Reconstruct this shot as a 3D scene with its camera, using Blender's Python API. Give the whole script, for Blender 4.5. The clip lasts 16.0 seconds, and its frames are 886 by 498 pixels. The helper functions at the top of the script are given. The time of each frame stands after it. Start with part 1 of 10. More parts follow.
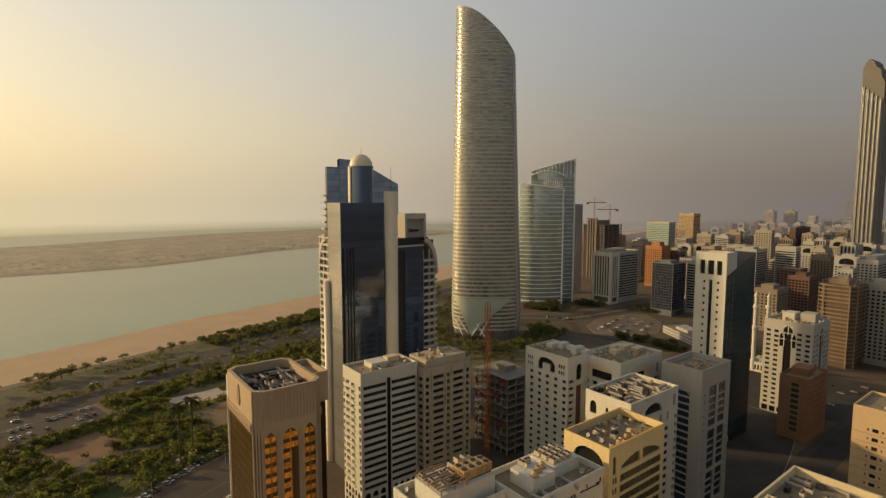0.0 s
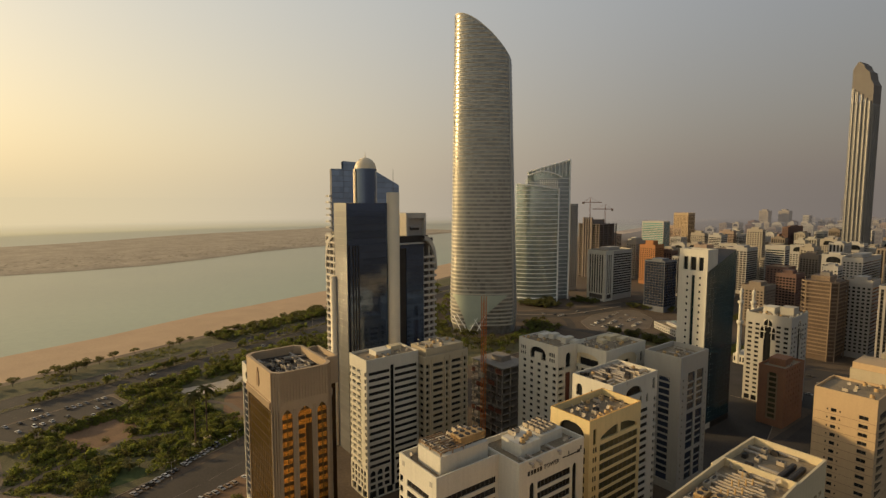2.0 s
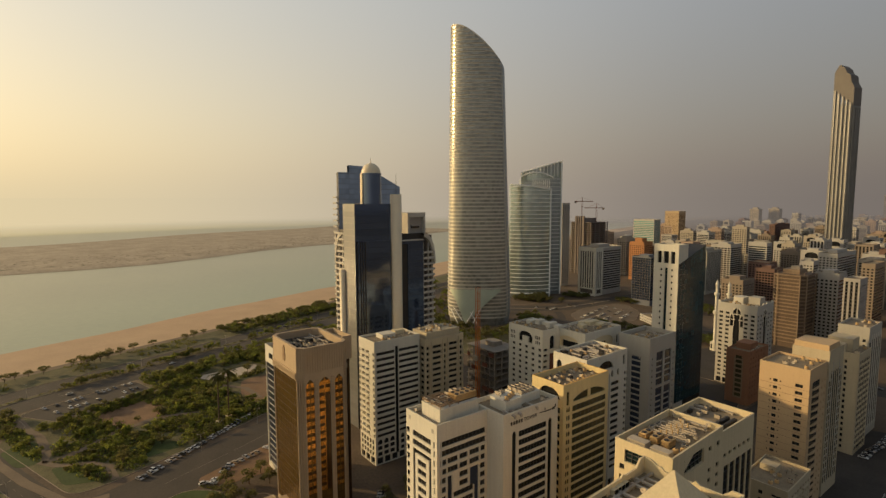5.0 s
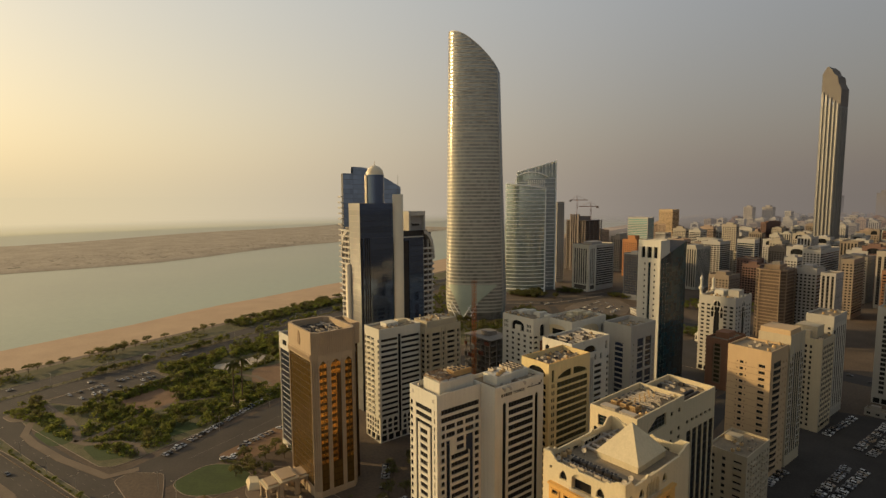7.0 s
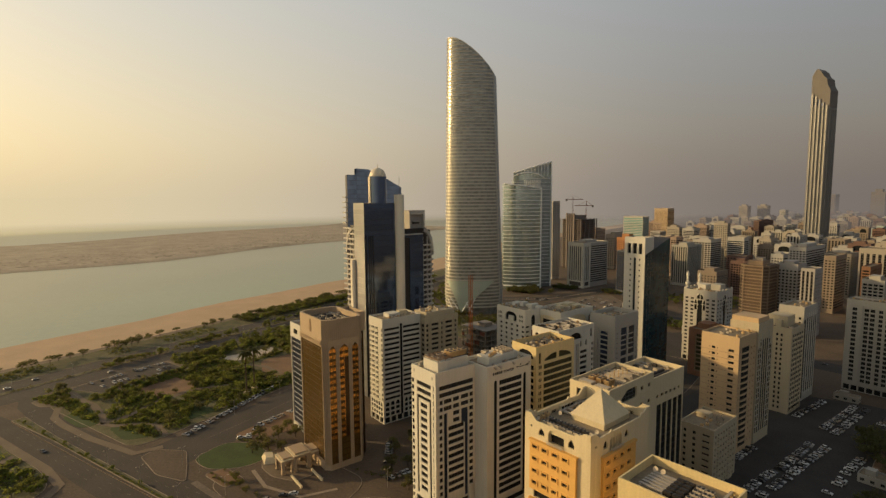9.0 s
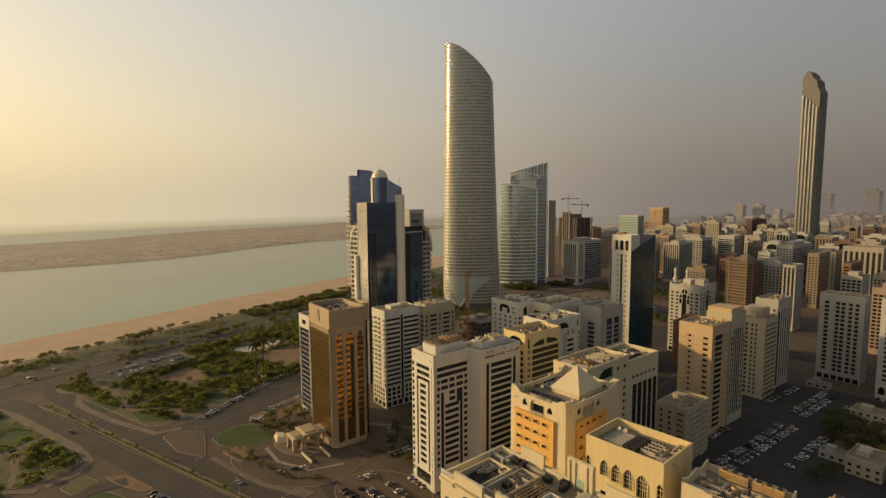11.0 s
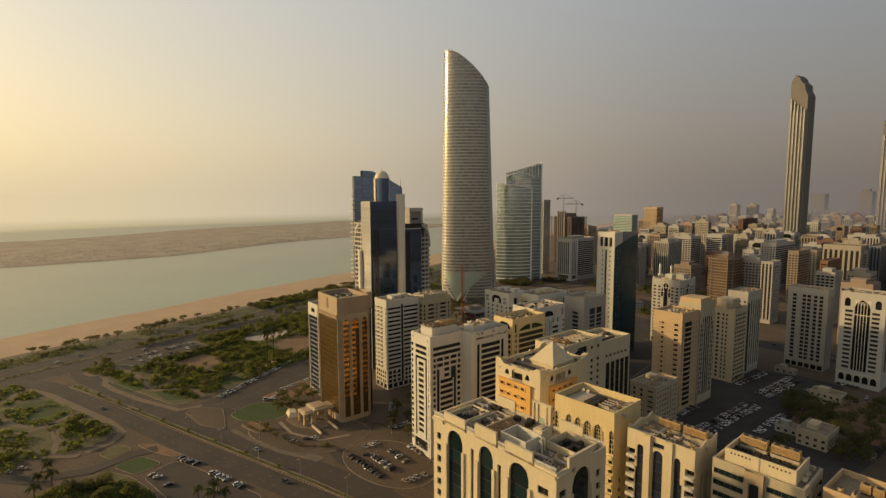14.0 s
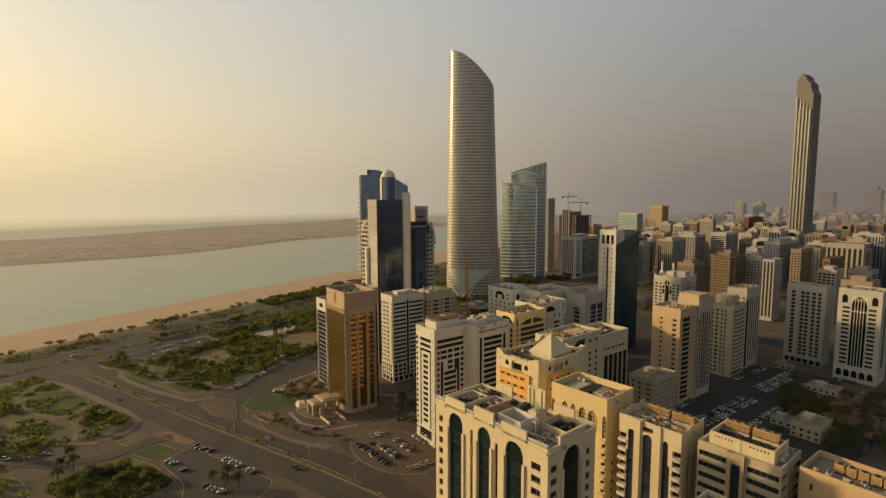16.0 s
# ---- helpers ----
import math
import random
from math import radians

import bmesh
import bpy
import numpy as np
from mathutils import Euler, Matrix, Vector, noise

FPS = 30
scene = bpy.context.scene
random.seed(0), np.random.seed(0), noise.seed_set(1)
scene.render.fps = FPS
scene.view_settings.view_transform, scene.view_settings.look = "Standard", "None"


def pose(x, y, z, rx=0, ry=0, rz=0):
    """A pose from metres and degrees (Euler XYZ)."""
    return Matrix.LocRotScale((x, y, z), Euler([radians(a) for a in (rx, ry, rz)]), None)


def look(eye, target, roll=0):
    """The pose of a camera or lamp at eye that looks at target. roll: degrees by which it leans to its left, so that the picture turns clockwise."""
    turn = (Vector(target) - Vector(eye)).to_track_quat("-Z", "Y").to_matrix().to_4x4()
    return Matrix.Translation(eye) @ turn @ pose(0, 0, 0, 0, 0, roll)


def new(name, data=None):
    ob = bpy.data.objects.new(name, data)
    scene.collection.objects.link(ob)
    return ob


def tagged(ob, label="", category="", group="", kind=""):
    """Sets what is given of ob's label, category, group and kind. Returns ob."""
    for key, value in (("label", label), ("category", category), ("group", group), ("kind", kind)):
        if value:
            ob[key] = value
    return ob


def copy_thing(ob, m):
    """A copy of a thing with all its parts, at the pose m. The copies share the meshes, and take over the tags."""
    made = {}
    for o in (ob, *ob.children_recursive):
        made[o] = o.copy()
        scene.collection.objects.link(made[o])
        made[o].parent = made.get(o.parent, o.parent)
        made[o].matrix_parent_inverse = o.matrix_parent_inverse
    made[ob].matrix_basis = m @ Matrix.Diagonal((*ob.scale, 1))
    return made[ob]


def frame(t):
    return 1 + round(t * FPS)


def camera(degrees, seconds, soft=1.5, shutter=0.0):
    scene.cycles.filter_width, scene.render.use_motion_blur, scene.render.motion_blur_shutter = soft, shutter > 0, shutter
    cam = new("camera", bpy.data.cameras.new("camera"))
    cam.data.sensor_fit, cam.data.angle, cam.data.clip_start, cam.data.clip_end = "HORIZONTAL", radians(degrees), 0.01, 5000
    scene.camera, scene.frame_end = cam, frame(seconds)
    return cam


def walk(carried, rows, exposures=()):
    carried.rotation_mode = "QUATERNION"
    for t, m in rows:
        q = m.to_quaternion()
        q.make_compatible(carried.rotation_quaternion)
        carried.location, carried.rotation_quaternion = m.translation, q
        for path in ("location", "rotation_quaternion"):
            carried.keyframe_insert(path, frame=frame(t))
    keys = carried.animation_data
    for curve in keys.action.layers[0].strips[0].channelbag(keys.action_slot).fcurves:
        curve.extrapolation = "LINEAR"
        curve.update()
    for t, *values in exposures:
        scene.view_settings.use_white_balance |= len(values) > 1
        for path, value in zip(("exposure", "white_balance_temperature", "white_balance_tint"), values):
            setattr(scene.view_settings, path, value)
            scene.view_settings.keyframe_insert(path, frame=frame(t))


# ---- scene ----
cam = camera(80.6, 16.0, 1.4)
PATH = [
    (0, (-0.336, 0.138, 138.751), (-1.418, 1.81, 138.565), 0.0),
    (0.5, (2.078, -3.777, 138.926), (0.997, -2.104, 138.74), -0.0),
    (1, (4.657, -7.872, 139.19), (3.577, -6.199, 139.003), 0.0),
    (1.5, (7.027, -11.665, 139.272), (5.949, -9.991, 139.085), -0.1),
    (2, (9.612, -15.75, 139.261), (8.535, -14.075, 139.073), -0.0),
    (2.5, (12.475, -20.357, 139.72), (11.4, -18.681, 139.531), -0.0),
    (3, (15.478, -24.999, 140.006), (14.404, -23.323, 139.815), -0.1),
    (3.5, (18.348, -29.564, 140.244), (17.275, -27.887, 140.052), -0.1),
    (4, (21.418, -34.475, 140.367), (20.348, -32.797, 140.176), -0.2),
    (6.5, (37.289, -59.944, 140.792), (36.225, -58.262, 140.597), -0.2),
    (7, (40.882, -65.726, 141.124), (39.82, -64.043, 140.927), -0.3),
    (7.5, (44.175, -71.035, 141.409), (43.114, -69.352, 141.211), -0.3),
    (8, (47.818, -76.248, 141.443), (46.757, -74.564, 141.244), -0.4),
    (8.5, (51.367, -81.346, 141.271), (50.306, -79.663, 141.073), -0.3),
    (9, (55.073, -86.63, 141.498), (54.012, -84.946, 141.299), -0.4),
    (11.5, (72.5, -111.738, 142.309), (71.442, -110.053, 142.106), -0.4),
    (12, (75.944, -116.595, 142.593), (74.887, -114.909, 142.389), -0.4),
    (12.5, (78.999, -121.103, 142.859), (77.942, -119.417, 142.653), -0.3),
    (13, (82.331, -125.619, 142.834), (81.275, -123.934, 142.628), -0.3),
    (13.5, (85.262, -129.634, 142.54), (84.205, -127.948, 142.335), -0.3),
    (14, (88.116, -133.68, 142.712), (87.059, -131.995, 142.505), -0.2),
    (14.5, (90.41, -136.56, 142.776), (89.35, -134.877, 142.567), -0.2),
    (15, (92.223, -138.966, 142.63), (91.16, -137.284, 142.42), -0.2),
    (15.5, (93.518, -140.636, 142.647), (92.451, -138.958, 142.436), -0.2),
    (16, (94.805, -141.762, 142.576), (93.728, -140.09, 142.364), -0.2),
]
walk(cam, [(t, look(eye, target, roll)) for t, eye, target, roll in PATH])

# ---- world, sun, exposure ----
SUN_AZ, SUN_EL = 108.0, 14.0      # degrees: counter-clockwise from +y, and above the horizon
az, el = radians(SUN_AZ), radians(SUN_EL)
SUN_WAY = Vector((-math.sin(az) * math.cos(el), math.cos(az) * math.cos(el), math.sin(el)))
GLOW_WAY = Vector((-math.sin(radians(115)), math.cos(radians(115)), 0))   # the middle of the bright haze
scene.view_settings.exposure = 0.0

world = bpy.data.worlds.new("hazy_evening")
scene.world = world
world.use_nodes = True
wt = world.node_tree
wt.nodes.clear()


def wnode(kind, **kw):
    n = wt.nodes.new(kind)
    for k, v in kw.items():
        n.inputs[k].default_value = v
    return n


sky = wt.nodes.new("ShaderNodeTexSky")
sky.sky_type = "NISHITA"
sky.sun_disc = False
sky.sun_elevation = el
sky.sun_rotation = -az
sky.air_density, sky.dust_density, sky.ozone_density = 1.4, 6.0, 1.0
geo = wt.nodes.new("ShaderNodeTexCoord")
sep = wt.nodes.new("ShaderNodeSeparateXYZ")
wt.links.new(geo.outputs["Generated"], sep.inputs[0])
# nearness to the sun's side of the sky, level
dot = wt.nodes.new("ShaderNodeVectorMath")
dot.operation = "DOT_PRODUCT"
dot.inputs[1].default_value = GLOW_WAY
wt.links.new(geo.outputs["Generated"], dot.inputs[0])
side = wt.nodes.new("ShaderNodeMapRange")
side.inputs["From Min"].default_value, side.inputs["From Max"].default_value = -0.80, 0.92
wt.links.new(dot.outputs["Value"], side.inputs["Value"])
haze = wt.nodes.new("ShaderNodeValToRGB")
haze.color_ramp.interpolation = "B_SPLINE"
haze.color_ramp.elements[0].position, haze.color_ramp.elements[0].color = 0.0, (0.154, 0.131, 0.116, 1)
haze.color_ramp.elements[1].position, haze.color_ramp.elements[1].color = 1.0, (0.84, 0.67, 0.37, 1)
for p, c in ((0.30, (0.218, 0.187, 0.166, 1)), (0.55, (0.460, 0.392, 0.306, 1)), (0.78, (0.67, 0.57, 0.39, 1))):
    e = haze.color_ramp.elements.new(p)
    e.color = c
wt.links.new(side.outputs["Result"], haze.inputs["Fac"])
high = wt.nodes.new("ShaderNodeValToRGB")
high.color_ramp.interpolation = "B_SPLINE"
high.color_ramp.elements[0].position, high.color_ramp.elements[0].color = 0.0, (0.158, 0.160, 0.174, 1)
high.color_ramp.elements[1].position, high.color_ramp.elements[1].color = 1.0, (0.66, 0.62, 0.52, 1)
e = high.color_ramp.elements.new(0.5)
e.color = (0.375, 0.387, 0.398, 1)
wt.links.new(side.outputs["Result"], high.inputs["Fac"])
rise = wt.nodes.new("ShaderNodeMapRange")
rise.interpolation_type = "SMOOTHSTEP"
rise.inputs["From Min"].default_value, rise.inputs["From Max"].default_value = 0.02, 0.45
wt.links.new(sep.outputs["Z"], rise.inputs["Value"])
veil = wt.nodes.new("ShaderNodeMix")
veil.data_type = "RGBA"
wt.links.new(rise.outputs["Result"], veil.inputs["Factor"])
wt.links.new(haze.outputs["Color"], veil.inputs["A"])
wt.links.new(high.outputs["Color"], veil.inputs["B"])
# the sky darkens towards the zenith
up = wt.nodes.new("ShaderNodeMapRange")
up.interpolation_type = "SMOOTHSTEP"
up.inputs["From Min"].default_value, up.inputs["From Max"].default_value = 0.38, 0.85
wt.links.new(sep.outputs["Z"], up.inputs["Value"])
zen = wt.nodes.new("ShaderNodeMix")
zen.data_type = "RGBA"
zen.inputs["B"].default_value = (0.165, 0.172, 0.188, 1)
wt.links.new(up.outputs["Result"], zen.inputs["Factor"])
wt.links.new(veil.outputs["Result"], zen.inputs["A"])
veil_bg = wnode("ShaderNodeBackground", Strength=1.0)
wt.links.new(zen.outputs["Result"], veil_bg.inputs["Color"])
sky_bg = wnode("ShaderNodeBackground", Strength=0.034)
wt.links.new(sky.outputs["Color"], sky_bg.inputs["Color"])
both = wt.nodes.new("ShaderNodeAddShader")
wt.links.new(veil_bg.outputs[0], both.inputs[0])
wt.links.new(sky_bg.outputs[0], both.inputs[1])
wout = wt.nodes.new("ShaderNodeOutputWorld")
wt.links.new(both.outputs[0], wout.inputs["Surface"])

sun = new("sun", bpy.data.lights.new("sun", "SUN"))
sun.data.energy, sun.data.angle, sun.data.color = 3.7, radians(1.5), (1.0, 0.70, 0.34)
sun.matrix_world = look(SUN_WAY * 900, (0, 0, 0))

# ---- materials ----
def material(name, colour, rough=0.8, spread=0.12, grain=0.6, stain=12.0, streak=0.0, bump=0.15, metal=0.0, spec=0.4, per="", coat=0.0):
    """A procedural surface: base colour with grain (metres), large stains, rain streaks, fine relief; per: 'object' or 'island' varies it piece by piece."""
    m = bpy.data.materials.new(name)
    m.use_nodes = True
    nt = m.node_tree
    b = nt.nodes["Principled BSDF"]
    pos = nt.nodes.new("ShaderNodeNewGeometry")
    fine = nt.nodes.new("ShaderNodeTexNoise")
    fine.inputs["Scale"].default_value, fine.inputs["Detail"].default_value = 1.0 / grain, 4.0
    wide = nt.nodes.new("ShaderNodeTexNoise")
    wide.inputs["Scale"].default_value, wide.inputs["Detail"].default_value = 1.0 / stain, 3.0
    for n in (fine, wide):
        nt.links.new(pos.outputs["Position"], n.inputs["Vector"])
    add = nt.nodes.new("ShaderNodeMath")
    add.operation = "ADD"
    nt.links.new(fine.outputs["Fac"], add.inputs[0])
    nt.links.new(wide.outputs["Fac"], add.inputs[1])
    last = add
    if streak:
        stretch = nt.nodes.new("ShaderNodeVectorMath")
        stretch.operation = "MULTIPLY"
        stretch.inputs[1].default_value = (1.1, 1.1, 0.05)
        nt.links.new(pos.outputs["Position"], stretch.inputs[0])
        drip = nt.nodes.new("ShaderNodeTexNoise")
        drip.inputs["Scale"].default_value, drip.inputs["Detail"].default_value = 1.0, 5.0
        nt.links.new(stretch.outputs[0], drip.inputs["Vector"])
        mul = nt.nodes.new("ShaderNodeMath")
        mul.operation = "MULTIPLY_ADD"
        mul.inputs[1].default_value = streak
        nt.links.new(drip.outputs["Fac"], mul.inputs[0])
        nt.links.new(add.outputs[0], mul.inputs[2])
        last = mul
    if per:
        vary = nt.nodes.new("ShaderNodeObjectInfo") if per == "object" else pos
        m2 = nt.nodes.new("ShaderNodeMath")
        m2.operation = "MULTIPLY_ADD"
        m2.inputs[1].default_value = 1.2
        nt.links.new(vary.outputs["Random" if per == "object" else "Random Per Island"], m2.inputs[0])
        nt.links.new(last.outputs[0], m2.inputs[2])
        last = m2
    tone = nt.nodes.new("ShaderNodeMapRange")
    tone.inputs["From Min"].default_value = 0.6 + 0.3 * streak
    tone.inputs["From Max"].default_value = 1.4 + 0.7 * streak + (1.2 if per else 0.0)
    tone.inputs["To Min"].default_value, tone.inputs["To Max"].default_value = 1.0 - spread, 1.0 + spread
    nt.links.new(last.outputs[0], tone.inputs["Value"])
    rgb = nt.nodes.new("ShaderNodeVectorMath")
    rgb.operation = "SCALE"
    rgb.inputs[0].default_value = colour[:3]
    nt.links.new(tone.outputs["Result"], rgb.inputs["Scale"])
    nt.links.new(rgb.outputs[0], b.inputs["Base Color"])
    b.inputs["Roughness"].default_value, b.inputs["Metallic"].default_value = rough, metal
    b.inputs["Specular IOR Level"].default_value = spec
    b.inputs["Coat Weight"].default_value = coat
    if bump:
        bp = nt.nodes.new("ShaderNodeBump")
        bp.inputs["Strength"].default_value, bp.inputs["Distance"].default_value = bump, 0.05
        nt.links.new(fine.outputs["Fac"], bp.inputs["Height"])
        nt.links.new(bp.outputs[0], b.inputs["Normal"])
    return m


def glazing(name, colour, rough=0.08, metal=0.0, spread=0.5, per="island", spec=0.6, warp=0.0, panel=0.0):
    """Window glass seen from outside: dark, glossy, each pane slightly different; warp: how unevenly it mirrors."""
    m = material(name, colour, rough, spread, 1.3, 9.0, 0.0, 0.0, metal, spec, per)
    if warp:
        nt = m.node_tree
        pos = nt.nodes.new("ShaderNodeNewGeometry")
        wave = nt.nodes.new("ShaderNodeTexNoise")
        wave.inputs["Scale"].default_value, wave.inputs["Detail"].default_value = 0.35, 2.0
        nt.links.new(pos.outputs["Position"], wave.inputs["Vector"])
        bp = nt.nodes.new("ShaderNodeBump")
        bp.inputs["Strength"].default_value, bp.inputs["Distance"].default_value = warp, 0.4
        nt.links.new(wave.outputs["Fac"], bp.inputs["Height"])
        nt.links.new(bp.outputs[0], nt.nodes["Principled BSDF"].inputs["Normal"])
    return m


M_WHITE = material("white_render", (0.58, 0.55, 0.46), 0.85, 0.15, 0.5, 14, 1.0)
M_CREAM = material("cream_render", (0.59, 0.50, 0.32), 0.85, 0.15, 0.5, 14, 1.0)
M_BEIGE = material("beige_render", (0.44, 0.375, 0.255), 0.88, 0.12, 0.6, 12, 0.8)
M_GREY = material("grey_render", (0.37, 0.35, 0.30), 0.88, 0.12, 0.6, 12, 0.8)
M_YELLOW = material("yellow_render", (0.64, 0.51, 0.26), 0.85, 0.15, 0.5, 10, 1.0)
M_OCHRE = material("ochre_panel", (0.66, 0.385, 0.11), 0.8, 0.14, 0.5, 8, 0.5)
M_BROWN = material("brown_cladding", (0.20, 0.10, 0.05), 0.7, 0.18, 0.5, 9, 0.6)
M_TANBROWN = material("tan_concrete", (0.25, 0.17, 0.10), 0.85, 0.14, 0.6, 10, 0.7)
M_STONE = material("tan_stone", (0.40, 0.30, 0.19), 0.75, 0.14, 0.5, 9, 0.7)
M_ORANGE = material("orange_render", (0.36, 0.165, 0.065), 0.8, 0.14, 0.6, 9, 0.5)
M_CONCRETE = material("raw_concrete", (0.26, 0.23, 0.19), 0.9, 0.2, 0.6, 7, 0.8)
M_ROOF = material("dusty_roof", (0.25, 0.20, 0.13), 0.95, 0.30, 0.7, 5, 0.0, 0.25)
M_DUCT = material("galvanised_duct", (0.42, 0.38, 0.32), 0.55, 0.15, 0.4, 4, 0.0, 0.1, 0.3)
M_ACBOX = material("sun_bleached_casing", (0.44, 0.37, 0.27), 0.6, 0.2, 0.4, 5, 0.3, 0.1)
M_TANBOX = material("ochre_cooling_tower", (0.46, 0.31, 0.14), 0.7, 0.25, 0.4, 5, 0.4, 0.1)
M_DARK = material("dark_metal", (0.045, 0.04, 0.036), 0.5, 0.3, 0.4, 4, 0.0, 0.1, 0.4)
M_FRAME = material("grey_window_frame", (0.11, 0.10, 0.09), 0.5, 0.1, 0.4, 4, 0.0, 0.0, 0.3)
# Dark brown that stands in for shade in recesses and interiors; also some sheeting.
M_SHADE = material("recess_shade_brown", (0.10, 0.085, 0.07), 0.9, 0.3, 0.8, 5)
M_GLASS = glazing("window_glass", (0.016, 0.017, 0.018), 0.16, spec=0.3)
M_PANE = glazing("window_pane", (0.020, 0.020, 0.020), 0.14, spec=0.35, per="object")
M_BLUEGLASS = glazing("blue_tinted_glass", (0.022, 0.030, 0.052), 0.14, spec=0.4)
M_OLIVEGLASS = glazing("olive_tinted_glass", (0.060, 0.054, 0.026), 0.16, spec=0.4)
M_GREENGLASS = glazing("green_tinted_glass", (0.009, 0.022, 0.024), 0.09, spec=0.5, warp=0.05)

# ---- building kit ----
TH = -20.0                      # the city grid's turn, degrees
NEAR_TH = -17.3                 # the turn of the blocks under the camera
UX = Vector((math.cos(radians(TH)), math.sin(radians(TH)), 0))
UY = Vector((-UX.y, UX.x, 0))


class Mesh:
    """Collects faces with materials, and turns them into one mesh."""

    def __init__(self):
        self.v, self.f, self.m, self.mats = [], [], [], []

    def slot(self, mat):
        if mat not in self.mats:
            self.mats.append(mat)
        return self.mats.index(mat)

    def face(self, pts, mat):
        n = len(self.v)
        self.v.extend([tuple(p) for p in pts])
        self.f.append(tuple(range(n, n + len(pts))))
        self.m.append(self.slot(mat))

    def box(self, x0, x1, y0, y1, z0, z1, mat, m=None):
        c = [(x, y, z) for z in (z0, z1) for y in (y0, y1) for x in (x0, x1)]
        if m is not None:
            c = [m @ Vector(p) for p in c]
        n = len(self.v)
        self.v.extend([tuple(p) for p in c])
        k = self.slot(mat)
        for q in ((0, 2, 3, 1), (4, 5, 7, 6), (0, 1, 5, 4), (1, 3, 7, 5), (3, 2, 6, 7), (2, 0, 4, 6)):
            self.f.append(tuple(n + i for i in q))
            self.m.append(k)

    def prism(self, pts, z0, z1, mat, top=None, m=None):
        """An upright prism over a counter-clockwise outline; the lower and upper outlines may be of different sizes."""
        low = [Vector((p[0], p[1], z0)) for p in pts]
        up = [Vector((p[0], p[1], z1)) for p in (top or pts)]
        if m is not None:
            low, up = [m @ p for p in low], [m @ p for p in up]
        n, k, c = len(self.v), self.slot(mat), len(pts)
        self.v.extend([tuple(p) for p in low + up])
        for i in range(c):
            j = (i + 1) % c
            self.f.append((n + i, n + j, n + c + j, n + c + i))
            self.m.append(k)
        self.f.append(tuple(n + c + i for i in range(c)))
        self.m.append(k)
        self.f.append(tuple(n + i for i in reversed(range(c))))
        self.m.append(k)

    def tube(self, a, b, r0, r1, mat, sides=8):
        a, b = Vector(a), Vector(b)
        q = (b - a).to_track_quat("Z", "Y").to_matrix()
        ring = [q @ Vector((math.cos(2 * math.pi * i / sides), math.sin(2 * math.pi * i / sides), 0)) for i in range(sides)]
        n, k = len(self.v), self.slot(mat)
        self.v.extend([tuple(a + p * r0) for p in ring] + [tuple(b + p * r1) for p in ring])
        for i in range(sides):
            j = (i + 1) % sides
            self.f.append((n + i, n + j, n + sides + j, n + sides + i))
            self.m.append(k)
        self.f.append(tuple(n + sides + i for i in range(sides)))
        self.f.append(tuple(n + i for i in reversed(range(sides))))
        self.m += [k, k]

    def lathe(self, rows, mat, sides=20, centre=(0, 0)):
        """A turned shape: rows of (radius, z)."""
        n, k = len(self.v), self.slot(mat)
        for r, z in rows:
            for i in range(sides):
                a = 2 * math.pi * i / sides
                self.v.append((centre[0] + r * math.cos(a), centre[1] + r * math.sin(a), z))
        for j in range(len(rows) - 1):
            for i in range(sides):
                a, b = n + j * sides + i, n + j * sides + (i + 1) % sides
                self.f.append((a, b, b + sides, a + sides))
                self.m.append(k)

    def data(self, name, smooth=False):
        me = bpy.data.meshes.new(name)
        me.from_pydata(self.v, [], self.f)
        for mt in self.mats:
            me.materials.append(mt)
        me.polygons.foreach_set("material_index", self.m)
        if smooth:
            me.polygons.foreach_set("use_smooth", [True] * len(me.polygons))
        me.update()
        return me


def part(name, mesh, parent, label="", m=None, smooth=False):
    ob = new(name, mesh.data(name, smooth) if isinstance(mesh, Mesh) else mesh)
    ob.parent = parent
    if m is not None:
        ob.matrix_basis = m
    return tagged(ob, label)


def thing(name, label, category, m=None, group="", kind=""):
    ob = new(name)
    ob.empty_display_size = 0.5
    if m is not None:
        ob.matrix_basis = m
    return tagged(ob, label, category, group, kind)


class Face:
    """One side of a block: u runs from left to right as seen from outside, out is the outward distance."""

    def __init__(self, o, u, n, width):
        self.o, self.u, self.n, self.width = Vector(o), Vector(u), Vector(n), width

    def p(self, u, out, z):
        q = self.o + self.u * u + self.n * out
        return (q.x, q.y, z)


def faces_of(w, d, x=0.0, y=0.0):
    """South, east, north and west sides of a w x d block about (x, y)."""
    return (Face((x - w / 2, y - d / 2, 0), (1, 0, 0), (0, -1, 0), w), Face((x + w / 2, y - d / 2, 0), (0, 1, 0), (1, 0, 0), d),
            Face((x + w / 2, y + d / 2, 0), (-1, 0, 0), (0, 1, 0), w), Face((x - w / 2, y + d / 2, 0), (0, -1, 0), (-1, 0, 0), d))


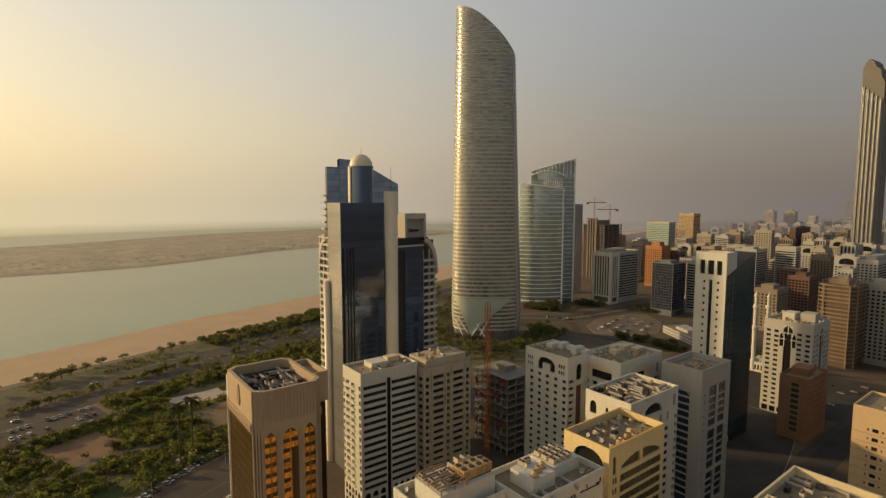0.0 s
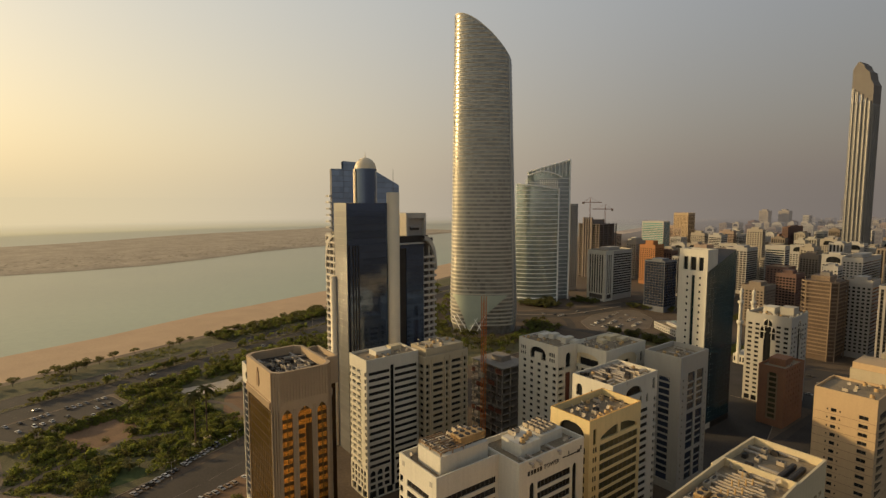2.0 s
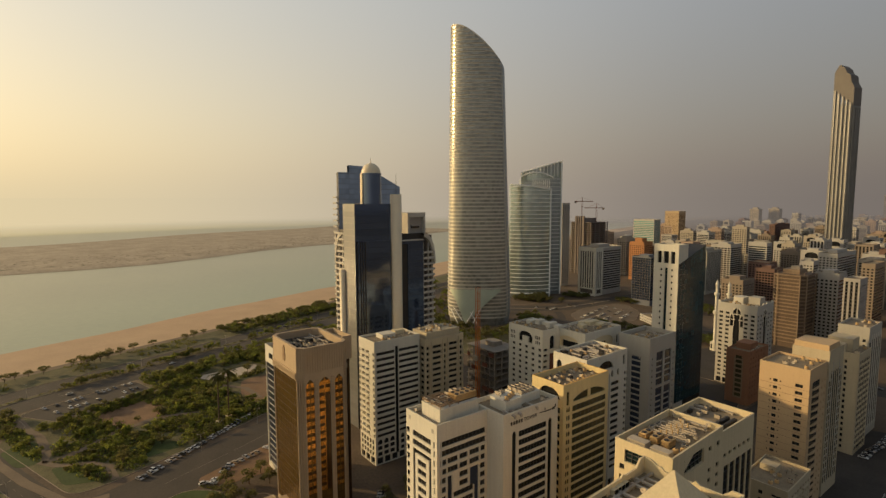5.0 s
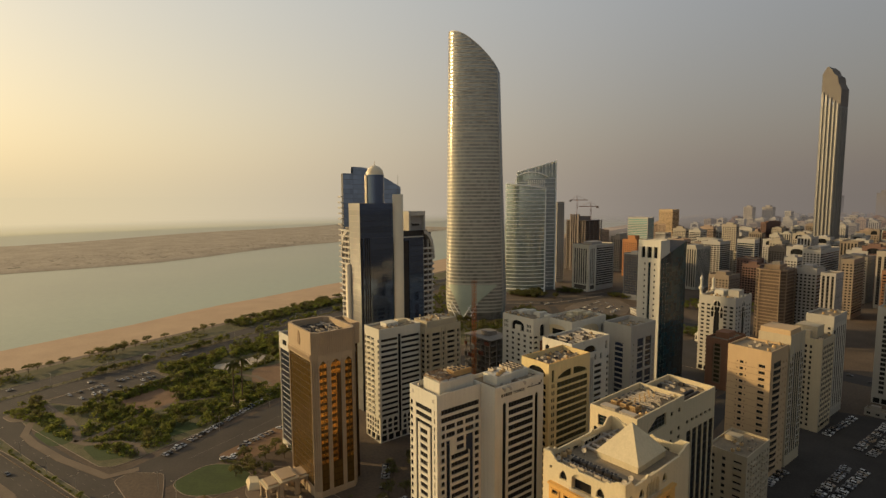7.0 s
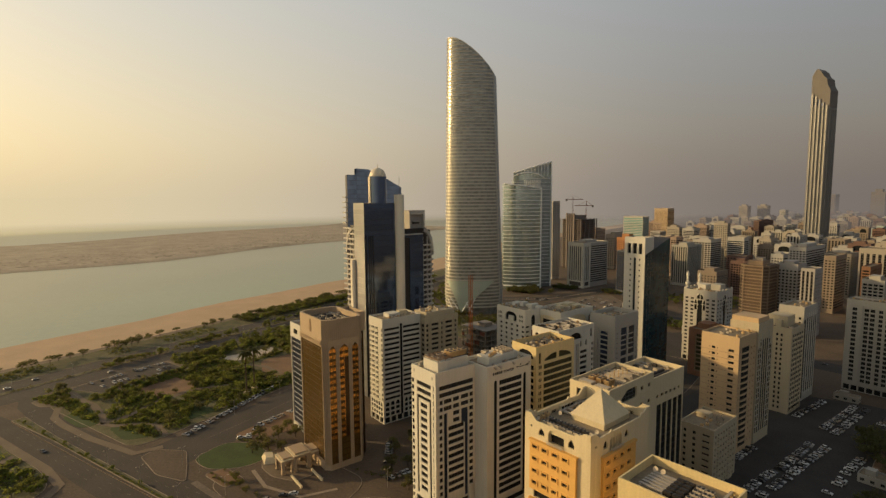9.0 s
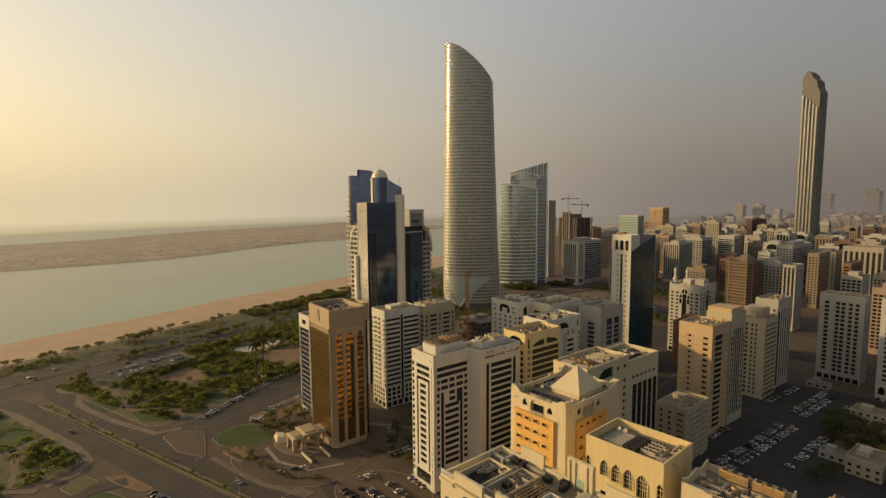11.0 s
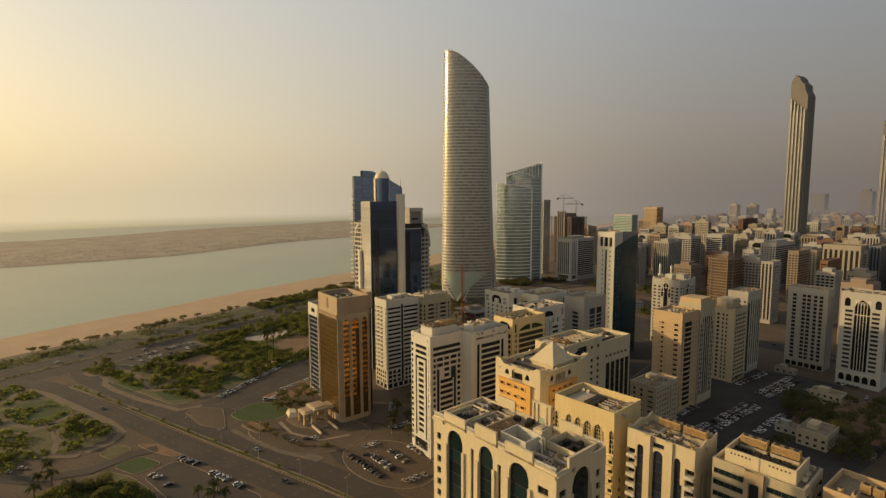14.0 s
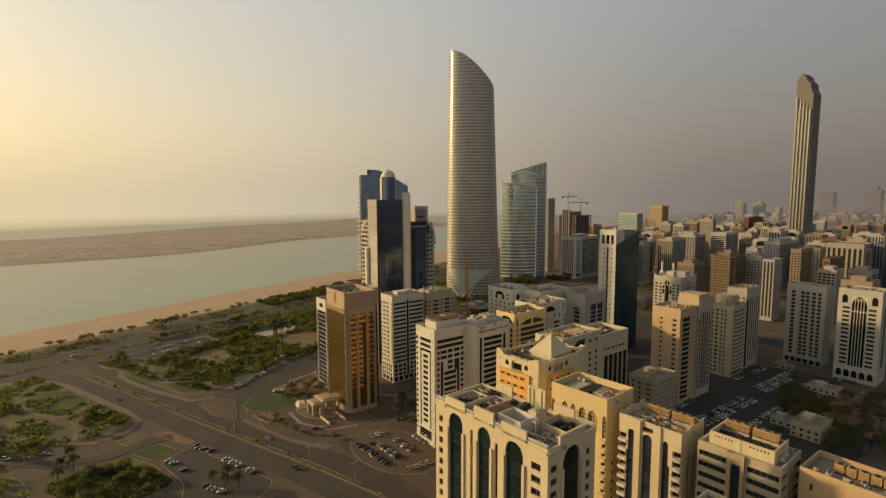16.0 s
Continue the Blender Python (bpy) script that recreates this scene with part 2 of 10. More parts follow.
def relief(mesh, face, z0, z1, ops, wall):
    """A wall with real recesses and projections. ops: (u0, u1, z0, z1, out, material), later ones on top of earlier ones."""
    us = sorted({0.0, face.width} | {round(min(max(v, 0.0), face.width), 3) for o in ops for v in o[:2]})
    zs = sorted({z0, z1} | {round(min(max(v, z0), z1), 3) for o in ops for v in o[2:4]})
    nu, nz = len(us) - 1, len(zs) - 1
    cell = [[(0.0, wall)] * nz for _ in range(nu)]
    for u0, u1, a, b, out, mat in ops:
        for i in range(nu):
            if us[i] >= u0 - 0.002 and us[i + 1] <= u1 + 0.002:
                for j in range(nz):
                    if zs[j] >= a - 0.002 and zs[j + 1] <= b + 0.002:
                        cell[i][j] = (out, mat)
    p = face.p
    for i in range(nu):
        j = 0
        while j < nz:                       # merge upward runs of alike cells
            k = j
            while k + 1 < nz and cell[i][k + 1] == cell[i][j]:
                k += 1
            out, mat = cell[i][j]
            mesh.face((p(us[i], out, zs[j]), p(us[i + 1], out, zs[j]), p(us[i + 1], out, zs[k + 1]), p(us[i], out, zs[k + 1])), mat)
            j = k + 1
    for i in range(nu):                      # level edges
        for j in range(nz - 1):
            a, b = cell[i][j], cell[i][j + 1]
            if a[0] != b[0]:
                mat = (a if a[0] > b[0] else b)[1]
                q = (p(us[i], a[0], zs[j + 1]), p(us[i + 1], a[0], zs[j + 1]), p(us[i + 1], b[0], zs[j + 1]), p(us[i], b[0], zs[j + 1]))
                mesh.face(q, mat)
    for i in range(-1, nu):                  # upright edges
        for j in range(nz):
            a = cell[i][j] if i >= 0 else (0.0, wall)
            b = cell[i + 1][j] if i + 1 < nu else (0.0, wall)
            if a[0] != b[0]:
                mat = (a if a[0] > b[0] else b)[1]
                u = us[i + 1]
                mesh.face((p(u, a[0], zs[j]), p(u, b[0], zs[j]), p(u, b[0], zs[j + 1]), p(u, a[0], zs[j + 1])), mat)


def arch_fill(mesh, face, u0, u1, spring, crown, deep, wall, pointed=0.0, steps=12):
    """Fills the corners over an arch in an opening u0..u1 whose head is at crown, flush with the wall."""
    c, r = (u0 + u1) / 2, (u1 - u0) / 2

    def head(u):
        k = abs(u - c) / r
        round_ = math.sqrt(max(0.0, 1 - k * k))
        return spring + (crown - spring) * ((1 - pointed) * round_ + pointed * (1 - k ** 1.5))
    p = face.p
    for i in range(steps):
        a, b = u0 + (u1 - u0) * i / steps, u0 + (u1 - u0) * (i + 1) / steps
        mesh.face((p(a, 0, head(a)), p(b, 0, head(b)), p(b, 0, crown), p(a, 0, crown)), wall)
        mesh.face((p(b, 0, head(b)), p(a, 0, head(a)), p(a, -deep, head(a)), p(b, -deep, head(b))), wall)


WINDOWS = {}


def window_mesh(w, h, glass, bars):
    key = (round(w, 1), round(h, 1), glass.name, bars)
    if key not in WINDOWS:
        k = Mesh()
        k.box(-w / 2, w / 2, -0.03, 0.03, -h / 2, h / 2, glass)
        n = bars or max(1, round(w / 1.6))
        for i in range(n + 1):
            x = -w / 2 + w * i / n
            k.box(max(x - 0.05, -w / 2), min(x + 0.05, w / 2), -0.09, 0.0, -h / 2, h / 2, M_FRAME)
        k.box(-w / 2, w / 2, -0.08, 0.0, h / 2 - 0.1, h / 2, M_FRAME)
        WINDOWS[key] = k.data("window")
    return WINDOWS[key]


class Block:
    """A building or one volume of it: gathers walls, openings and single windows, about its centre."""

    def __init__(self, name, label, front, w, d, h, wall, turn=TH, base=None, category="building"):
        u = Vector((math.cos(radians(turn)), math.sin(radians(turn)), 0))
        v = Vector((-u.y, u.x, 0))
        c = Vector((front[0], front[1], 0)) - u * (w / 2) + v * (d / 2)
        self.w, self.d, self.h, self.wall, self.turn = w, d, h, wall, turn
        self.m = pose(c.x, c.y, 0, 0, 0, turn)
        self.ob = base or thing(name, label, category, self.m)
        self.rel = self.ob.matrix_basis.inverted() @ self.m
        self.faces = faces_of(w, d)
        self.mesh = Mesh()
        self.single = 0

    def side(self, i, ops, arches=(), z0=0.0, z1=None):
        relief(self.mesh, self.faces[i], z0, z1 or self.h, ops, self.wall)
        for a in arches:
            arch_fill(self.mesh, self.faces[i], *a)

    def panes(self, i, ops, glass=None, bars=0, lift=0.05, name="window"):
        """Single windows in the recesses given."""
        f = self.faces[i]
        turn = (0, 90, 180, 270)[i]
        for u0, u1, a, b, out, mat in ops:
            q = f.p((u0 + u1) / 2, out + lift, (a + b) / 2)
            ob = new(name, window_mesh(u1 - u0, b - a, glass or M_PANE, bars))
            ob.parent = self.ob
            ob.matrix_basis = self.rel @ pose(*q, 0, 0, turn)
            self.single += 1

    def roof(self, parapet=1.2, thick=0.4, deck=M_ROOF, cap=None):
        """The walls as one part, the deck within the parapet as another."""
        w, d, h = self.w / 2, self.d / 2, self.h
        k = self.mesh
        ring = ((-w, -d), (w, -d), (w, d), (-w, d))
        inner = ((-w + thick, -d + thick), (w - thick, -d + thick), (w - thick, d - thick), (-w + thick, d - thick))
        for i in range(4):
            j = (i + 1) % 4
            k.face(((*ring[i], h), (*ring[j], h), (*inner[j], h), (*inner[i], h)), cap or self.wall)
            k.face(((*inner[i], h), (*inner[j], h), (*inner[j], h - parapet), (*inner[i], h - parapet)), self.wall)
        part("wall", k, self.ob, m=self.rel)
        r = Mesh()
        r.face([(*p, h - parapet) for p in inner], deck)
        part("roof", r, self.ob, m=self.rel)
        return self

    def at(self, x, y, z, rz=0.0):
        """A pose in the world from a place in the block."""
        return self.m @ pose(x, y, z, 0, 0, rz)


def grid_ops(us, zs, out, mat):
    return [(a, b, c, d, out, mat) for c, d in zs for a, b in us]


def spans(start, step, count, width):
    return [(start + i * step, start + i * step + width) for i in range(count)]

# ---- ground, sea and roads ----
M_GROUND = material("dusty_paving", (0.105, 0.076, 0.050), 0.95, 0.40, 1.5, 25, 0.0, 0.2)
M_SAND = material("beach_sand", (0.47, 0.33, 0.20), 0.95, 0.12, 1.5, 30, 0.0, 0.2)
M_ASPHALT = material("worn_asphalt", (0.062, 0.051, 0.039), 0.9, 0.30, 1.2, 18, 0.0, 0.2)
M_DUSTY = material("dusty_street_paving", (0.155, 0.122, 0.088), 0.92, 0.35, 1.4, 20, 0.0, 0.2)
# Tarmac darker than the worn asphalt; street shade is partly put into it.
M_TAR = material("shade_darkened_tarmac", (0.046, 0.040, 0.034), 0.9, 0.35, 1.2, 14, 0.0, 0.2)
M_PAVE = material("pale_paving", (0.170, 0.126, 0.082), 0.9, 0.2, 0.8, 12, 0.0, 0.2)
M_KERB = material("kerb_stone", (0.28, 0.22, 0.155), 0.9, 0.25, 0.9, 8)
M_LAWN = material("dry_lawn", (0.112, 0.102, 0.046), 0.95, 0.50, 1.0, 9, 0.0, 0.4)
M_FRESH = material("watered_lawn", (0.050, 0.072, 0.018), 0.95, 0.3, 1.0, 9, 0.0, 0.4)
M_SOIL = material("red_soil", (0.20, 0.12, 0.065), 0.95, 0.3, 1.0, 9, 0.0, 0.3)
M_PAINT = material("road_paint", (0.20, 0.17, 0.13), 0.8, 0.25, 0.5, 5)


def water_material():
    m = material("shallow_sea", (0.325, 0.332, 0.17), 0.3, 0.12, 9.0, 220, 0.0, 0.0, 0.0, 0.5)
    nt = m.node_tree
    pos = nt.nodes.new("ShaderNodeNewGeometry")
    rip = nt.nodes.new("ShaderNodeTexNoise")
    rip.inputs["Scale"].default_value, rip.inputs["Detail"].default_value = 0.22, 5.0
    nt.links.new(pos.outputs["Position"], rip.inputs["Vector"])
    bp = nt.nodes.new("ShaderNodeBump")
    bp.inputs["Strength"].default_value, bp.inputs["Distance"].default_value = 0.35, 0.6
    nt.links.new(rip.outputs["Fac"], bp.inputs["Height"])
    nt.links.new(bp.outputs[0], nt.nodes["Principled BSDF"].inputs["Normal"])
    # clear turquoise shallows over the sand, duller where the water is deep
    off = nt.nodes.new("ShaderNodeSeparateXYZ")
    nt.links.new(pos.outputs["Position"], off.inputs[0])
    deep = nt.nodes.new("ShaderNodeMapRange")
    deep.interpolation_type = "SMOOTHSTEP"
    deep.inputs["From Min"].default_value, deep.inputs["From Max"].default_value = -560.0, -980.0
    nt.links.new(off.outputs["X"], deep.inputs["Value"])
    hue = nt.nodes.new("ShaderNodeMix")
    hue.data_type = "RGBA"
    hue.inputs["A"].default_value, hue.inputs["B"].default_value = (0.265, 0.290, 0.155, 1), (0.285, 0.275, 0.145, 1)
    nt.links.new(deep.outputs["Result"], hue.inputs["Factor"])
    tone = [n for n in nt.nodes if n.bl_idname == "ShaderNodeVectorMath" and n.operation == "SCALE"][0]
    nt.links.new(hue.outputs["Result"], tone.inputs[0])
    return m


M_WATER = water_material()


def setting(name, mesh, label, category, smooth=False):
    return tagged(new(name, mesh.data(name, smooth)), label, category, "", "structure")


def shore(y):
    """Where the inner edge of the beach runs."""
    return -479.0 - 0.00006 * (y - 250) ** 2 - 4.0 * math.sin(y / 190.0)


def build_ground():
    k = Mesh()
    ys = [-4500, -2500, -1400, -900] + list(range(-600, 1500, 60)) + [1700, 2100, 2900, 3800, 4700]

    def row(y):
        s = shore(max(-600, min(1500, y))) + 0.08 * max(0, y - 1500)
        wob = 5 * math.sin(y / 83.0) + 3 * math.sin(y / 31.0)
        return [(-4600, y, -6), (s - 190, y, -5), (s - 95 + wob, y, -1.6), (s - 60 + wob, y, -0.6), (s - 8, y, 0), (s, y, 0), (-200, y, 0), (300, y, 0), (4700, y, 0)]
    rows = [row(y) for y in ys]
    for a, b in zip(rows, rows[1:]):
        for i in range(len(a) - 1):
            k.face((a[i], a[i + 1], b[i + 1], b[i]), M_SAND if i < 5 else M_GROUND)
    setting("ground", k, "dusty pale city ground with a sandy beach along its edge", "ground")
    w = Mesh()
    n = 12
    for i in range(n):
        a, b = -4600 + 9300 * i / n, -4600 + 9300 * (i + 1) / n
        w.face(((-4650, a, -1.5), (-420, a, -1.5), (-420, b, -1.5), (-4650, b, -1.5)), M_WATER)
    setting("water", w, "calm grey-green sea under evening haze", "sea")


build_ground()


def sheet(name, pts, z, mat, label, category, edge=None, thick=0.12):
    """A flat slab over an outline, with a kerb round it where edge is given."""
    area = sum(a[0] * b[1] - b[0] * a[1] for a, b in zip(pts, pts[1:] + pts[:1]))
    if area < 0:
        pts = pts[::-1]
    k = Mesh()
    k.prism(pts, z - thick, z, mat)
    if edge:
        c = len(pts)
        for i in range(c):
            a, b = Vector((*pts[i], 0)), Vector((*pts[(i + 1) % c], 0))
            q = (b - a).normalized()
            s = Vector((q.y, -q.x, 0)) * 0.35
            k.prism([(a.x, a.y), (a.x + s.x, a.y + s.y), (b.x + s.x, b.y + s.y), (b.x, b.y)], -0.02, z + 0.06, edge)
    return setting(name, k, label, category)


def rounded(pts, r, steps=5):
    """An outline with its corners rounded by about r."""
    out, c = [], len(pts)
    for i in range(c):
        p, a, b = Vector(pts[i]), Vector(pts[i - 1]), Vector(pts[(i + 1) % c])
        ra, rb = min(r, (a - p).length * 0.48), min(r, (b - p).length * 0.48)
        s, e = p + (a - p).normalized() * ra, p + (b - p).normalized() * rb
        for j in range(steps + 1):
            t = j / steps
            q = s * (1 - t) ** 2 + p * 2 * t * (1 - t) + e * t * t
            out.append((q.x, q.y))
    return out


def ribbon(name, pts, width, z, mat, label, category, thick=0.05):
    """A band of even width along a line."""
    v = [Vector((*p, 0)) for p in pts]
    left, right = [], []
    for i, p in enumerate(v):
        a = v[i] - v[i - 1] if i else v[1] - v[0]
        b = v[i + 1] - v[i] if i + 1 < len(v) else a
        q = (a.normalized() + b.normalized()).normalized()
        s = Vector((-q.y, q.x, 0)) * width / 2
        left.append(p + s)
        right.append(p - s)
    k = Mesh()
    for i in range(len(v) - 1):
        a, b, c, d = right[i], right[i + 1], left[i + 1], left[i]
        k.face(((a.x, a.y, z), (b.x, b.y, z), (c.x, c.y, z), (d.x, d.y, z)), mat)
        k.face(((a.x, a.y, z - thick), (b.x, b.y, z - thick), (b.x, b.y, z), (a.x, a.y, z)), mat)
        k.face(((c.x, c.y, z - thick), (d.x, d.y, z - thick), (d.x, d.y, z), (c.x, c.y, z)), mat)
    return setting(name, k, label, category)


def wave(x0, x1, f, n=24):
    return [(x0 + (x1 - x0) * i / n, f(x0 + (x1 - x0) * i / n)) for i in range(n + 1)]


# the seafront road with its median, the cross road, the frontage road along the towers
ribbon("road", [(-428, y) for y in range(-500, 1100, 100)], 21, 0.03, M_ASPHALT, "worn grey seafront carriageway", "road")
sheet("verge", [(shore(y) + 9.2, y) for y in range(-500, 1050, 50)] + [(-439.5, y) for y in range(1000, -550, -50)], 0.14, M_LAWN, "dry planted verge between the beach and the road", "verge", M_KERB)
sheet("median", [(-417, -500), (-412.5, -500), (-412.5, 1000), (-417, 1000)], 0.2, M_LAWN, "planted median of the seafront road", "median", M_KERB)
ribbon("road", [(-400.5, y) for y in range(-500, 1100, 100)], 23, 0.03, M_ASPHALT, "worn grey seafront carriageway beside the park", "road")
ribbon("promenade", [(shore(y) + 5, y) for y in range(-500, 1100, 50)], 9, 0.10, M_PAVE, "pale paved promenade along the beach", "pavement", 0.1)
CROSS_N = [(-398, 66), (-372, 56), (-330, 51), (-280, 50), (-220, 50), (-160, 50), (-100, 51), (-60, 49), (-25, 38), (5, 15), (60, -45), (200, -110)]
CROSS_S = [(-398, 20), (-372, 30), (-330, 33.5), (-280, 33), (-220, 32), (-160, 31), (-100, 32), (-60, 30), (-35, 20), (-10, -5), (50, -65), (200, -130)]
ribbon("road", CROSS_N, 14.5, 0.034, M_ASPHALT, "dark asphalt cross street beside the park", "road")
ribbon("road", CROSS_S, 14.5, 0.034, M_ASPHALT, "dark asphalt cross street with a planted median", "road")
ribbon("road", [(-222, 58), (-222, 90), (-223, 130), (-226, 180), (-238, 260), (-262, 360), (-290, 480), (-330, 700)], 34, 0.038, M_ASPHALT, "frontage road with parking along the park", "road")
sheet("median", [(-352, 38.5), (-300, 40.5), (-200, 40), (-100, 40.5), (-58, 38.5), (-58, 40.5), (-100, 42.6), (-200, 42.8), (-300, 43.5), (-352, 45.5)], 0.2, M_LAWN, "narrow grassy road median with a pale kerb", "median", M_KERB)
ribbon("road", [(-75, 72)] + [(-75 + 34 * i, 72 + 93 * i) for i in (0.3, 1, 2, 3, 4.4)], 16, 0.042, M_ASPHALT, "narrow shaded street between apartment blocks", "road")
ribbon("road", [(-112, 72), (-100, 66), (-80, 64), (-60, 58)], 9, 0.046, M_ASPHALT, "curved access street beside the parking", "road")

# ---- the near buildings ----
M_GOLD = glazing("gold_mirror_glass", (0.66, 0.29, 0.05), 0.20, 0.75, 0.45, warp=0.15)
M_BRONZE = glazing("bronze_mirror_glass", (0.21, 0.125, 0.035), 0.20, 0.65, 0.35, warp=0.10)
M_DARKBRONZE = glazing("dark_bronze_glass", (0.07, 0.035, 0.012), 0.18, 0.4, 0.4, warp=0.10)
M_REDBROWN = material("red_brown_panel", (0.16, 0.055, 0.03), 0.7, 0.2, 0.6, 8, 0.4)
M_ASHEN = material("ash_white_render", (0.43, 0.41, 0.36), 0.85, 0.10, 0.5, 14, 0.7)
M_WEDGE = glazing("teal_mirror_glass", (0.030, 0.075, 0.090), 0.12, 0.35, 0.35, warp=0.05)
M_BRICK = material("brown_brick", (0.27, 0.135, 0.075), 0.85, 0.2, 0.4, 9, 0.5)
M_SANDWALL = material("warm_sand_render", (0.50, 0.36, 0.205), 0.85, 0.10, 0.5, 12, 0.7)
M_GREENGREY0 = material("green_fan_panel", (0.30, 0.38, 0.28), 0.6, 0.15, 0.5, 6)
M_HOIST = material("orange_painted_steel", (0.55, 0.16, 0.03), 0.55, 0.2, 0.4, 4)


def floors(low, step, count, a=0.9, b=2.6):
    return [(low + i * step + a, low + i * step + b) for i in range(count)]


def shops(b, i, step=4.0, z=4.0):
    W = b.faces[i].width
    c = max(1, int((W - 1.0) / step))
    s = (W - 1.0) / c
    return grid_ops(spans(0.5 + s * 0.1, s, c, s * 0.8), [(0.25, z)], -0.9, M_GLASS)


def box_part(b, name, x0, x1, y0, y1, z0, z1, mat, label=""):
    k = Mesh()
    k.box(x0, x1, y0, y1, z0, z1, mat)
    return part(name, k, b.ob, label, b.rel)


def gold_tower():
    """Eight-sided office tower: mirrored long sides, three glazed bays on the ends, fluted stone corners and crown."""
    b = Block("office_tower", "bronze glass office tower with a tan fluted stone crown", (-133.3, 98.8), 31.6, 22.6, 79.6, M_STONE)
    h, c, w, d = b.h, 2.6, 15.8, 11.3
    ring = [(-w + c, -d), (w - c, -d), (w, -d + c), (w, d - c), (w - c, d), (-w + c, d), (-w, d - c), (-w, -d + c)]
    for i in range(8):
        p, q = Vector((*ring[i], 0)), Vector((*ring[(i + 1) % 8], 0))
        u = (q - p).normalized()
        f = Face(p, u, (u.y, -u.x, 0), (q - p).length)
        W = f.width
        arches = []
        if i % 4 == 0:
            ops = [(0.3, W - 0.3, 5, 66, -0.35, M_BRONZE)]
            ops += [(0.3, W - 0.3, z, z + 0.14, -0.28, M_DARK) for z in (5 + 3.3 * j for j in range(1, 19))]
            ops += [(v, v + 0.12, 5, 66, -0.28, M_DARK) for v in (0.3 + 2.03 * j for j in range(1, 13))]
            ops += [(0.0, W, 66, 66.6, 0.25, M_STONE), (0.0, W, 68.6, 69.2, 0.5, M_STONE)]
            ops += [(v, v + 0.55, 66.6, 68.6, 0.7, M_STONE) for v in (0.2 + 1.02 * j for j in range(26))]
            ops += [(W / 2 - 1.0, W / 2 + 1.0, 71.5, 77, 0.3, M_TANBROWN), (W / 2 - 0.5, W / 2 + 0.5, 77, 78.2, 0.3, M_TANBROWN), (W / 2 - 1.4, W / 2 + 1.4, 72.5, 74.5, 0.3, M_TANBROWN)]
        elif i % 2 == 0:
            ops = []
            for n, (u0, u1) in enumerate(((0.3, 4.1), (6.1, 11.3), (13.3, 17.1))):
                ops.append((u0, u1, 3, 66, -0.35, M_DARKBRONZE))
                mid = (u0 + u1) / 2
                for j in range(4, 19):
                    z = 3 + 3.3 * j
                    ops.append((u0 + 0.15, mid - 0.2, z + 0.1, z + 2.0, -0.3, M_GOLD))
                    if n != 1 or j > 16:
                        ops.append((mid + 0.2, u1 - 0.15, z + 0.1, z + 2.0, -0.3, M_GOLD))
                    ops.append((mid - 0.2, mid + 0.2, z, z + 3.3, -0.28, M_GOLD if n == 1 else M_BRONZE))
                # Bronze in the lowest storeys: the darker reflection is put into the glass.
                ops += [(u0 + 0.1, u1 - 0.1, 3.3 * j + 3.2, 3.3 * j + 6.1, -0.3, M_BRONZE) for j in range(4)]
                arches.append((u0, u1, 63.6, 66, 0.35, M_STONE, 0.9))
            ops += [(v, v + 0.45, 69.0, h, 0.25, M_STONE) for v in (0.15 + 1.1 * j for j in range(16))] + [(v, v + 0.5, 3, 66, 0.2, M_STONE) for v in (4.4, 5.2, 11.7, 12.5)]
        else:
            ops = [(v, v + 0.4, 3, h, 0.25, M_STONE) for v in (0.15, 1.15, 2.15, 3.1)] + [(0.6, 1.1, 3, 66, -0.3, M_STONE), (1.6, 2.1, 3, 66, -0.3, M_STONE), (2.6, 3.0, 3, 66, -0.3, M_STONE)]
        relief(b.mesh, f, 0, h, ops, M_STONE)
        for k in arches:
            arch_fill(b.mesh, f, *k)
    inner = [(x * 0.93, y * 0.90) for x, y in ring]
    for i in range(8):
        j = (i + 1) % 8
        b.mesh.face(((*ring[i], h), (*ring[j], h), (*inner[j], h), (*inner[i], h)), M_STONE)
        b.mesh.face(((*inner[i], h), (*inner[j], h), (*inner[j], h - 3.2), (*inner[i], h - 3.2)), M_STONE)
    part("wall", b.mesh, b.ob, m=b.rel)
    k = Mesh()
    k.face([(*q, h - 3.2) for q in inner], M_DARK)
    part("roof", k, b.ob, m=b.rel)
    k = Mesh()                                                  # lower stair block on the far long side, open-topped
    for x0, x1, y0, y1 in ((-8, 9.6, 15.4, 16.0), (-8, -7.4, 11.3, 15.4), (9.0, 9.6, 11.3, 15.4)):
        k.box(x0, x1, y0, y1, 69.5, 80.0, M_STONE)
    k.box(-7.4, 9.0, 11.35, 15.4, 69.5, 78.0, M_ROOF)
    k.box(-7.0, 8.8, 11.35, 15.2, 0, 69.5, M_DARKBRONZE)
    part("stair_block", k, b.ob, "tan rendered stair block", b.rel)
    return b


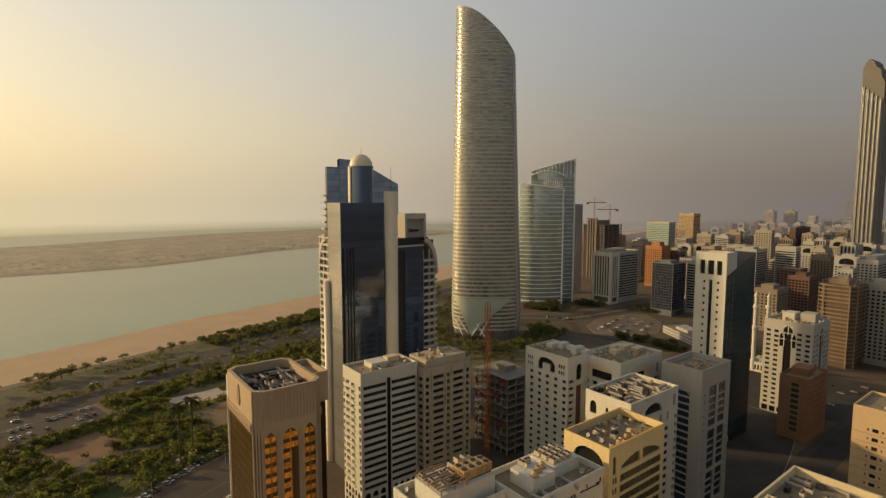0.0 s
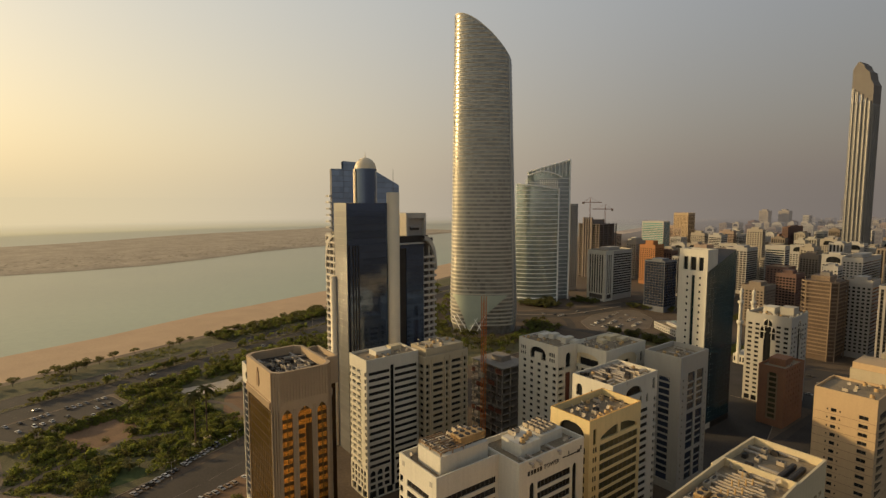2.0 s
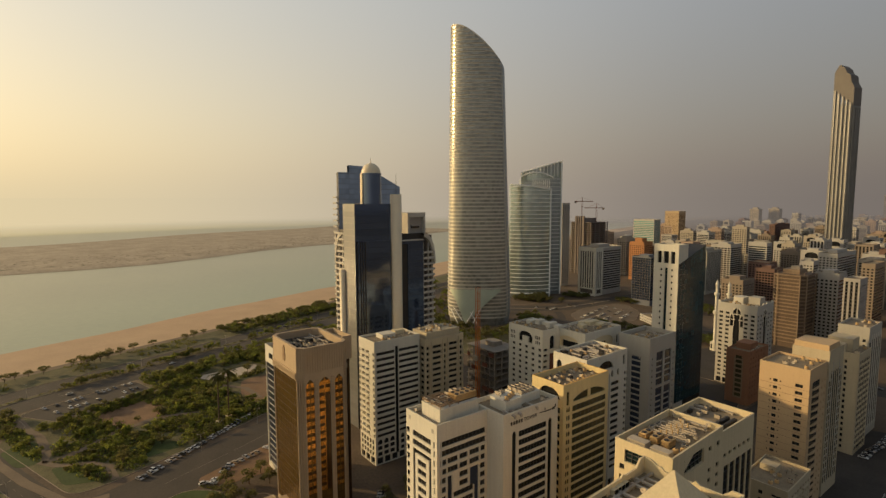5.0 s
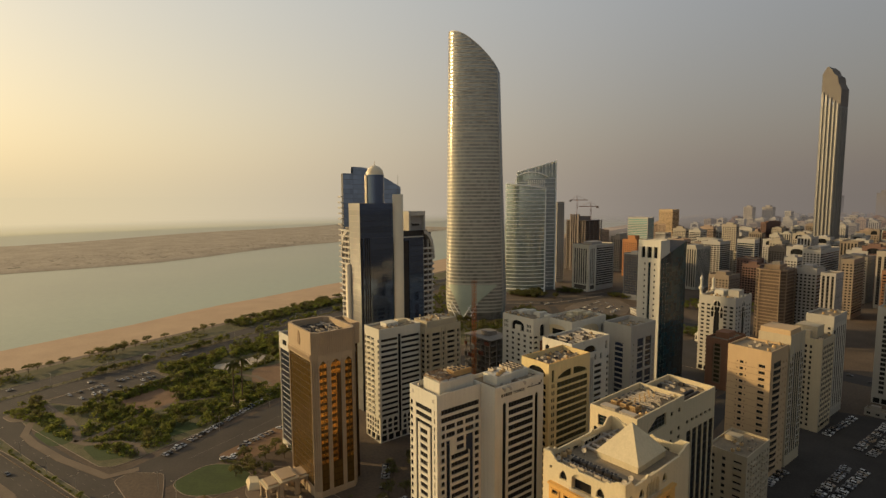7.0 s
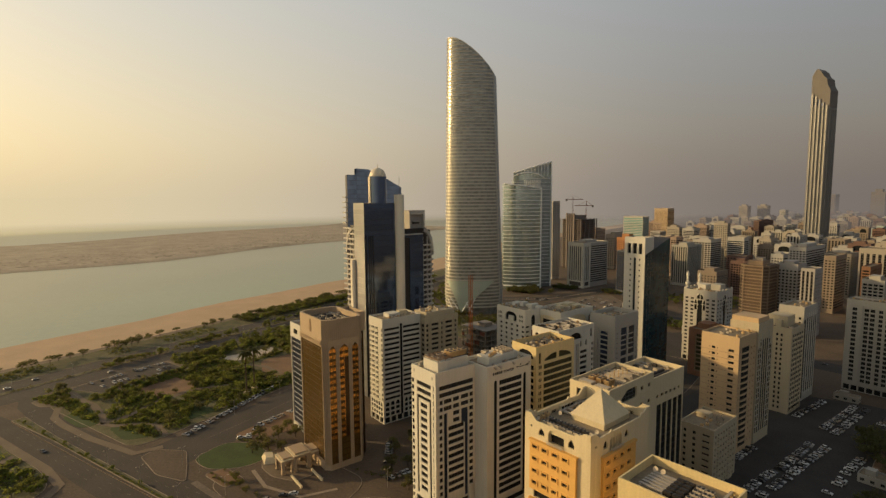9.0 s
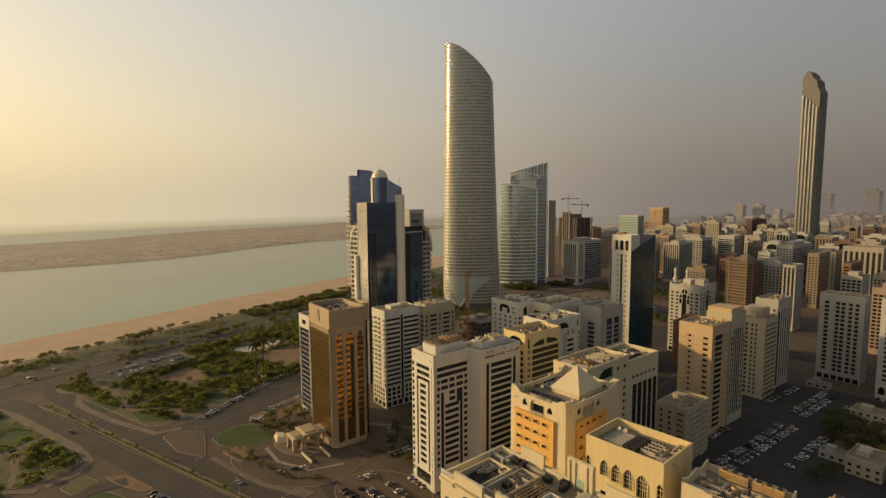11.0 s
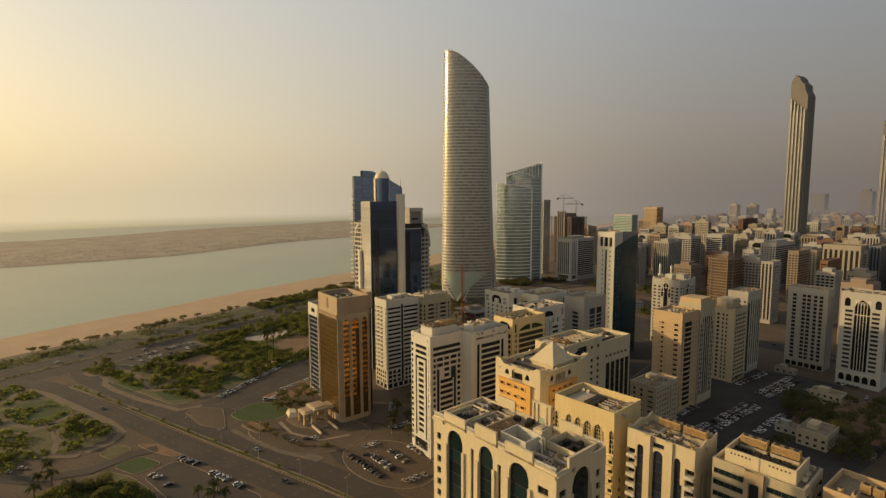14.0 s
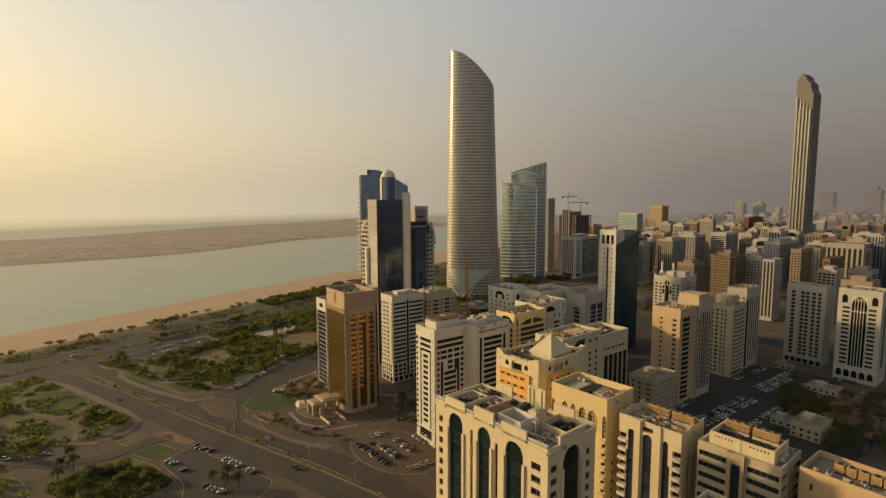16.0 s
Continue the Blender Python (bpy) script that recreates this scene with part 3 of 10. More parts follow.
def striped_block():
    b = Block("apartment_block", "white apartment block with dark ribbon windows and a narrow central slot", (-143.9, 158.9), 16.5, 28.6, 66.8, M_WHITE)
    n, low, st = 15, 14.5, 3.15
    zs = floors(low, st, n, 0.7, 2.25)
    ops = []
    bal = [(0.0, 1.4), (3.0, 6.2), (7.6, 10.8), (14.6, 16.5)]
    ops += grid_ops(bal, [(a - 0.25, z + 0.15) for a, z in zs], -1.2, M_GLASS)
    ops += grid_ops([(2.7, 11.1)], [(a - 0.35, a + 0.35) for a, z in zs], 0.5, M_WHITE)
    ops += grid_ops(spans(1.2, 2.9, 5, 1.9), [(4.8, 7.0), (8.0, 10.2), (11.0, 13.6)], -0.5, M_GLASS) + shops(b, 0)
    b.side(0, ops, [(u, u + 1.9, 12.6, 13.6, 0.5, M_WHITE) for u in (1.2 + 2.9 * i for i in range(5))])
    b.side(2, ops)
    ops = grid_ops([(0.0, 12.3), (15.0, 28.4)], zs, -0.4, M_GLASS)
    ops += [(12.7, 14.6, 3.5, 62.5, -0.5, M_GLASS)]
    low_u = spans(1.4, 3.8, 3, 2.9) + spans(15.8, 3.1, 4, 2.4)
    ops += grid_ops(low_u, [(4.8, 7.0), (8.0, 10.2), (11.0, 13.8)], -0.5, M_GLASS) + shops(b, 1)
    b.side(1, ops, [(u0, u1, 12.4, 13.8, 0.5, M_WHITE, 0.6) for u0, u1 in low_u])
    b.side(3, ops)
    b.panes(1, [o for o in ops if 14 < o[2] and o[1] - o[0] > 5])
    b.panes(0, grid_ops(bal[1:3], [(a - 0.25, z + 0.15) for a, z in zs], -1.2, M_GLASS))
    b.roof(1.0)
    box_part(b, "roof_room", -4, 3, -6, 2, b.h - 1, b.h + 1.4, M_WHITE)
    box_part(b, "roof_room", -6, -2, 5, 11, b.h - 1, b.h + 1.0, M_CREAM)
    return b


def grid_block():
    b = Block("apartment_block", "beige apartment block with a heavy grid of shaded balconies", (-129.9, 184.8), 17.3, 27.1, 64.0, M_BEIGE)
    zs = [(6 + i * 3.2 + 0.7, 6 + i * 3.2 + 2.75) for i in range(17)]
    e = [(1.0, 3.0), (5.2, 11.2), (13.0, 14.6), (16.6, 22.6), (24.4, 26.2)]
    ops = grid_ops(e, zs, -1.0, M_GLASS) + shops(b, 1)
    ops += [(u, u + 0.7, 5, 62.5, 0.45, M_BEIGE) for u in (4.0, 11.9, 15.3, 23.2)]
    ops += grid_ops([(e[1][0], e[1][1]), (e[3][0], e[3][1])], [(a, a + 0.3) for a, z in zs], -0.15, M_BEIGE)
    b.side(1, ops)
    b.side(3, ops)
    b.panes(1, [(u0, u1, a + 0.3, z, -1.0, M_GLASS) for a, z in zs for u0, u1 in (e[1], e[3])])
    s = [(1.2, 4.8), (6.6, 10.6), (12.4, 16.0)]
    ops = grid_ops(s, zs, -1.0, M_GLASS) + shops(b, 0)
    b.side(0, ops)
    b.side(2, ops)
    b.roof(1.4, 0.5)
    box_part(b, "penthouse", -6.8, 6.6, -11, 12, b.h - 1.4, b.h + 3.0, M_BEIGE)
    return b


def sign_neighbour():
    """The block with notched corners and stepped dark glazing."""
    b = Block("apartment_block", "white apartment block with notched corner windows and stepped dark glazing", (-61.3, 91.4), 17.8, 22.0, 67.7, M_WHITE)
    h, st, n = b.h, 3.15, 18
    tops = [h - 6.2 - i * st for i in range(n)]               # window heads
    rows = [(z - 2.0, z) for z in tops]
    ops = [(0.0, 1.9, a, z, -1.3, M_GLASS) for a, z in rows] + [(15.9, 17.8, a, z, -1.3, M_GLASS) for a, z in rows]
    ops += [(4.0, 14.4, a, z, -0.5, M_GLASS) for a, z in rows[:2]]
    t = rows[2][1]
    ops += [(4.0, 14.6, 9.5, t, -0.5, M_GLASS), (5.3, 13.3, 9.5, t - 1.6, 0.0, M_WHITE), (6.2, 12.2, 9.5, t - 2.6, 0.0, M_WHITE)]
    win = [(6.8, 11.6, a, z, -0.5, M_GLASS) for a, z in rows[3:16]]
    ops += win + [(3.2, 14.8, 2.5, 8.2, -0.7, M_GLASS)]
    b.side(0, ops)
    b.side(2, ops)
    b.panes(0, win + ops[36:38])
    d = 22.0
    ops = [(0.0, 1.7, a, z, -1.3, M_GLASS) for a, z in rows]
    rib = [(2.0, d, a, z, -0.4, M_GLASS) for a, z in rows[:2]]
    seg = [(u0 * d, u1 * d, a, z, -0.5, M_GLASS) for a, z in rows[2:4] for u0, u1 in ((0.10, 0.18), (0.20, 0.40), (0.43, 0.59), (0.63, 0.83), (0.86, 1.0))]
    seg += [(u0 * d, u1 * d, a, z, -0.5, M_GLASS) for a, z in rows[4:6] for u0, u1 in ((0.09, 0.17), (0.43, 0.60), (0.85, 1.0))]
    seg += [(u0 * d, u1 * d, a, z, -0.5, M_GLASS) for a, z in rows[6:16] for u0, u1 in ((0.09, 0.17), (0.31, 0.71), (0.85, 1.0))]
    ops += rib + seg
    ops += [(0.20 * d, 0.29 * d, 8, rows[4][1], -0.6, M_BLUEGLASS), (0.64 * d, 0.82 * d, rows[6][1] - 0.4, rows[4][1], -0.6, M_BLUEGLASS)]
    ops += [(0.73 * d, 0.82 * d, 8, rows[6][1] - 0.4, -0.6, M_BLUEGLASS), (0.22 * d, 0.84 * d, 1.5, 7.4, -0.8, M_GLASS)]
    b.side(1, ops)
    b.side(3, ops)
    b.panes(1, rib + seg)
    for u, z in ((2.2, h - 2.4), (15.4, h - 2.8)):
        box_part(b, "vent", -8.9 + u - 0.6, -8.9 + u + 0.6, -11.06, -10.9, z - 0.7, z + 0.7, M_GREY)
    b.roof(2.0)
    box_part(b, "penthouse", -4.5, 6.0, -7.5, 9.5, h - 2, h + 3.2, M_WHITE)
    k = Mesh()                                                  # pergola of beams over the plant
    for i in range(9):
        x = -4.4 + i * 1.25
        k.box(x, x + 0.25, -7.4, 1.0, h + 4.2, h + 4.5, M_TANBROWN)
    for y in (-7.2, -3.2, 0.6):
        k.box(-4.5, 5.9, y, y + 0.25, h + 3.9, h + 4.2, M_TANBROWN)
        for x in (-4.4, 0.5, 5.5):
            k.box(x, x + 0.25, y, y + 0.25, h + 3.2, h + 3.9, M_TANBROWN)
    tagged(part("pergola", k, b.ob, "weathered brown beam pergola", b.rel), kind="stuff")
    return b


def text_part(b, words, face, u, z, size, mat, name="lettering"):
    """Raised built-in lettering on a face, as a mesh."""
    cu = bpy.data.curves.new(name, "FONT")
    cu.body, cu.size, cu.extrude, cu.space_character = words, size, 0.06, 1.05
    tmp = bpy.data.objects.new(name, cu)
    me = bpy.data.meshes.new_from_object(tmp)
    me.name = name
    me.materials.clear()
    me.materials.append(mat)
    bpy.data.objects.remove(tmp)
    ob = new(name, me)
    ob.parent = b.ob
    f = b.faces[face]
    q = f.p(u, 0.08, z)
    ob.matrix_basis = b.rel @ pose(*q, 0, 0, (0, 90, 180, 270)[face]) @ pose(0, 0, 0, 90, 0, 0)
    return ob


def sign_tower():
    b = Block("apartment_block", "white apartment block with arched slots and dark rooftop lettering", (-46.2, 109.2), 17.0, 27.7, 67.9, M_WHITE)
    h, st = b.h, 3.2
    rows = [(h - 9.7 - i * st, h - 7.5 - i * st) for i in range(17)]
    rib = [(7.4, 21.6, a, z, -0.4, M_BLUEGLASS) for a, z in rows]
    ops = rib + [(4.2, 6.2, 4, h - 7.0, -0.4, M_GLASS), (22.6, 24.6, 4, h - 7.0, -0.4, M_GLASS), (3.8, 25.0, 1.0, 4.0, -0.9, M_GLASS)]
    b.side(1, ops, [(4.2, 6.2, h - 8.2, h - 7.0, 0.4, M_WHITE), (22.6, 24.6, h - 8.2, h - 7.0, 0.4, M_WHITE)])
    b.side(3, ops)
    b.panes(1, rib)
    ops = grid_ops([(2.0, 7.0)], rows, -0.5, M_GLASS)
    b.side(0, [])
    b.side(2, ops)
    b.roof(1.6, 0.45)
    # unreadable part of the sign as bars
    f = b.faces[1]
    for u, w in ((3.4, 0.9), (4.7, 0.8), (5.8, 1.1), (7.2, 0.8), (8.3, 0.9)):
        box_part(b, "sign_bar", f.o.x, f.o.x + 0.14, f.o.y + u, f.o.y + u + w * 0.8, h - 4.5, h - 3.3, M_DARK, "dark sign bar")
    for u, w, z, t in ((18.0, 1.4, 3.8, 0.35), (19.7, 4.6, 3.9, 0.3), (24.6, 1.2, 4.1, 0.9), (26.0, 0.5, 3.5, 1.2), (20.5, 0.3, 3.3, 0.9)):
        box_part(b, "sign_bar", f.o.x, f.o.x + 0.14, f.o.y + u, f.o.y + u + w, h - z, h - z + t, M_DARK, "dark sign bar")
    text_part(b, "TOWER", 1, 9.8, h - 4.5, 1.8, M_DARK)
    box_part(b, "roof_room", -3.5, 4.5, -9, -1, h - 1.6, h + 2.2, M_WHITE)
    box_part(b, "roof_room", -6, 2.5, 1, 11, h - 1.6, h + 1.5, M_WHITE)
    return b


def yellow_block():
    b = Block("apartment_block", "pale yellow apartment block with olive ribbon glazing and arched crown", (-37.5, 143.4), 16.1, 28.6, 69.3, M_YELLOW)
    h = b.h
    rows = [(h - 11.8 - i * 3.25, h - 9.4 - i * 3.25) for i in range(17)]
    ops = grid_ops([(5.6, 27.0)], rows, -0.4, M_OLIVEGLASS)
    small = grid_ops([(2.0, 2.9), (3.2, 4.1)], [(a + 0.5, z) for a, z in rows], -0.4, M_GLASS)
    bow = [(6.0, 15.4, h - 8.0, h - 4.6, -0.6, M_OLIVEGLASS), (16.8, 26.4, h - 8.0, h - 4.6, -0.6, M_OLIVEGLASS)]
    ops += small + bow + [(2.0, 3.6, h - 8.6, h - 3.2, -0.4, M_OLIVEGLASS)] + shops(b, 1)
    b.side(1, ops)
    f = b.faces[1]
    for u0, u1, flip in ((6.0, 15.4, 1), (16.8, 26.4, 0)):      # quarter bows over the top row
        for i in range(10):
            a, q = u0 + (u1 - u0) * i / 10, u0 + (u1 - u0) * (i + 1) / 10
            ta, tq = (1 - i / 10, 1 - (i + 1) / 10) if flip else (i / 10, (i + 1) / 10)
            za, zq = h - 4.6 - 2.4 * ta * ta, h - 4.6 - 2.4 * tq * tq
            b.mesh.face((f.p(a, 0, za), f.p(q, 0, zq), f.p(q, 0, h - 4.6), f.p(a, 0, h - 4.6)), M_YELLOW)
            b.mesh.face((f.p(q, 0, zq), f.p(a, 0, za), f.p(a, -0.6, za), f.p(q, -0.6, zq)), M_YELLOW)
    b.side(3, ops)
    b.panes(1, ops[:17], M_OLIVEGLASS, 8)
    b.panes(1, small)
    ops = [(3.5, 14.5, h - 6.5, h - 2.2, -0.8, M_GLASS)] + grid_ops(spans(1.5, 3.6, 4, 2.2), rows, -0.5, M_GLASS)
    b.side(0, ops, [(3.5, 14.5, h - 6.4, h - 2.2, 0.8, M_YELLOW)])
    b.side(2, ops)
    b.roof(2.6, 0.5, cap=M_OCHRE)
    return b


def arch_white():
    b = Block("apartment_block", "white apartment block with black arched windows under the roof", (-41.5, 186.0), 19.5, 31.7, 67.0, M_WHITE)
    h = b.h
    rows = [(h - 13.0 - i * 3.2, h - 11.2 - i * 3.2) for i in range(15)]
    ops = [(2.0, 5.0, h - 8.5, h - 3.5, -0.6, M_GLASS), (9.0, 10.2, h - 7.0, h - 4.4, -0.5, M_GLASS), (12.5, 17.5, h - 7.5, h - 5.0, -0.6, M_GLASS)]
    ops += grid_ops([(2.2, 4.8), (8.5, 11.0), (13.6, 16.6)], rows, -0.5, M_GLASS) + shops(b, 0)
    b.side(0, ops, [(2.0, 5.0, h - 5.2, h - 3.5, 0.6, M_WHITE), (9.0, 10.2, h - 5.2, h - 4.4, 0.5, M_WHITE), (12.5, 17.5, h - 7.0, h - 5.0, 0.6, M_WHITE)])
    b.side(2, ops)
    arcs = [(8.5, 20.5, h - 7.2, h - 3.2), (2.0, 3.4, h - 9.0, h - 5.0), (28.3, 30.0, h - 7.5, h - 2.5), (19.0, 20.6, h - 12.0, h - 8.5), (23.8, 25.2, h - 12.0, h - 8.5)]
    ops = [(a, q, z0, z1, -0.7, M_GLASS) for a, q, z0, z1 in arcs]
    win = grid_ops([(19.0, 25.2)], rows[1:], -0.5, M_GLASS) + grid_ops([(29.6, 31.7)], rows, -0.9, M_GLASS)
    ops += win + [(15.6, 16.4, 3, h - 10.0, -0.6, M_GLASS), (17.2, 17.9, 3, h - 10.0, -0.6, M_GLASS)] + grid_ops([(3.0, 12.0)], rows, -0.5, M_GLASS) + shops(b, 1)
    b.side(1, ops, [(8.5, 20.5, h - 7.0, h - 3.2, 0.7, M_WHITE)] + [(a, q, z1 - 1.0, z1, 0.7, M_WHITE) for a, q, z0, z1 in arcs[1:]])
    b.side(3, ops)
    b.panes(1, win)
    b.roof(1.6, 0.45)
    return b


def arcade_pair():
    b = Block("apartment_block", "white apartment block with small square windows and a black arch", (-77.9, 224.1), 26.3, 20.0, 67.6, M_WHITE)
    h = b.h
    rows = [(h - 12.2 - i * 3.25, h - 10.7 - i * 3.25) for i in range(15)]
    win = grid_ops(spans(3.2, 5.0, 5, 2.0), rows, -0.5, M_GLASS)
    ops = win + [(8.0, 18.5, h - 9.0, h - 2.8, -0.9, M_GLASS), (11.0, 15.5, h - 9.0, h - 5.6, 0.0, M_WHITE)]
    ops += grid_ops(spans(1.4, 1.3, 3, 0.9) + spans(20.8, 1.3, 3, 0.9), [(h - 5.8, h - 3.9), (h - 8.6, h - 6.8)], -0.4, M_GLASS) + shops(b, 0)
    b.side(0, ops, [(8.0, 18.5, h - 5.6, h - 2.8, 0.9, M_WHITE)])
    b.side(2, ops)
    b.panes(0, win)
    ops = grid_ops([(1.0, 4.5), (13.5, 18.5)], rows, -0.9, M_GLASS) + [(6.0, 10.0, 5, h - 14, -0.6, M_REDBROWN), (6.0, 10.0, h - 11.5, h - 4.0, -0.7, M_GLASS)] + shops(b, 1)
    b.side(1, ops, [(6.0, 10.0, h - 6.0, h - 4.0, 0.7, M_WHITE)])
    b.side(3, ops)
    b.roof(1.4)
    for x0, x1, y0, y1, top in ((-9, -5, 0, 7.5, 0.7), (-4.4, -1, 3, 8, 1.4), (-0.4, 4.6, 4.6, 8, 0.5), (5.2, 8.2, 1.5, 8, 1.6), (8.8, 12, 4, 8.6, 0.4)):
        box_part(b, "roof_room", x0, x1, y0, y1, h - 1.4, h + top, M_WHITE)
    c = Block("apartment_block", "cream-white apartment block with wide recessed arches below the parapet", (-56.6, 231.6), 21.7, 33.3, 67.0, M_WHITE)
    h = c.h
    rows = [(h - 13.4 - i * 3.25, h - 11.6 - i * 3.25) for i in range(15)]
    ops = [(3.0, 17.5, h - 10.0, h - 3.5, -0.35, M_CREAM), (6.0, 17.0, h - 10.0, h - 6.2, -1.1, M_GLASS)] + grid_ops(spans(2.5, 4.5, 4, 2.6), rows, -0.5, M_GLASS) + shops(c, 0)
    c.side(0, ops, [(3.0, 17.5, h - 6.5, h - 3.5, 0.35, M_WHITE)])
    c.side(2, ops)
    ops = [(7.0, 26.0, h - 10.0, h - 3.5, -0.35, M_CREAM), (9.5, 20.0, h - 10.0, h - 7.0, -1.1, M_GLASS), (29.0, 30.6, h - 10.0, h - 5.0, -0.5, M_GLASS)]
    ops += grid_ops(spans(2.5, 5.0, 6, 3.0), rows, -0.6, M_GLASS) + shops(c, 1)
    c.side(1, ops, [(7.0, 26.0, h - 7.0, h - 3.5, 0.35, M_WHITE), (29.0, 30.6, h - 6.0, h - 5.0, 0.5, M_WHITE)])
    c.side(3, ops)
    c.roof(1.4)
    for x0, x1, y0, y1, top in ((-9, -6, 3, 12, 0.3), (-5.4, -2, 5, 14, 0.9), (-1.2, 2.6, 9, 15, 0.2), (-5, -1, -3, 1, 0.4)):
        box_part(c, "roof_room", x0, x1, y0, y1, h - 1.4, h + top, M_CREAM)
    return b, c


def blue_column_block():
    b = Block("apartment_block", "grey-white apartment block with tall paired blue glass columns", (-25.2, 242.9), 18.7, 25.8, 66.0, M_GREY)
    h = b.h
    cols = [(6.8, 13.4), (15.2, 21.8)]
    ops = []
    for z0, z1 in ((h - 27.0, h - 8.5), (h - 46.5, h - 28.5), (4.0, h - 48.0)):
        for u0, u1 in cols:
            ops.append((u0, u1, z0, z1, -0.5, M_BLUEGLASS))
            n = int((z1 - z0) / 3.2)
            ops += [(u0 + 0.5, u1 - 0.5, z0 + 3.2 * i + 0.1, z0 + 3.2 * i + 0.9, -0.35, M_GREY) for i in range(1, n)]
    small = grid_ops([(2.4, 3.3), (23.6, 24.5)], [(h - 12 - i * 3.2, h - 10.9 - i * 3.2) for i in range(16)], -0.4, M_GLASS)
    ops += small
    b.side(1, ops)
    b.side(3, ops)
    b.panes(1, small)
    ops = [(6.0, 16.0, 4, h - 9, -0.5, M_GREY), (7.6, 13.2, 4, h - 11, -0.9, M_BLUEGLASS)]
    ops += [(7.6, 13.2, h - 14 - i * 3.2, h - 13.2 - i * 3.2, -0.5, M_GREY) for i in range(15)]
    b.side(0, ops, [(7.6, 13.2, h - 12.2, h - 11, 0.4, M_GREY)])
    b.side(2, ops)
    b.roof(2.2, 0.9)
    return b


def wedge_tower():
    b = Block("office_tower", "slim white office tower beside a dark green glass wedge", (-24.0, 321.5), 17.2, 12.0, 110.0, M_WHITE)
    h = b.h
    ops = [(2.6, 5.4, h - 12.5, h - 4.6, -1.2, M_GLASS), (7.0, 10.4, h - 12.5, h - 4.6, -1.2, M_GLASS), (12.0, 14.8, h - 12.5, h - 4.6, -1.2, M_GLASS), (8.0, 9.9, 6, h - 15.5, -0.8, M_GREENGLASS)]
    small = grid_ops([(4.8, 6.0), (12.4, 13.6)], [(h - 17.5 - i * 4.1, h - 16.1 - i * 4.1) for i in range(21)], -0.4, M_GLASS)
    ops += small
    b.side(0, ops)
    b.side(2, ops)
    b.panes(0, small, bars=1)
    b.side(1, [])
    b.side(3, [(3.0, 9.0, 6, h - 12, -0.6, M_GREENGLASS)])
    b.roof(4.0, 1.2)
    k = Mesh()
    x1, y0, y1 = 8.6, -5.8, 29.0
    low, high = 97.0, 108.5
    # glass volume in bays, with a slanting head
    f = Face((x1 + 0.35, y0, 0), (0, 1, 0), (1, 0, 0), y1 - y0)
    n = 9
    for i in range(n):
        a, q = (y1 - y0) * i / n, (y1 - y0) * (i + 1) / n
        za, zq = low + (high - low) * i / n, low + (high - low) * (i + 1) / n
        for j in range(28):
            z0, z1 = 4 + j * (low - 4) / 28, 4 + (j + 1) * (low - 4) / 28
            k.face((f.p(a + 0.05, 0, z0 + 0.06), f.p(q - 0.05, 0, z0 + 0.06), f.p(q - 0.05, 0, z1), f.p(a + 0.05, 0, z1)), M_WEDGE)
        k.face((f.p(a, 0, low), f.p(q, 0, low), f.p(q, 0, zq), f.p(a, 0, za)), M_WEDGE)
    k.prism([(-6, 6.1), (x1 + 0.3, 6.1), (x1 + 0.3, y1), (-6, y1)], 0, low - 0.2, M_DARK)
    k.face(((x1 + 0.33, y0, low), (x1 + 0.33, y1, high), (-6, y1, high), (-6, 6.1, low + 4)), M_DARK)
    k.face(((-6, y1, 0), (x1 + 0.3, y1, 0), (x1 + 0.33, y1, high), (-6, y1, high)), M_GREENGLASS)
    part("glass_wedge", k, b.ob, "dark green reflective glass wedge", b.rel)
    return b


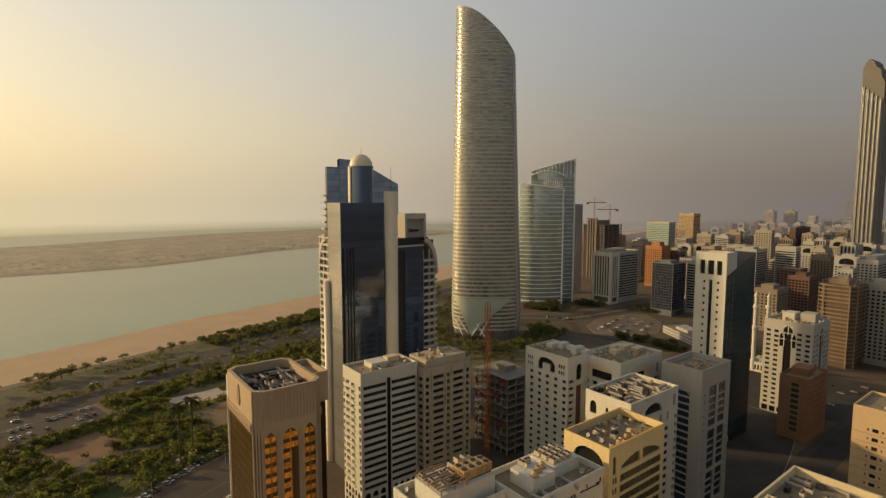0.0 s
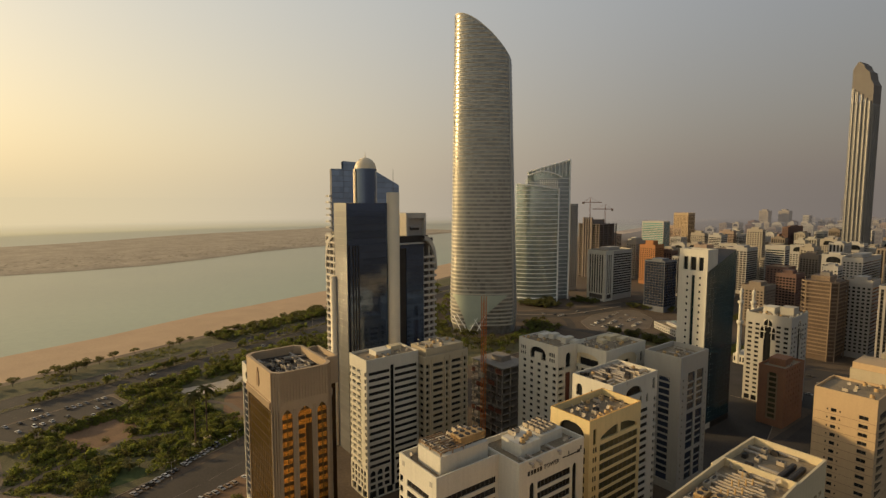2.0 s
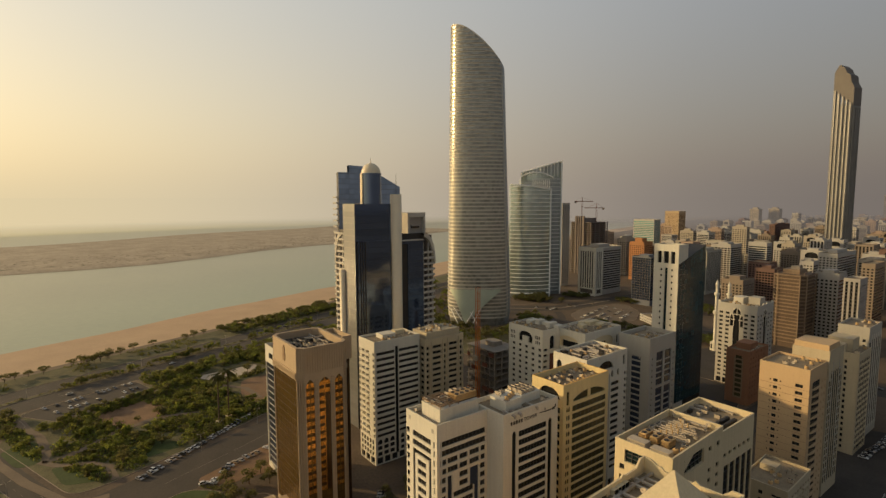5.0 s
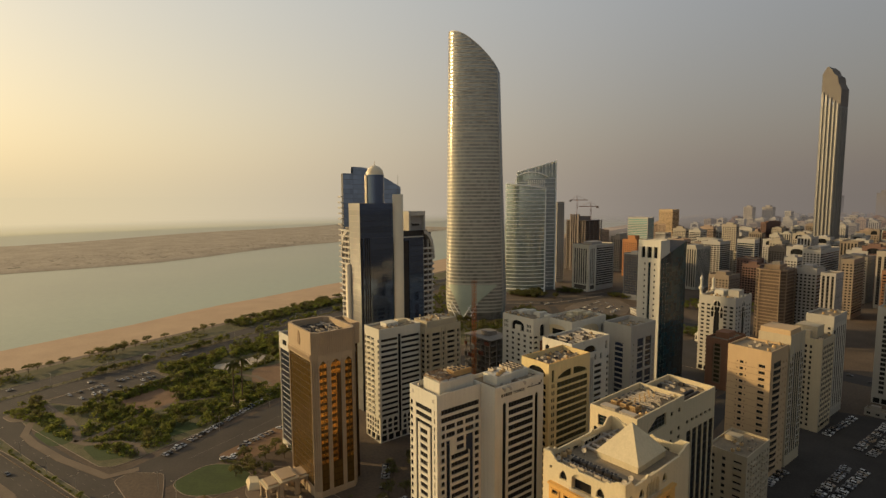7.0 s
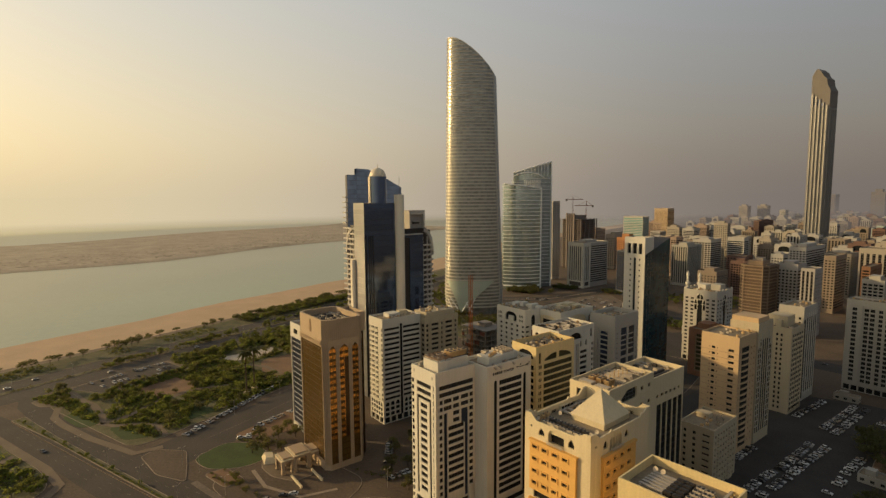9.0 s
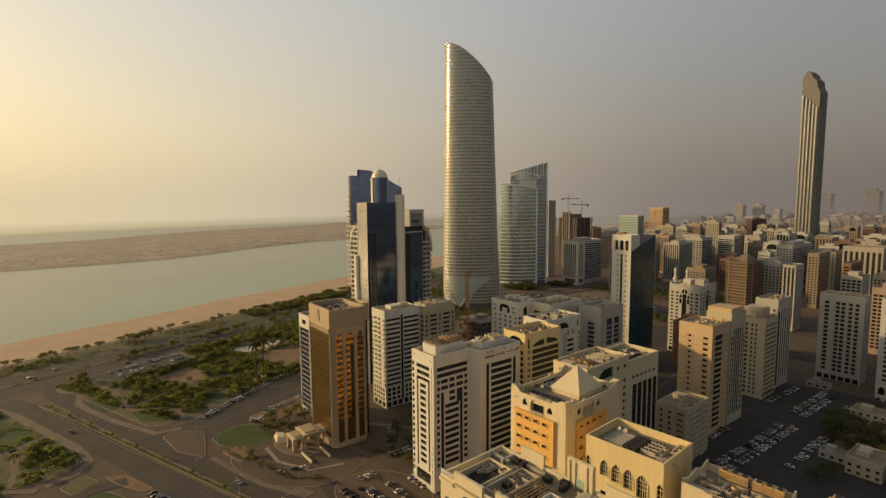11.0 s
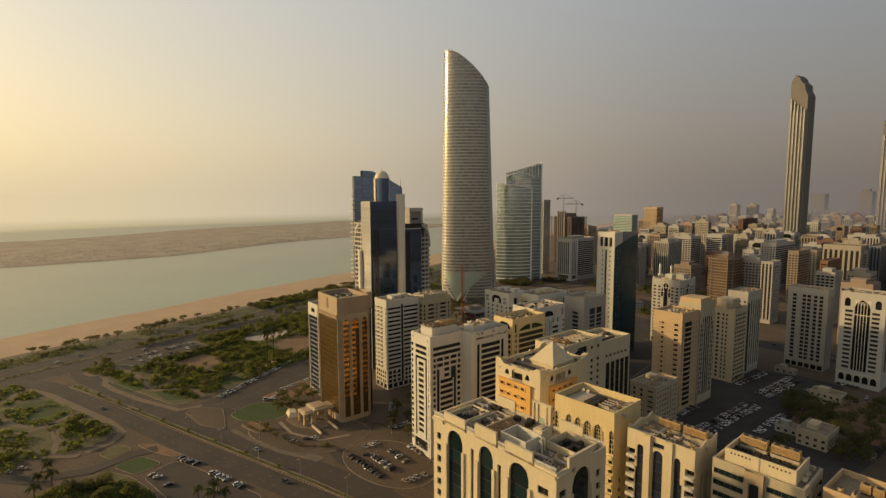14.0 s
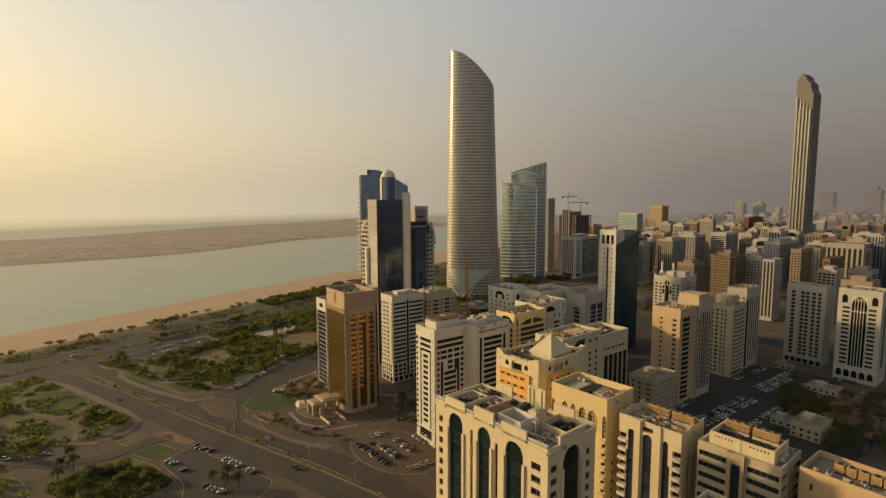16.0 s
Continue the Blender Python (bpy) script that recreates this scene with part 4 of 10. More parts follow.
def moorish_block():
    b = Block("apartment_block", "white apartment block with scalloped parapet and dark Moorish tracery", (20.0, 390.0), 28.0, 28.5, 62.0, M_ASHEN)
    h = b.h
    rows = [(h - 8.5 - i * 3.2, h - 6.9 - i * 3.2) for i in range(16)]
    for i in (0, 1, 2, 3):
        W = b.faces[i].width
        c = W / 2
        win = grid_ops([(1.6, 4.2), (6.2, 8.8), (W - 8.8, W - 6.2), (W - 4.2, W - 1.6)], rows, -0.6, M_GLASS)
        ops = win + [(c - 2.2, c + 2.2, 5, h - 9, -0.6, M_GLASS), (c - 4.6, c + 4.6, h - 17, h - 8, -0.6, M_GLASS), (c - 2.6, c + 2.6, h - 8, h - 3.2, -0.6, M_GLASS)]
        ops += [(c - 4.6, c - 1.2, h - 12.4, h - 11.9, -0.2, M_WHITE), (c + 1.2, c + 4.6, h - 12.4, h - 11.9, -0.2, M_WHITE), (c - 0.2, c + 0.2, h - 9, h - 3.2, -0.2, M_WHITE),
                (c - 2.4, c - 2.0, h - 17, h - 8, -0.2, M_WHITE), (c + 2.0, c + 2.4, h - 17, h - 8, -0.2, M_WHITE), (c - 2.6, c + 2.6, h - 8.2, h - 7.8, -0.2, M_WHITE)]
        b.side(i, ops + shops(b, i), [(c - 4.6, c - 2.6, h - 10.5, h - 8, 0.6, M_WHITE, 1.0), (c + 2.6, c + 4.6, h - 10.5, h - 8, 0.6, M_WHITE, 1.0), (c - 2.6, c + 2.6, h - 5.6, h - 3.2, 0.6, M_WHITE, 0.9)])
        if i < 2:
            b.panes(i, win)
    b.roof(1.4)
    k = Mesh()
    for i in range(4):
        f = b.faces[i]
        for u in (0.0, f.width * 0.36, f.width * 0.58, f.width - 2.0):
            q = [f.p(u, -0.3, h), f.p(u + 2.0, -0.3, h), f.p(u + 2.0, -0.9, h), f.p(u, -0.9, h)]
            q2 = [f.p(u + 0.6, -0.3, h), f.p(u + 1.4, -0.3, h), f.p(u + 1.4, -0.9, h), f.p(u + 0.6, -0.9, h)]
            k.prism([p[:2] for p in q], h, h + 1.4, M_WHITE, [p[:2] for p in q2])
    tagged(part("parapet_crest", k, b.ob, m=b.rel), kind="stuff")
    box_part(b, "roof_room", -8, -1, -2, 8, h - 1.4, h + 3.0, M_WHITE)
    box_part(b, "roof_room", 2, 10, 0, 9, h - 1.4, h + 4.0, M_GREY)
    return b


def east_towers():
    b = Block("apartment_block", "warm sand apartment block with joint lines and curved balcony bays", (43.6, 226.0), 20.0, 21.5, 66.0, M_SANDWALL)
    h = b.h
    rows = [(h - 8.7 - i * 3.3, h - 7.2 - i * 3.3) for i in range(17)]
    win = grid_ops([(14.6, 17.5)], rows, -0.5, M_GLASS) + grid_ops([(5.8, 7.6)], [(a + 0.1, z) for a, z in rows], -0.4, M_GLASS)
    small = grid_ops([(4.4, 4.9), (8.5, 9.0)], [(a + 0.4, z - 0.3) for a, z in rows], -0.3, M_GLASS)
    ops = win + small + [(0.0, 20.0, a - 0.90, a - 0.72, -0.10, M_TANBROWN) for a, z in rows]
    ops = [o for o in ops if o[5] is M_TANBROWN] + win + small
    b.side(0, ops)
    b.side(2, ops)
    b.panes(0, win)
    bay = grid_ops([(3.6, 12.6)], [(a - 0.6, z + 0.9) for a, z in rows], -0.1, M_GLASS)
    ops = bay + grid_ops([(1.0, 2.2), (15.0, 16.2), (18.6, 19.8)], rows, -0.4, M_GLASS)
    b.side(1, ops)
    b.side(3, ops)
    k = Mesh()
    for a, z in rows:                                           # bowed balcony fronts
        pts = [(10.0 + 0.8 * math.sin(math.pi * i / 8) - 0.02, -10.75 + 3.4 + 9.4 * i / 8) for i in range(9)]
        ring = [(p[0], p[1]) for p in pts] + [(9.98, pts[-1][1]), (9.98, pts[0][1])]
        k = Mesh()
        k.prism(ring, a - 1.2, a - 0.5, M_SANDWALL)
        part("balcony_front", k, b.ob, "rounded sand-coloured balcony front", b.rel)
    b.roof(1.0)
    c = Block("apartment_block", "tall pale apartment block with slender upright window strips", (51.8, 248.0), 15.2, 20.0, 70.0, M_BEIGE)
    h = c.h
    strips = [(1.0, 2.4), (3.4, 4.8), (6.4, 8.0), (9.2, 10.8), (12.0, 13.6), (15.2, 16.6), (17.4, 18.8)]
    ops = [(u0, u1, 6, h - 10 - 4 * (i in (0, 6)), -0.07, M_GLASS) for i, (u0, u1) in enumerate(strips)]
    ops += [(u0, u1, 6 + 3.3 * j, 6.8 + 3.3 * j, -0.04, M_GREY) for j in range(1, 17) for u0, u1 in strips[:2] + strips[5:]]
    ops += [(u - 0.25, u + 0.25, 5, h - 6, 0.1, M_GREY) for u in (5.6, 14.4)]
    c.side(1, ops, [(u0, u1, h - 11, h - 10, 0.07, M_BEIGE) for u0, u1 in strips[2:5]])
    c.side(3, ops)
    c.side(0, [])
    c.side(2, grid_ops(spans(1.5, 3.4, 4, 1.8), rows, -0.5, M_GLASS))
    c.roof(1.4)
    box_part(c, "penthouse", -7.0, 7.0, -9.5, 5.0, 68.6, 72.6, M_SANDWALL)
    d = Block("apartment_block", "beige apartment block with projecting columns of small balconies", (69.3, 306.0), 18.0, 21.5, 56.5, M_BEIGE)
    h = d.h
    rows = [(h - 6.0 - i * 3.2, h - 4.2 - i * 3.2) for i in range(16)]
    win = grid_ops([(9.0, 10.2), (11.6, 12.8)], rows, -0.45, M_GLASS)
    d.side(0, win + grid_ops([(1.5, 3.5), (5.0, 7.0)], rows, -0.45, M_GLASS))
    d.side(2, win)
    d.panes(0, win)
    win = grid_ops(spans(2.0, 3.0, 6, 1.7), rows, -0.1, M_GLASS)
    ops = win + [(u, u + 0.9, 4.5, h - 3, 0.3, M_BEIGE) for u in (8.1, 14.2)] + [(u - 0.1, u + 2.2, a - 0.8, a + 0.1, 0.35, M_CREAM) for a, z in rows for u in (4.8, 11.0, 17.3)]
    d.side(1, [o for o in ops if o[4] > 0] + win + shops(d, 1))
    d.side(3, win)
    d.panes(1, win, bars=1)
    d.roof(0.8)
    box_part(d, "penthouse", -7.5, 4.0, -4, 8, h - 0.8, h + 6.0, M_BEIGE)
    box_part(d, "roof_room", -1.0, 2.0, -9, -6, h - 0.8, h + 4.0, M_BEIGE)
    e = Block("apartment_block", "grey apartment slab with a dark upright slot and pale fins", (76.4, 334.0), 15.2, 25.0, 66.0, M_GREY)
    h = e.h
    e.side(0, grid_ops(spans(1.6, 3.5, 4, 1.5), floors(5, 3.2, 17), -0.5, M_GLASS))
    e.side(2, grid_ops(spans(1.6, 3.5, 4, 1.5), floors(5, 3.2, 17), -0.5, M_GLASS))
    ops = [(0.8, 4.4, 2, h - 9, -0.1, M_GLASS)] + [(u, u + 1.6, 6, h - 8, -0.08, M_GLASS) for u in (6.6, 10.6, 14.6, 18.6, 22.0)] + [(u, u + 0.5, 4, h - 5, 0.12, M_WHITE) for u in (5.2, 9.2, 13.2, 17.2, 21.0, 24.2)]
    e.side(1, ops)
    e.side(3, ops)
    e.roof(1.2)
    g = Block("apartment_block", "low beige apartment block with a flat dusty roof", (36.6, 183.0), 16.6, 26.5, 30.0, M_BEIGE, -18.0)
    h = g.h
    rows = [(h - 4.8 - i * 3.1, h - 3.2 - i * 3.1) for i in range(9)]
    win = grid_ops([(2.0, 3.4), (6.5, 8.0)], rows, -0.4, M_GLASS) + grid_ops([(11.0, 14.6)], rows, -1.0, M_GLASS)
    g.side(0, win + grid_ops([(11.0, 14.6)], [(a - 0.5, a + 0.4) for a, z in rows], 0.5, M_BEIGE))
    g.side(2, win)
    g.panes(0, win)
    win = grid_ops(spans(1.6, 3.1, 8, 1.5), rows, -0.5, M_GLASS)
    g.side(1, win + grid_ops([(4.4, 9.6), (16.8, 22.0)], [(a - 0.6, a + 0.3) for a, z in rows], 0.7, M_BEIGE))
    g.side(3, win)
    g.panes(1, win, bars=1)
    g.roof(0.9)
    box_part(g, "roof_room", -6, 0, 0, 5, h - 0.9, h + 1.6, M_BEIGE)
    return b, c, d, e, g


def plant_pair():
    b = Block("apartment_block", "cream apartment block with a crowded plant roof and green slanted panels", (7.1, 104.4), 17.6, 32.5, 69.5, M_CREAM, -17.7)
    h = b.h

    def slant(i, u0, u1, z0, z1, left):
        """A glazed panel whose upper corner is cut off, and its grid of bars."""
        f = b.faces[i]
        c = [(u0, z1), (u0, z1 - (z1 - z0) * 0.75), (u0 + (u1 - u0) * 0.45, z1)] if left else [(u1, z1), (u1 - (u1 - u0) * 0.45, z1), (u1, z1 - (z1 - z0) * 0.75)]
        b.mesh.face([f.p(u, 0.02, z) for u, z in c], M_CREAM)
        bars = [(u0, u1, z0 + (z1 - z0) * q / 3, z0 + (z1 - z0) * q / 3 + 0.12, -0.45, M_FRAME) for q in (1, 2)]
        return [(u0, u1, z0, z1, -0.7, M_GREENGLASS)] + bars + [(u0 + (u1 - u0) * q / 5, u0 + (u1 - u0) * q / 5 + 0.12, z0, z1, -0.45, M_FRAME) for q in range(1, 5)]
    rows = [(h - 9.0 - i * 3.3, h - 7.4 - i * 3.3) for i in range(17)]
    win = grid_ops([(1.6, 3.2), (7.0, 9.4), (14.0, 15.8)], rows, -0.5, M_GLASS)
    b.side(0, slant(0, 3.2, 13.4, h - 6.4, h - 2.6, False) + win)
    b.side(2, win)
    b.panes(0, win)
    side = grid_ops([(2.4, 4.2), (9.0, 12.5), (22.6, 24.6), (28.2, 30.2)], rows[1:], -0.5, M_GLASS) + grid_ops([(22.6, 24.6), (28.2, 30.2)], [(h - 5.6, h - 3.9)], -0.5, M_GLASS)
    b.side(1, slant(1, 7.0, 19.5, h - 7.4, h - 2.8, True) + side)
    b.side(3, side)
    b.panes(1, side)
    b.roof(2.2, 0.5)
    box_part(b, "plant_casing", -6.6, -0.8, -13.6, -10.4, h - 2.2, h - 0.2, M_ACBOX)
    box_part(b, "plant_casing", 0.8, 6.4, -13.8, -11.0, h - 2.2, h - 0.4, M_ACBOX)
    for n in range(9):                                          # lagged pipes across the deck
        k = Mesh()
        y = -2.0 + 1.6 * n
        k.tube((-6.5 + (n % 3), y, h - 1.2), (6.0 - (n * 5 % 4), y + 0.4, h - 1.2), 0.3, 0.3, M_ACBOX, 7)
        k.tube((-2.0 + n % 4, y, h - 2.2), (-2.0 + n % 4, y, h + 0.3), 0.22, 0.22, M_TANBOX, 6)
        part("pipe", k, b.ob, "lagged roof pipe", b.rel)
    c = Block("apartment_block", "cream apartment block with tall black glazing strips", (15.3, 138.6), 19.6, 28.0, 64.7, M_CREAM, -19.5)
    h = c.h
    strips = [(5.6, 9.4), (10.1, 13.9), (14.6, 18.4), (19.1, 22.9), (23.6, 27.4)]
    ops = [(u0, u1, 5, h - 12.5, -0.4, M_GLASS) for u0, u1 in strips] + grid_ops(spans(5.0, 3.6, 6, 2.2), [(h - 9.4, h - 8.0)], -0.5, M_GLASS)
    ops += [(u0, u1, 5 + 3.2 * j, 5.25 + 3.2 * j, -0.3, M_DARK) for j in range(1, 15) for u0, u1 in strips]
    c.side(1, ops)
    c.side(3, ops)
    c.side(0, grid_ops(spans(2, 4, 4, 2.2), floors(5, 3.2, 16), -0.5, M_GLASS))
    c.side(2, grid_ops(spans(2, 4, 4, 2.2), floors(5, 3.2, 16), -0.5, M_GLASS))
    c.roof(2.4, 0.6)
    return b, c


def pyramid_block():
    b = Block("apartment_block", "cream apartment block with ochre bays and a pyramid roof", (15.06, 54.07), 24.04, 32.8, 72.4, M_CREAM, NEAR_TH)
    h = b.h
    rows = [(64.0 - 3.85 * i, 65.1 - 3.85 * i) for i in range(16)]
    for i in range(4):
        c0, c1 = (2.7, 19.7) if i % 2 == 0 else (5.4, 23.0)
        cols = spans(c0 + 1.1, 3.75, 4, 1.9)
        win = grid_ops(cols, [q for j, q in enumerate(rows) if j % 5 != 4], 0.1, M_GLASS)
        ops = []
        for z1 in (66.1, 66.1 - 19.25, 66.1 - 38.5):             # the bays in stacks of four storeys, dark glazing between
            z0 = max(3.0, z1 - 15.6)
            ops += [(c0, c1, z0, z1, 0.9, M_OCHRE), (c0 - 0.3, c1 + 0.3, z1, z1 + 0.55, 1.2, M_OCHRE)]
            ops += [(c0 + 1.0, c1 - 1.0, max(2.0, z0 - 2.9), max(2.4, z0 - 0.5), -0.6, M_GLASS)]
        ops += [(u0 - 0.35, u1 + 0.35, a - 0.35, z + 0.3, 1.15, M_OCHRE) for u0, u1, a, z, o, mt in win]
        ops += [(u0, u1, a, z, 0.5, M_GLASS) for u0, u1, a, z, o, mt in win]
        l0, l1, p0, p1 = (9.1, 14.9, 5.4, 16.3) if i % 2 == 0 else (9.8, 16.2, 6.4, 17.8)
        ops += [(l0, l1, 66.9, 71.5, -1.6, M_GLASS), (p0, p0 + 2.2, 68.3, 70.8, -0.5, M_GLASS), (p1, p1 + 2.2, 68.3, 70.8, -0.5, M_GLASS), (2.2, 2.9, 70.0, 70.7, -0.3, M_DARK)]
        if i % 2:
            ops += [(v, v + 0.35, 66.9, 71.5, -0.3, M_CREAM) for v in (11.3, 12.9, 14.4)]
        b.side(i, ops, [(l0, l1, 70.0, 71.5, 1.6, M_CREAM), (p0, p0 + 2.2, 69.3, 70.8, 0.5, M_CREAM, 0.9), (p1, p1 + 2.2, 69.3, 70.8, 0.5, M_CREAM, 0.9)])
        if i < 2:
            b.panes(i, [(u0, u1, a, z, 0.5, M_GLASS) for u0, u1, a, z, o, mt in win], bars=2)
            f = b.faces[i]
            k = Mesh()                                          # rail before the loggia
            for j in range(int((l1 - l0) / 0.4)):
                v = l0 + 0.4 * j
                k.face((f.p(v, 0.9, 66.9), f.p(v + 0.2, 0.9, 66.9), f.p(v + 0.2, 0.9, 67.9), f.p(v, 0.9, 67.9)), M_DUCT)
            for z in (67.2, 67.9):
                k.tube(f.p(l0, 0.9, z), f.p(l1, 0.9, z), 0.07, 0.07, M_DUCT, 5)
            part("railing", k, b.ob, "grey metal loggia railing", b.rel)
    b.roof(2.4, 0.5)
    k = Mesh()                                                  # stepped crest, higher at the corners
    for i in range(4):
        f = b.faces[i]
        W = f.width
        for u0, u1, a, q in ((0, 2.6, 1.9, 1.9), (2.6, 3.4, 1.9, 1.0), (3.4, 4.4, 1.0, 0.2), (W - 5.6, W - 4.8, 0.2, 0.9), (W - 4.8, W - 4.0, 0.9, 0.7), (W - 4.0, W - 2.2, 0.7, 1.8), (W - 2.2, W, 1.8, 1.8), (9.6, 10.6, 0.0, 0.8), (10.6, 11.4, 0.8, 0.0)):
            p = [f.p(u0, 0, h), f.p(u1, 0, h), f.p(u1, 0, h + q), f.p(u0, 0, h + a)]
            e = [f.p(u0, -0.5, h), f.p(u1, -0.5, h), f.p(u1, -0.5, h + q), f.p(u0, -0.5, h + a)]
            k.face(p, M_CREAM)
            k.face(e[::-1], M_CREAM)
            k.face((p[3], p[2], e[2], e[3]), M_CREAM)
            k.face((p[0], p[3], e[3], e[0]), M_CREAM)
            k.face((p[2], p[1], e[1], e[2]), M_CREAM)
    tagged(part("parapet_crest", k, b.ob, m=b.rel), kind="stuff")
    k = Mesh()
    x0, x1, y0, y1 = -5.0, 7.6, -2.6, 12.4
    k.prism([(x0 + 0.3, y0 + 0.3), (x1 - 0.3, y0 + 0.3), (x1 - 0.3, y1 - 0.3), (x0 + 0.3, y1 - 0.3)], h - 2.4, h - 0.5, M_CREAM)
    k.prism([(x0, y0), (x1, y0), (x1, y1), (x0, y1)], h - 0.5, 79.8, M_CREAM, [(1.2, 4.8), (1.4, 4.8), (1.4, 5.0), (1.2, 5.0)])
    part("pyramid_roof", k, b.ob, "tan rendered pyramid roof", b.rel)
    return b


def arched_palace():
    """The broad cream block with tall dark arched bays."""
    b = Block("apartment_block", "broad cream apartment block with tall dark green arched bays", (49.7, -23.9), 44.1, 20.3, 79.0, M_CREAM, NEAR_TH)
    h = b.h
    rows = [(h - 6.8 - i * 3.45, h - 4.8 - i * 3.45) for i in range(21)]
    bays = [(6.2, 12.4), (18.8, 24.0), (29.6, 35.9)]
    ops = [(u0, u1, 4, h - 2.0, -0.6, M_GREENGLASS) for u0, u1 in bays]
    for u0, u1 in bays:
        ops += [(u0, u1, h - 8 - 3.45 * j, h - 7.8 - 3.45 * j, -0.55, M_DARK) for j in range(20)]
    ops += [(u0 - 0.9, u0, 4, h - 7.0, 0.5, M_CREAM) for u0, u1 in bays] + [(u1, u1 + 0.9, 4, h - 7.0, 0.5, M_CREAM) for u0, u1 in bays]
    ops += [(u0 - 1.3, u1 + 1.3, h - 0.8, h, 0.3, M_CREAM) for u0, u1 in bays]
    ops += [(15.7, 16.8, 4, h - 4.6, -0.6, M_GLASS), (25.6, 26.8, 4, h - 5.0, -0.6, M_GLASS)]
    win = grid_ops([(1.6, 3.3), (38.7, 41.8)], rows, -0.6, M_GLASS)
    ops += win + [(0, 4.6, h - 1.6, h - 1.1, 0.3, M_CREAM), (0, 4.6, h - 1.1, h - 0.6, 0.55, M_CREAM), (37.6, 44.1, h - 1.6, h - 1.1, 0.3, M_CREAM), (37.6, 44.1, h - 1.1, h - 0.6, 0.55, M_CREAM)]
    b.side(0, ops, [(u0, u1, h - 5.0, h - 2.0, 0.6, M_CREAM) for u0, u1 in bays])
    b.panes(0, win, bars=2)
    b.side(2, win)
    ops = [(6.2, 13.6, 4, h - 1.8, -0.6, M_GREENGLASS)] + [(6.2, 13.6, h - 8 - 3.45 * j, h - 7.8 - 3.45 * j, -0.55, M_DARK) for j in range(20)]
    ops += [(5.3, 6.2, 4, h - 7.0, 0.5, M_CREAM), (13.6, 14.5, 4, h - 7.0, 0.5, M_CREAM), (0, 4.4, h - 1.6, h - 1.1, 0.3, M_CREAM), (0, 4.4, h - 1.1, h - 0.6, 0.55, M_CREAM)]
    win = grid_ops([(1.2, 3.8), (16.2, 18.0)], rows, -0.6, M_GLASS)
    b.side(1, ops + win, [(6.2, 13.6, h - 5.4, h - 1.8, 0.6, M_CREAM)])
    b.panes(1, win, bars=2)
    b.side(3, ops + win)
    b.roof(1.4, 0.5)
    # raised gable screens over the bays, and a balustrade between them
    for (u0, u1), top in zip(bays, (2.4, 3.2, 2.4)):
        box_part(b, "screen_wall", -22.05 + u0 - 1.3, -22.05 + u1 + 1.3, -10.45, -9.75, h - 0.6, h + top, M_CREAM)
    box_part(b, "screen_wall", 21.65, 22.35, -10.15 + 4.4, -10.15 + 14.2, h - 0.6, h + 2.4, M_CREAM)
    for x0, x1, top in ((-15.0, -8.0, 2.7), (8.3, 15.5, 2.8)):
        box_part(b, "screen_wall", x0, x1, 9.4, 9.95, h - 1.4, h + top, M_CREAM)
    for x0, x1, y in ((15.4, 21.9, -10.0), (-21.9, -17.3, -10.0), (-8.2, -4.7, -10.0), (3.4, 6.1, -10.0), (15.7, 21.8, 9.7)):
        k = Mesh()
        n = int((x1 - x0) / 0.4)
        for i in range(n):
            k.box(x0 + i * 0.4, x0 + i * 0.4 + 0.18, y - 0.1, y + 0.1, h, h + 0.9, M_WHITE)
        k.box(x0, x1, y - 0.2, y + 0.2, h + 0.9, h + 1.1, M_WHITE)
        part("balustrade", k, b.ob, "white balustrade", b.rel)

    def yard(x0, x1, y0, y1, z, wall, deck):
        """Open-topped walls round a sunken yard on the roof."""
        for q in ((x0, x1, y0, y0 + 0.3), (x0, x1, y1 - 0.3, y1), (x0, x0 + 0.3, y0 + 0.3, y1 - 0.3), (x1 - 0.3, x1, y0 + 0.3, y1 - 0.3)):
            box_part(b, "yard_wall", *q, h - 1.4, z, wall)
        k = Mesh()
        k.box(x0 + 0.3, x1 - 0.3, y0 + 0.3, y1 - 0.3, h - 1.4, h - 1.3, deck)
        part("yard_floor", k, b.ob, "flat yard floor, dark where shade is painted", b.rel)
    # Dark decks put the shade inside two of the yards into the colour.
    yard(-18.9, -11.6, -8.2, 2.6, h + 0.5, M_CREAM, M_DARK)
    yard(-10.9, -5.6, -7.3, 5.2, h + 0.3, M_BEIGE, M_CONCRETE)
    yard(1.6, 10.1, -6.9, -0.4, h + 2.1, M_WHITE, M_ROOF)
    yard(10.8, 20.2, 0.4, 9.0, h + 0.6, M_CREAM, M_DARK)
    box_part(b, "roof_room", 6.9, 9.8, -0.2, 4.0, h - 1.4, h + 2.8, M_CREAM)
    box_part(b, "roof_room", 7.5, 9.2, 0.5, 3.1, h + 2.8, h + 3.2, M_BEIGE)
    for i, y in enumerate((-2.3, -1.5, -3.1)):                  # tall white flue pipes
        k = Mesh()
        k.tube((11.4 + 0.4 * i, y, h - 1.4), (11.4 + 0.4 * i, y, h + 2.5 - 0.4 * i), 0.22, 0.22, M_WHITE, 8)
        k.tube((11.4 + 0.4 * i, y, h + 2.4 - 0.4 * i), (10.5 + 0.4 * i, y, h + 2.6 - 0.4 * i), 0.22, 0.22, M_WHITE, 8)
        part("flue_pipe", k, b.ob, "white flue pipe", b.rel)
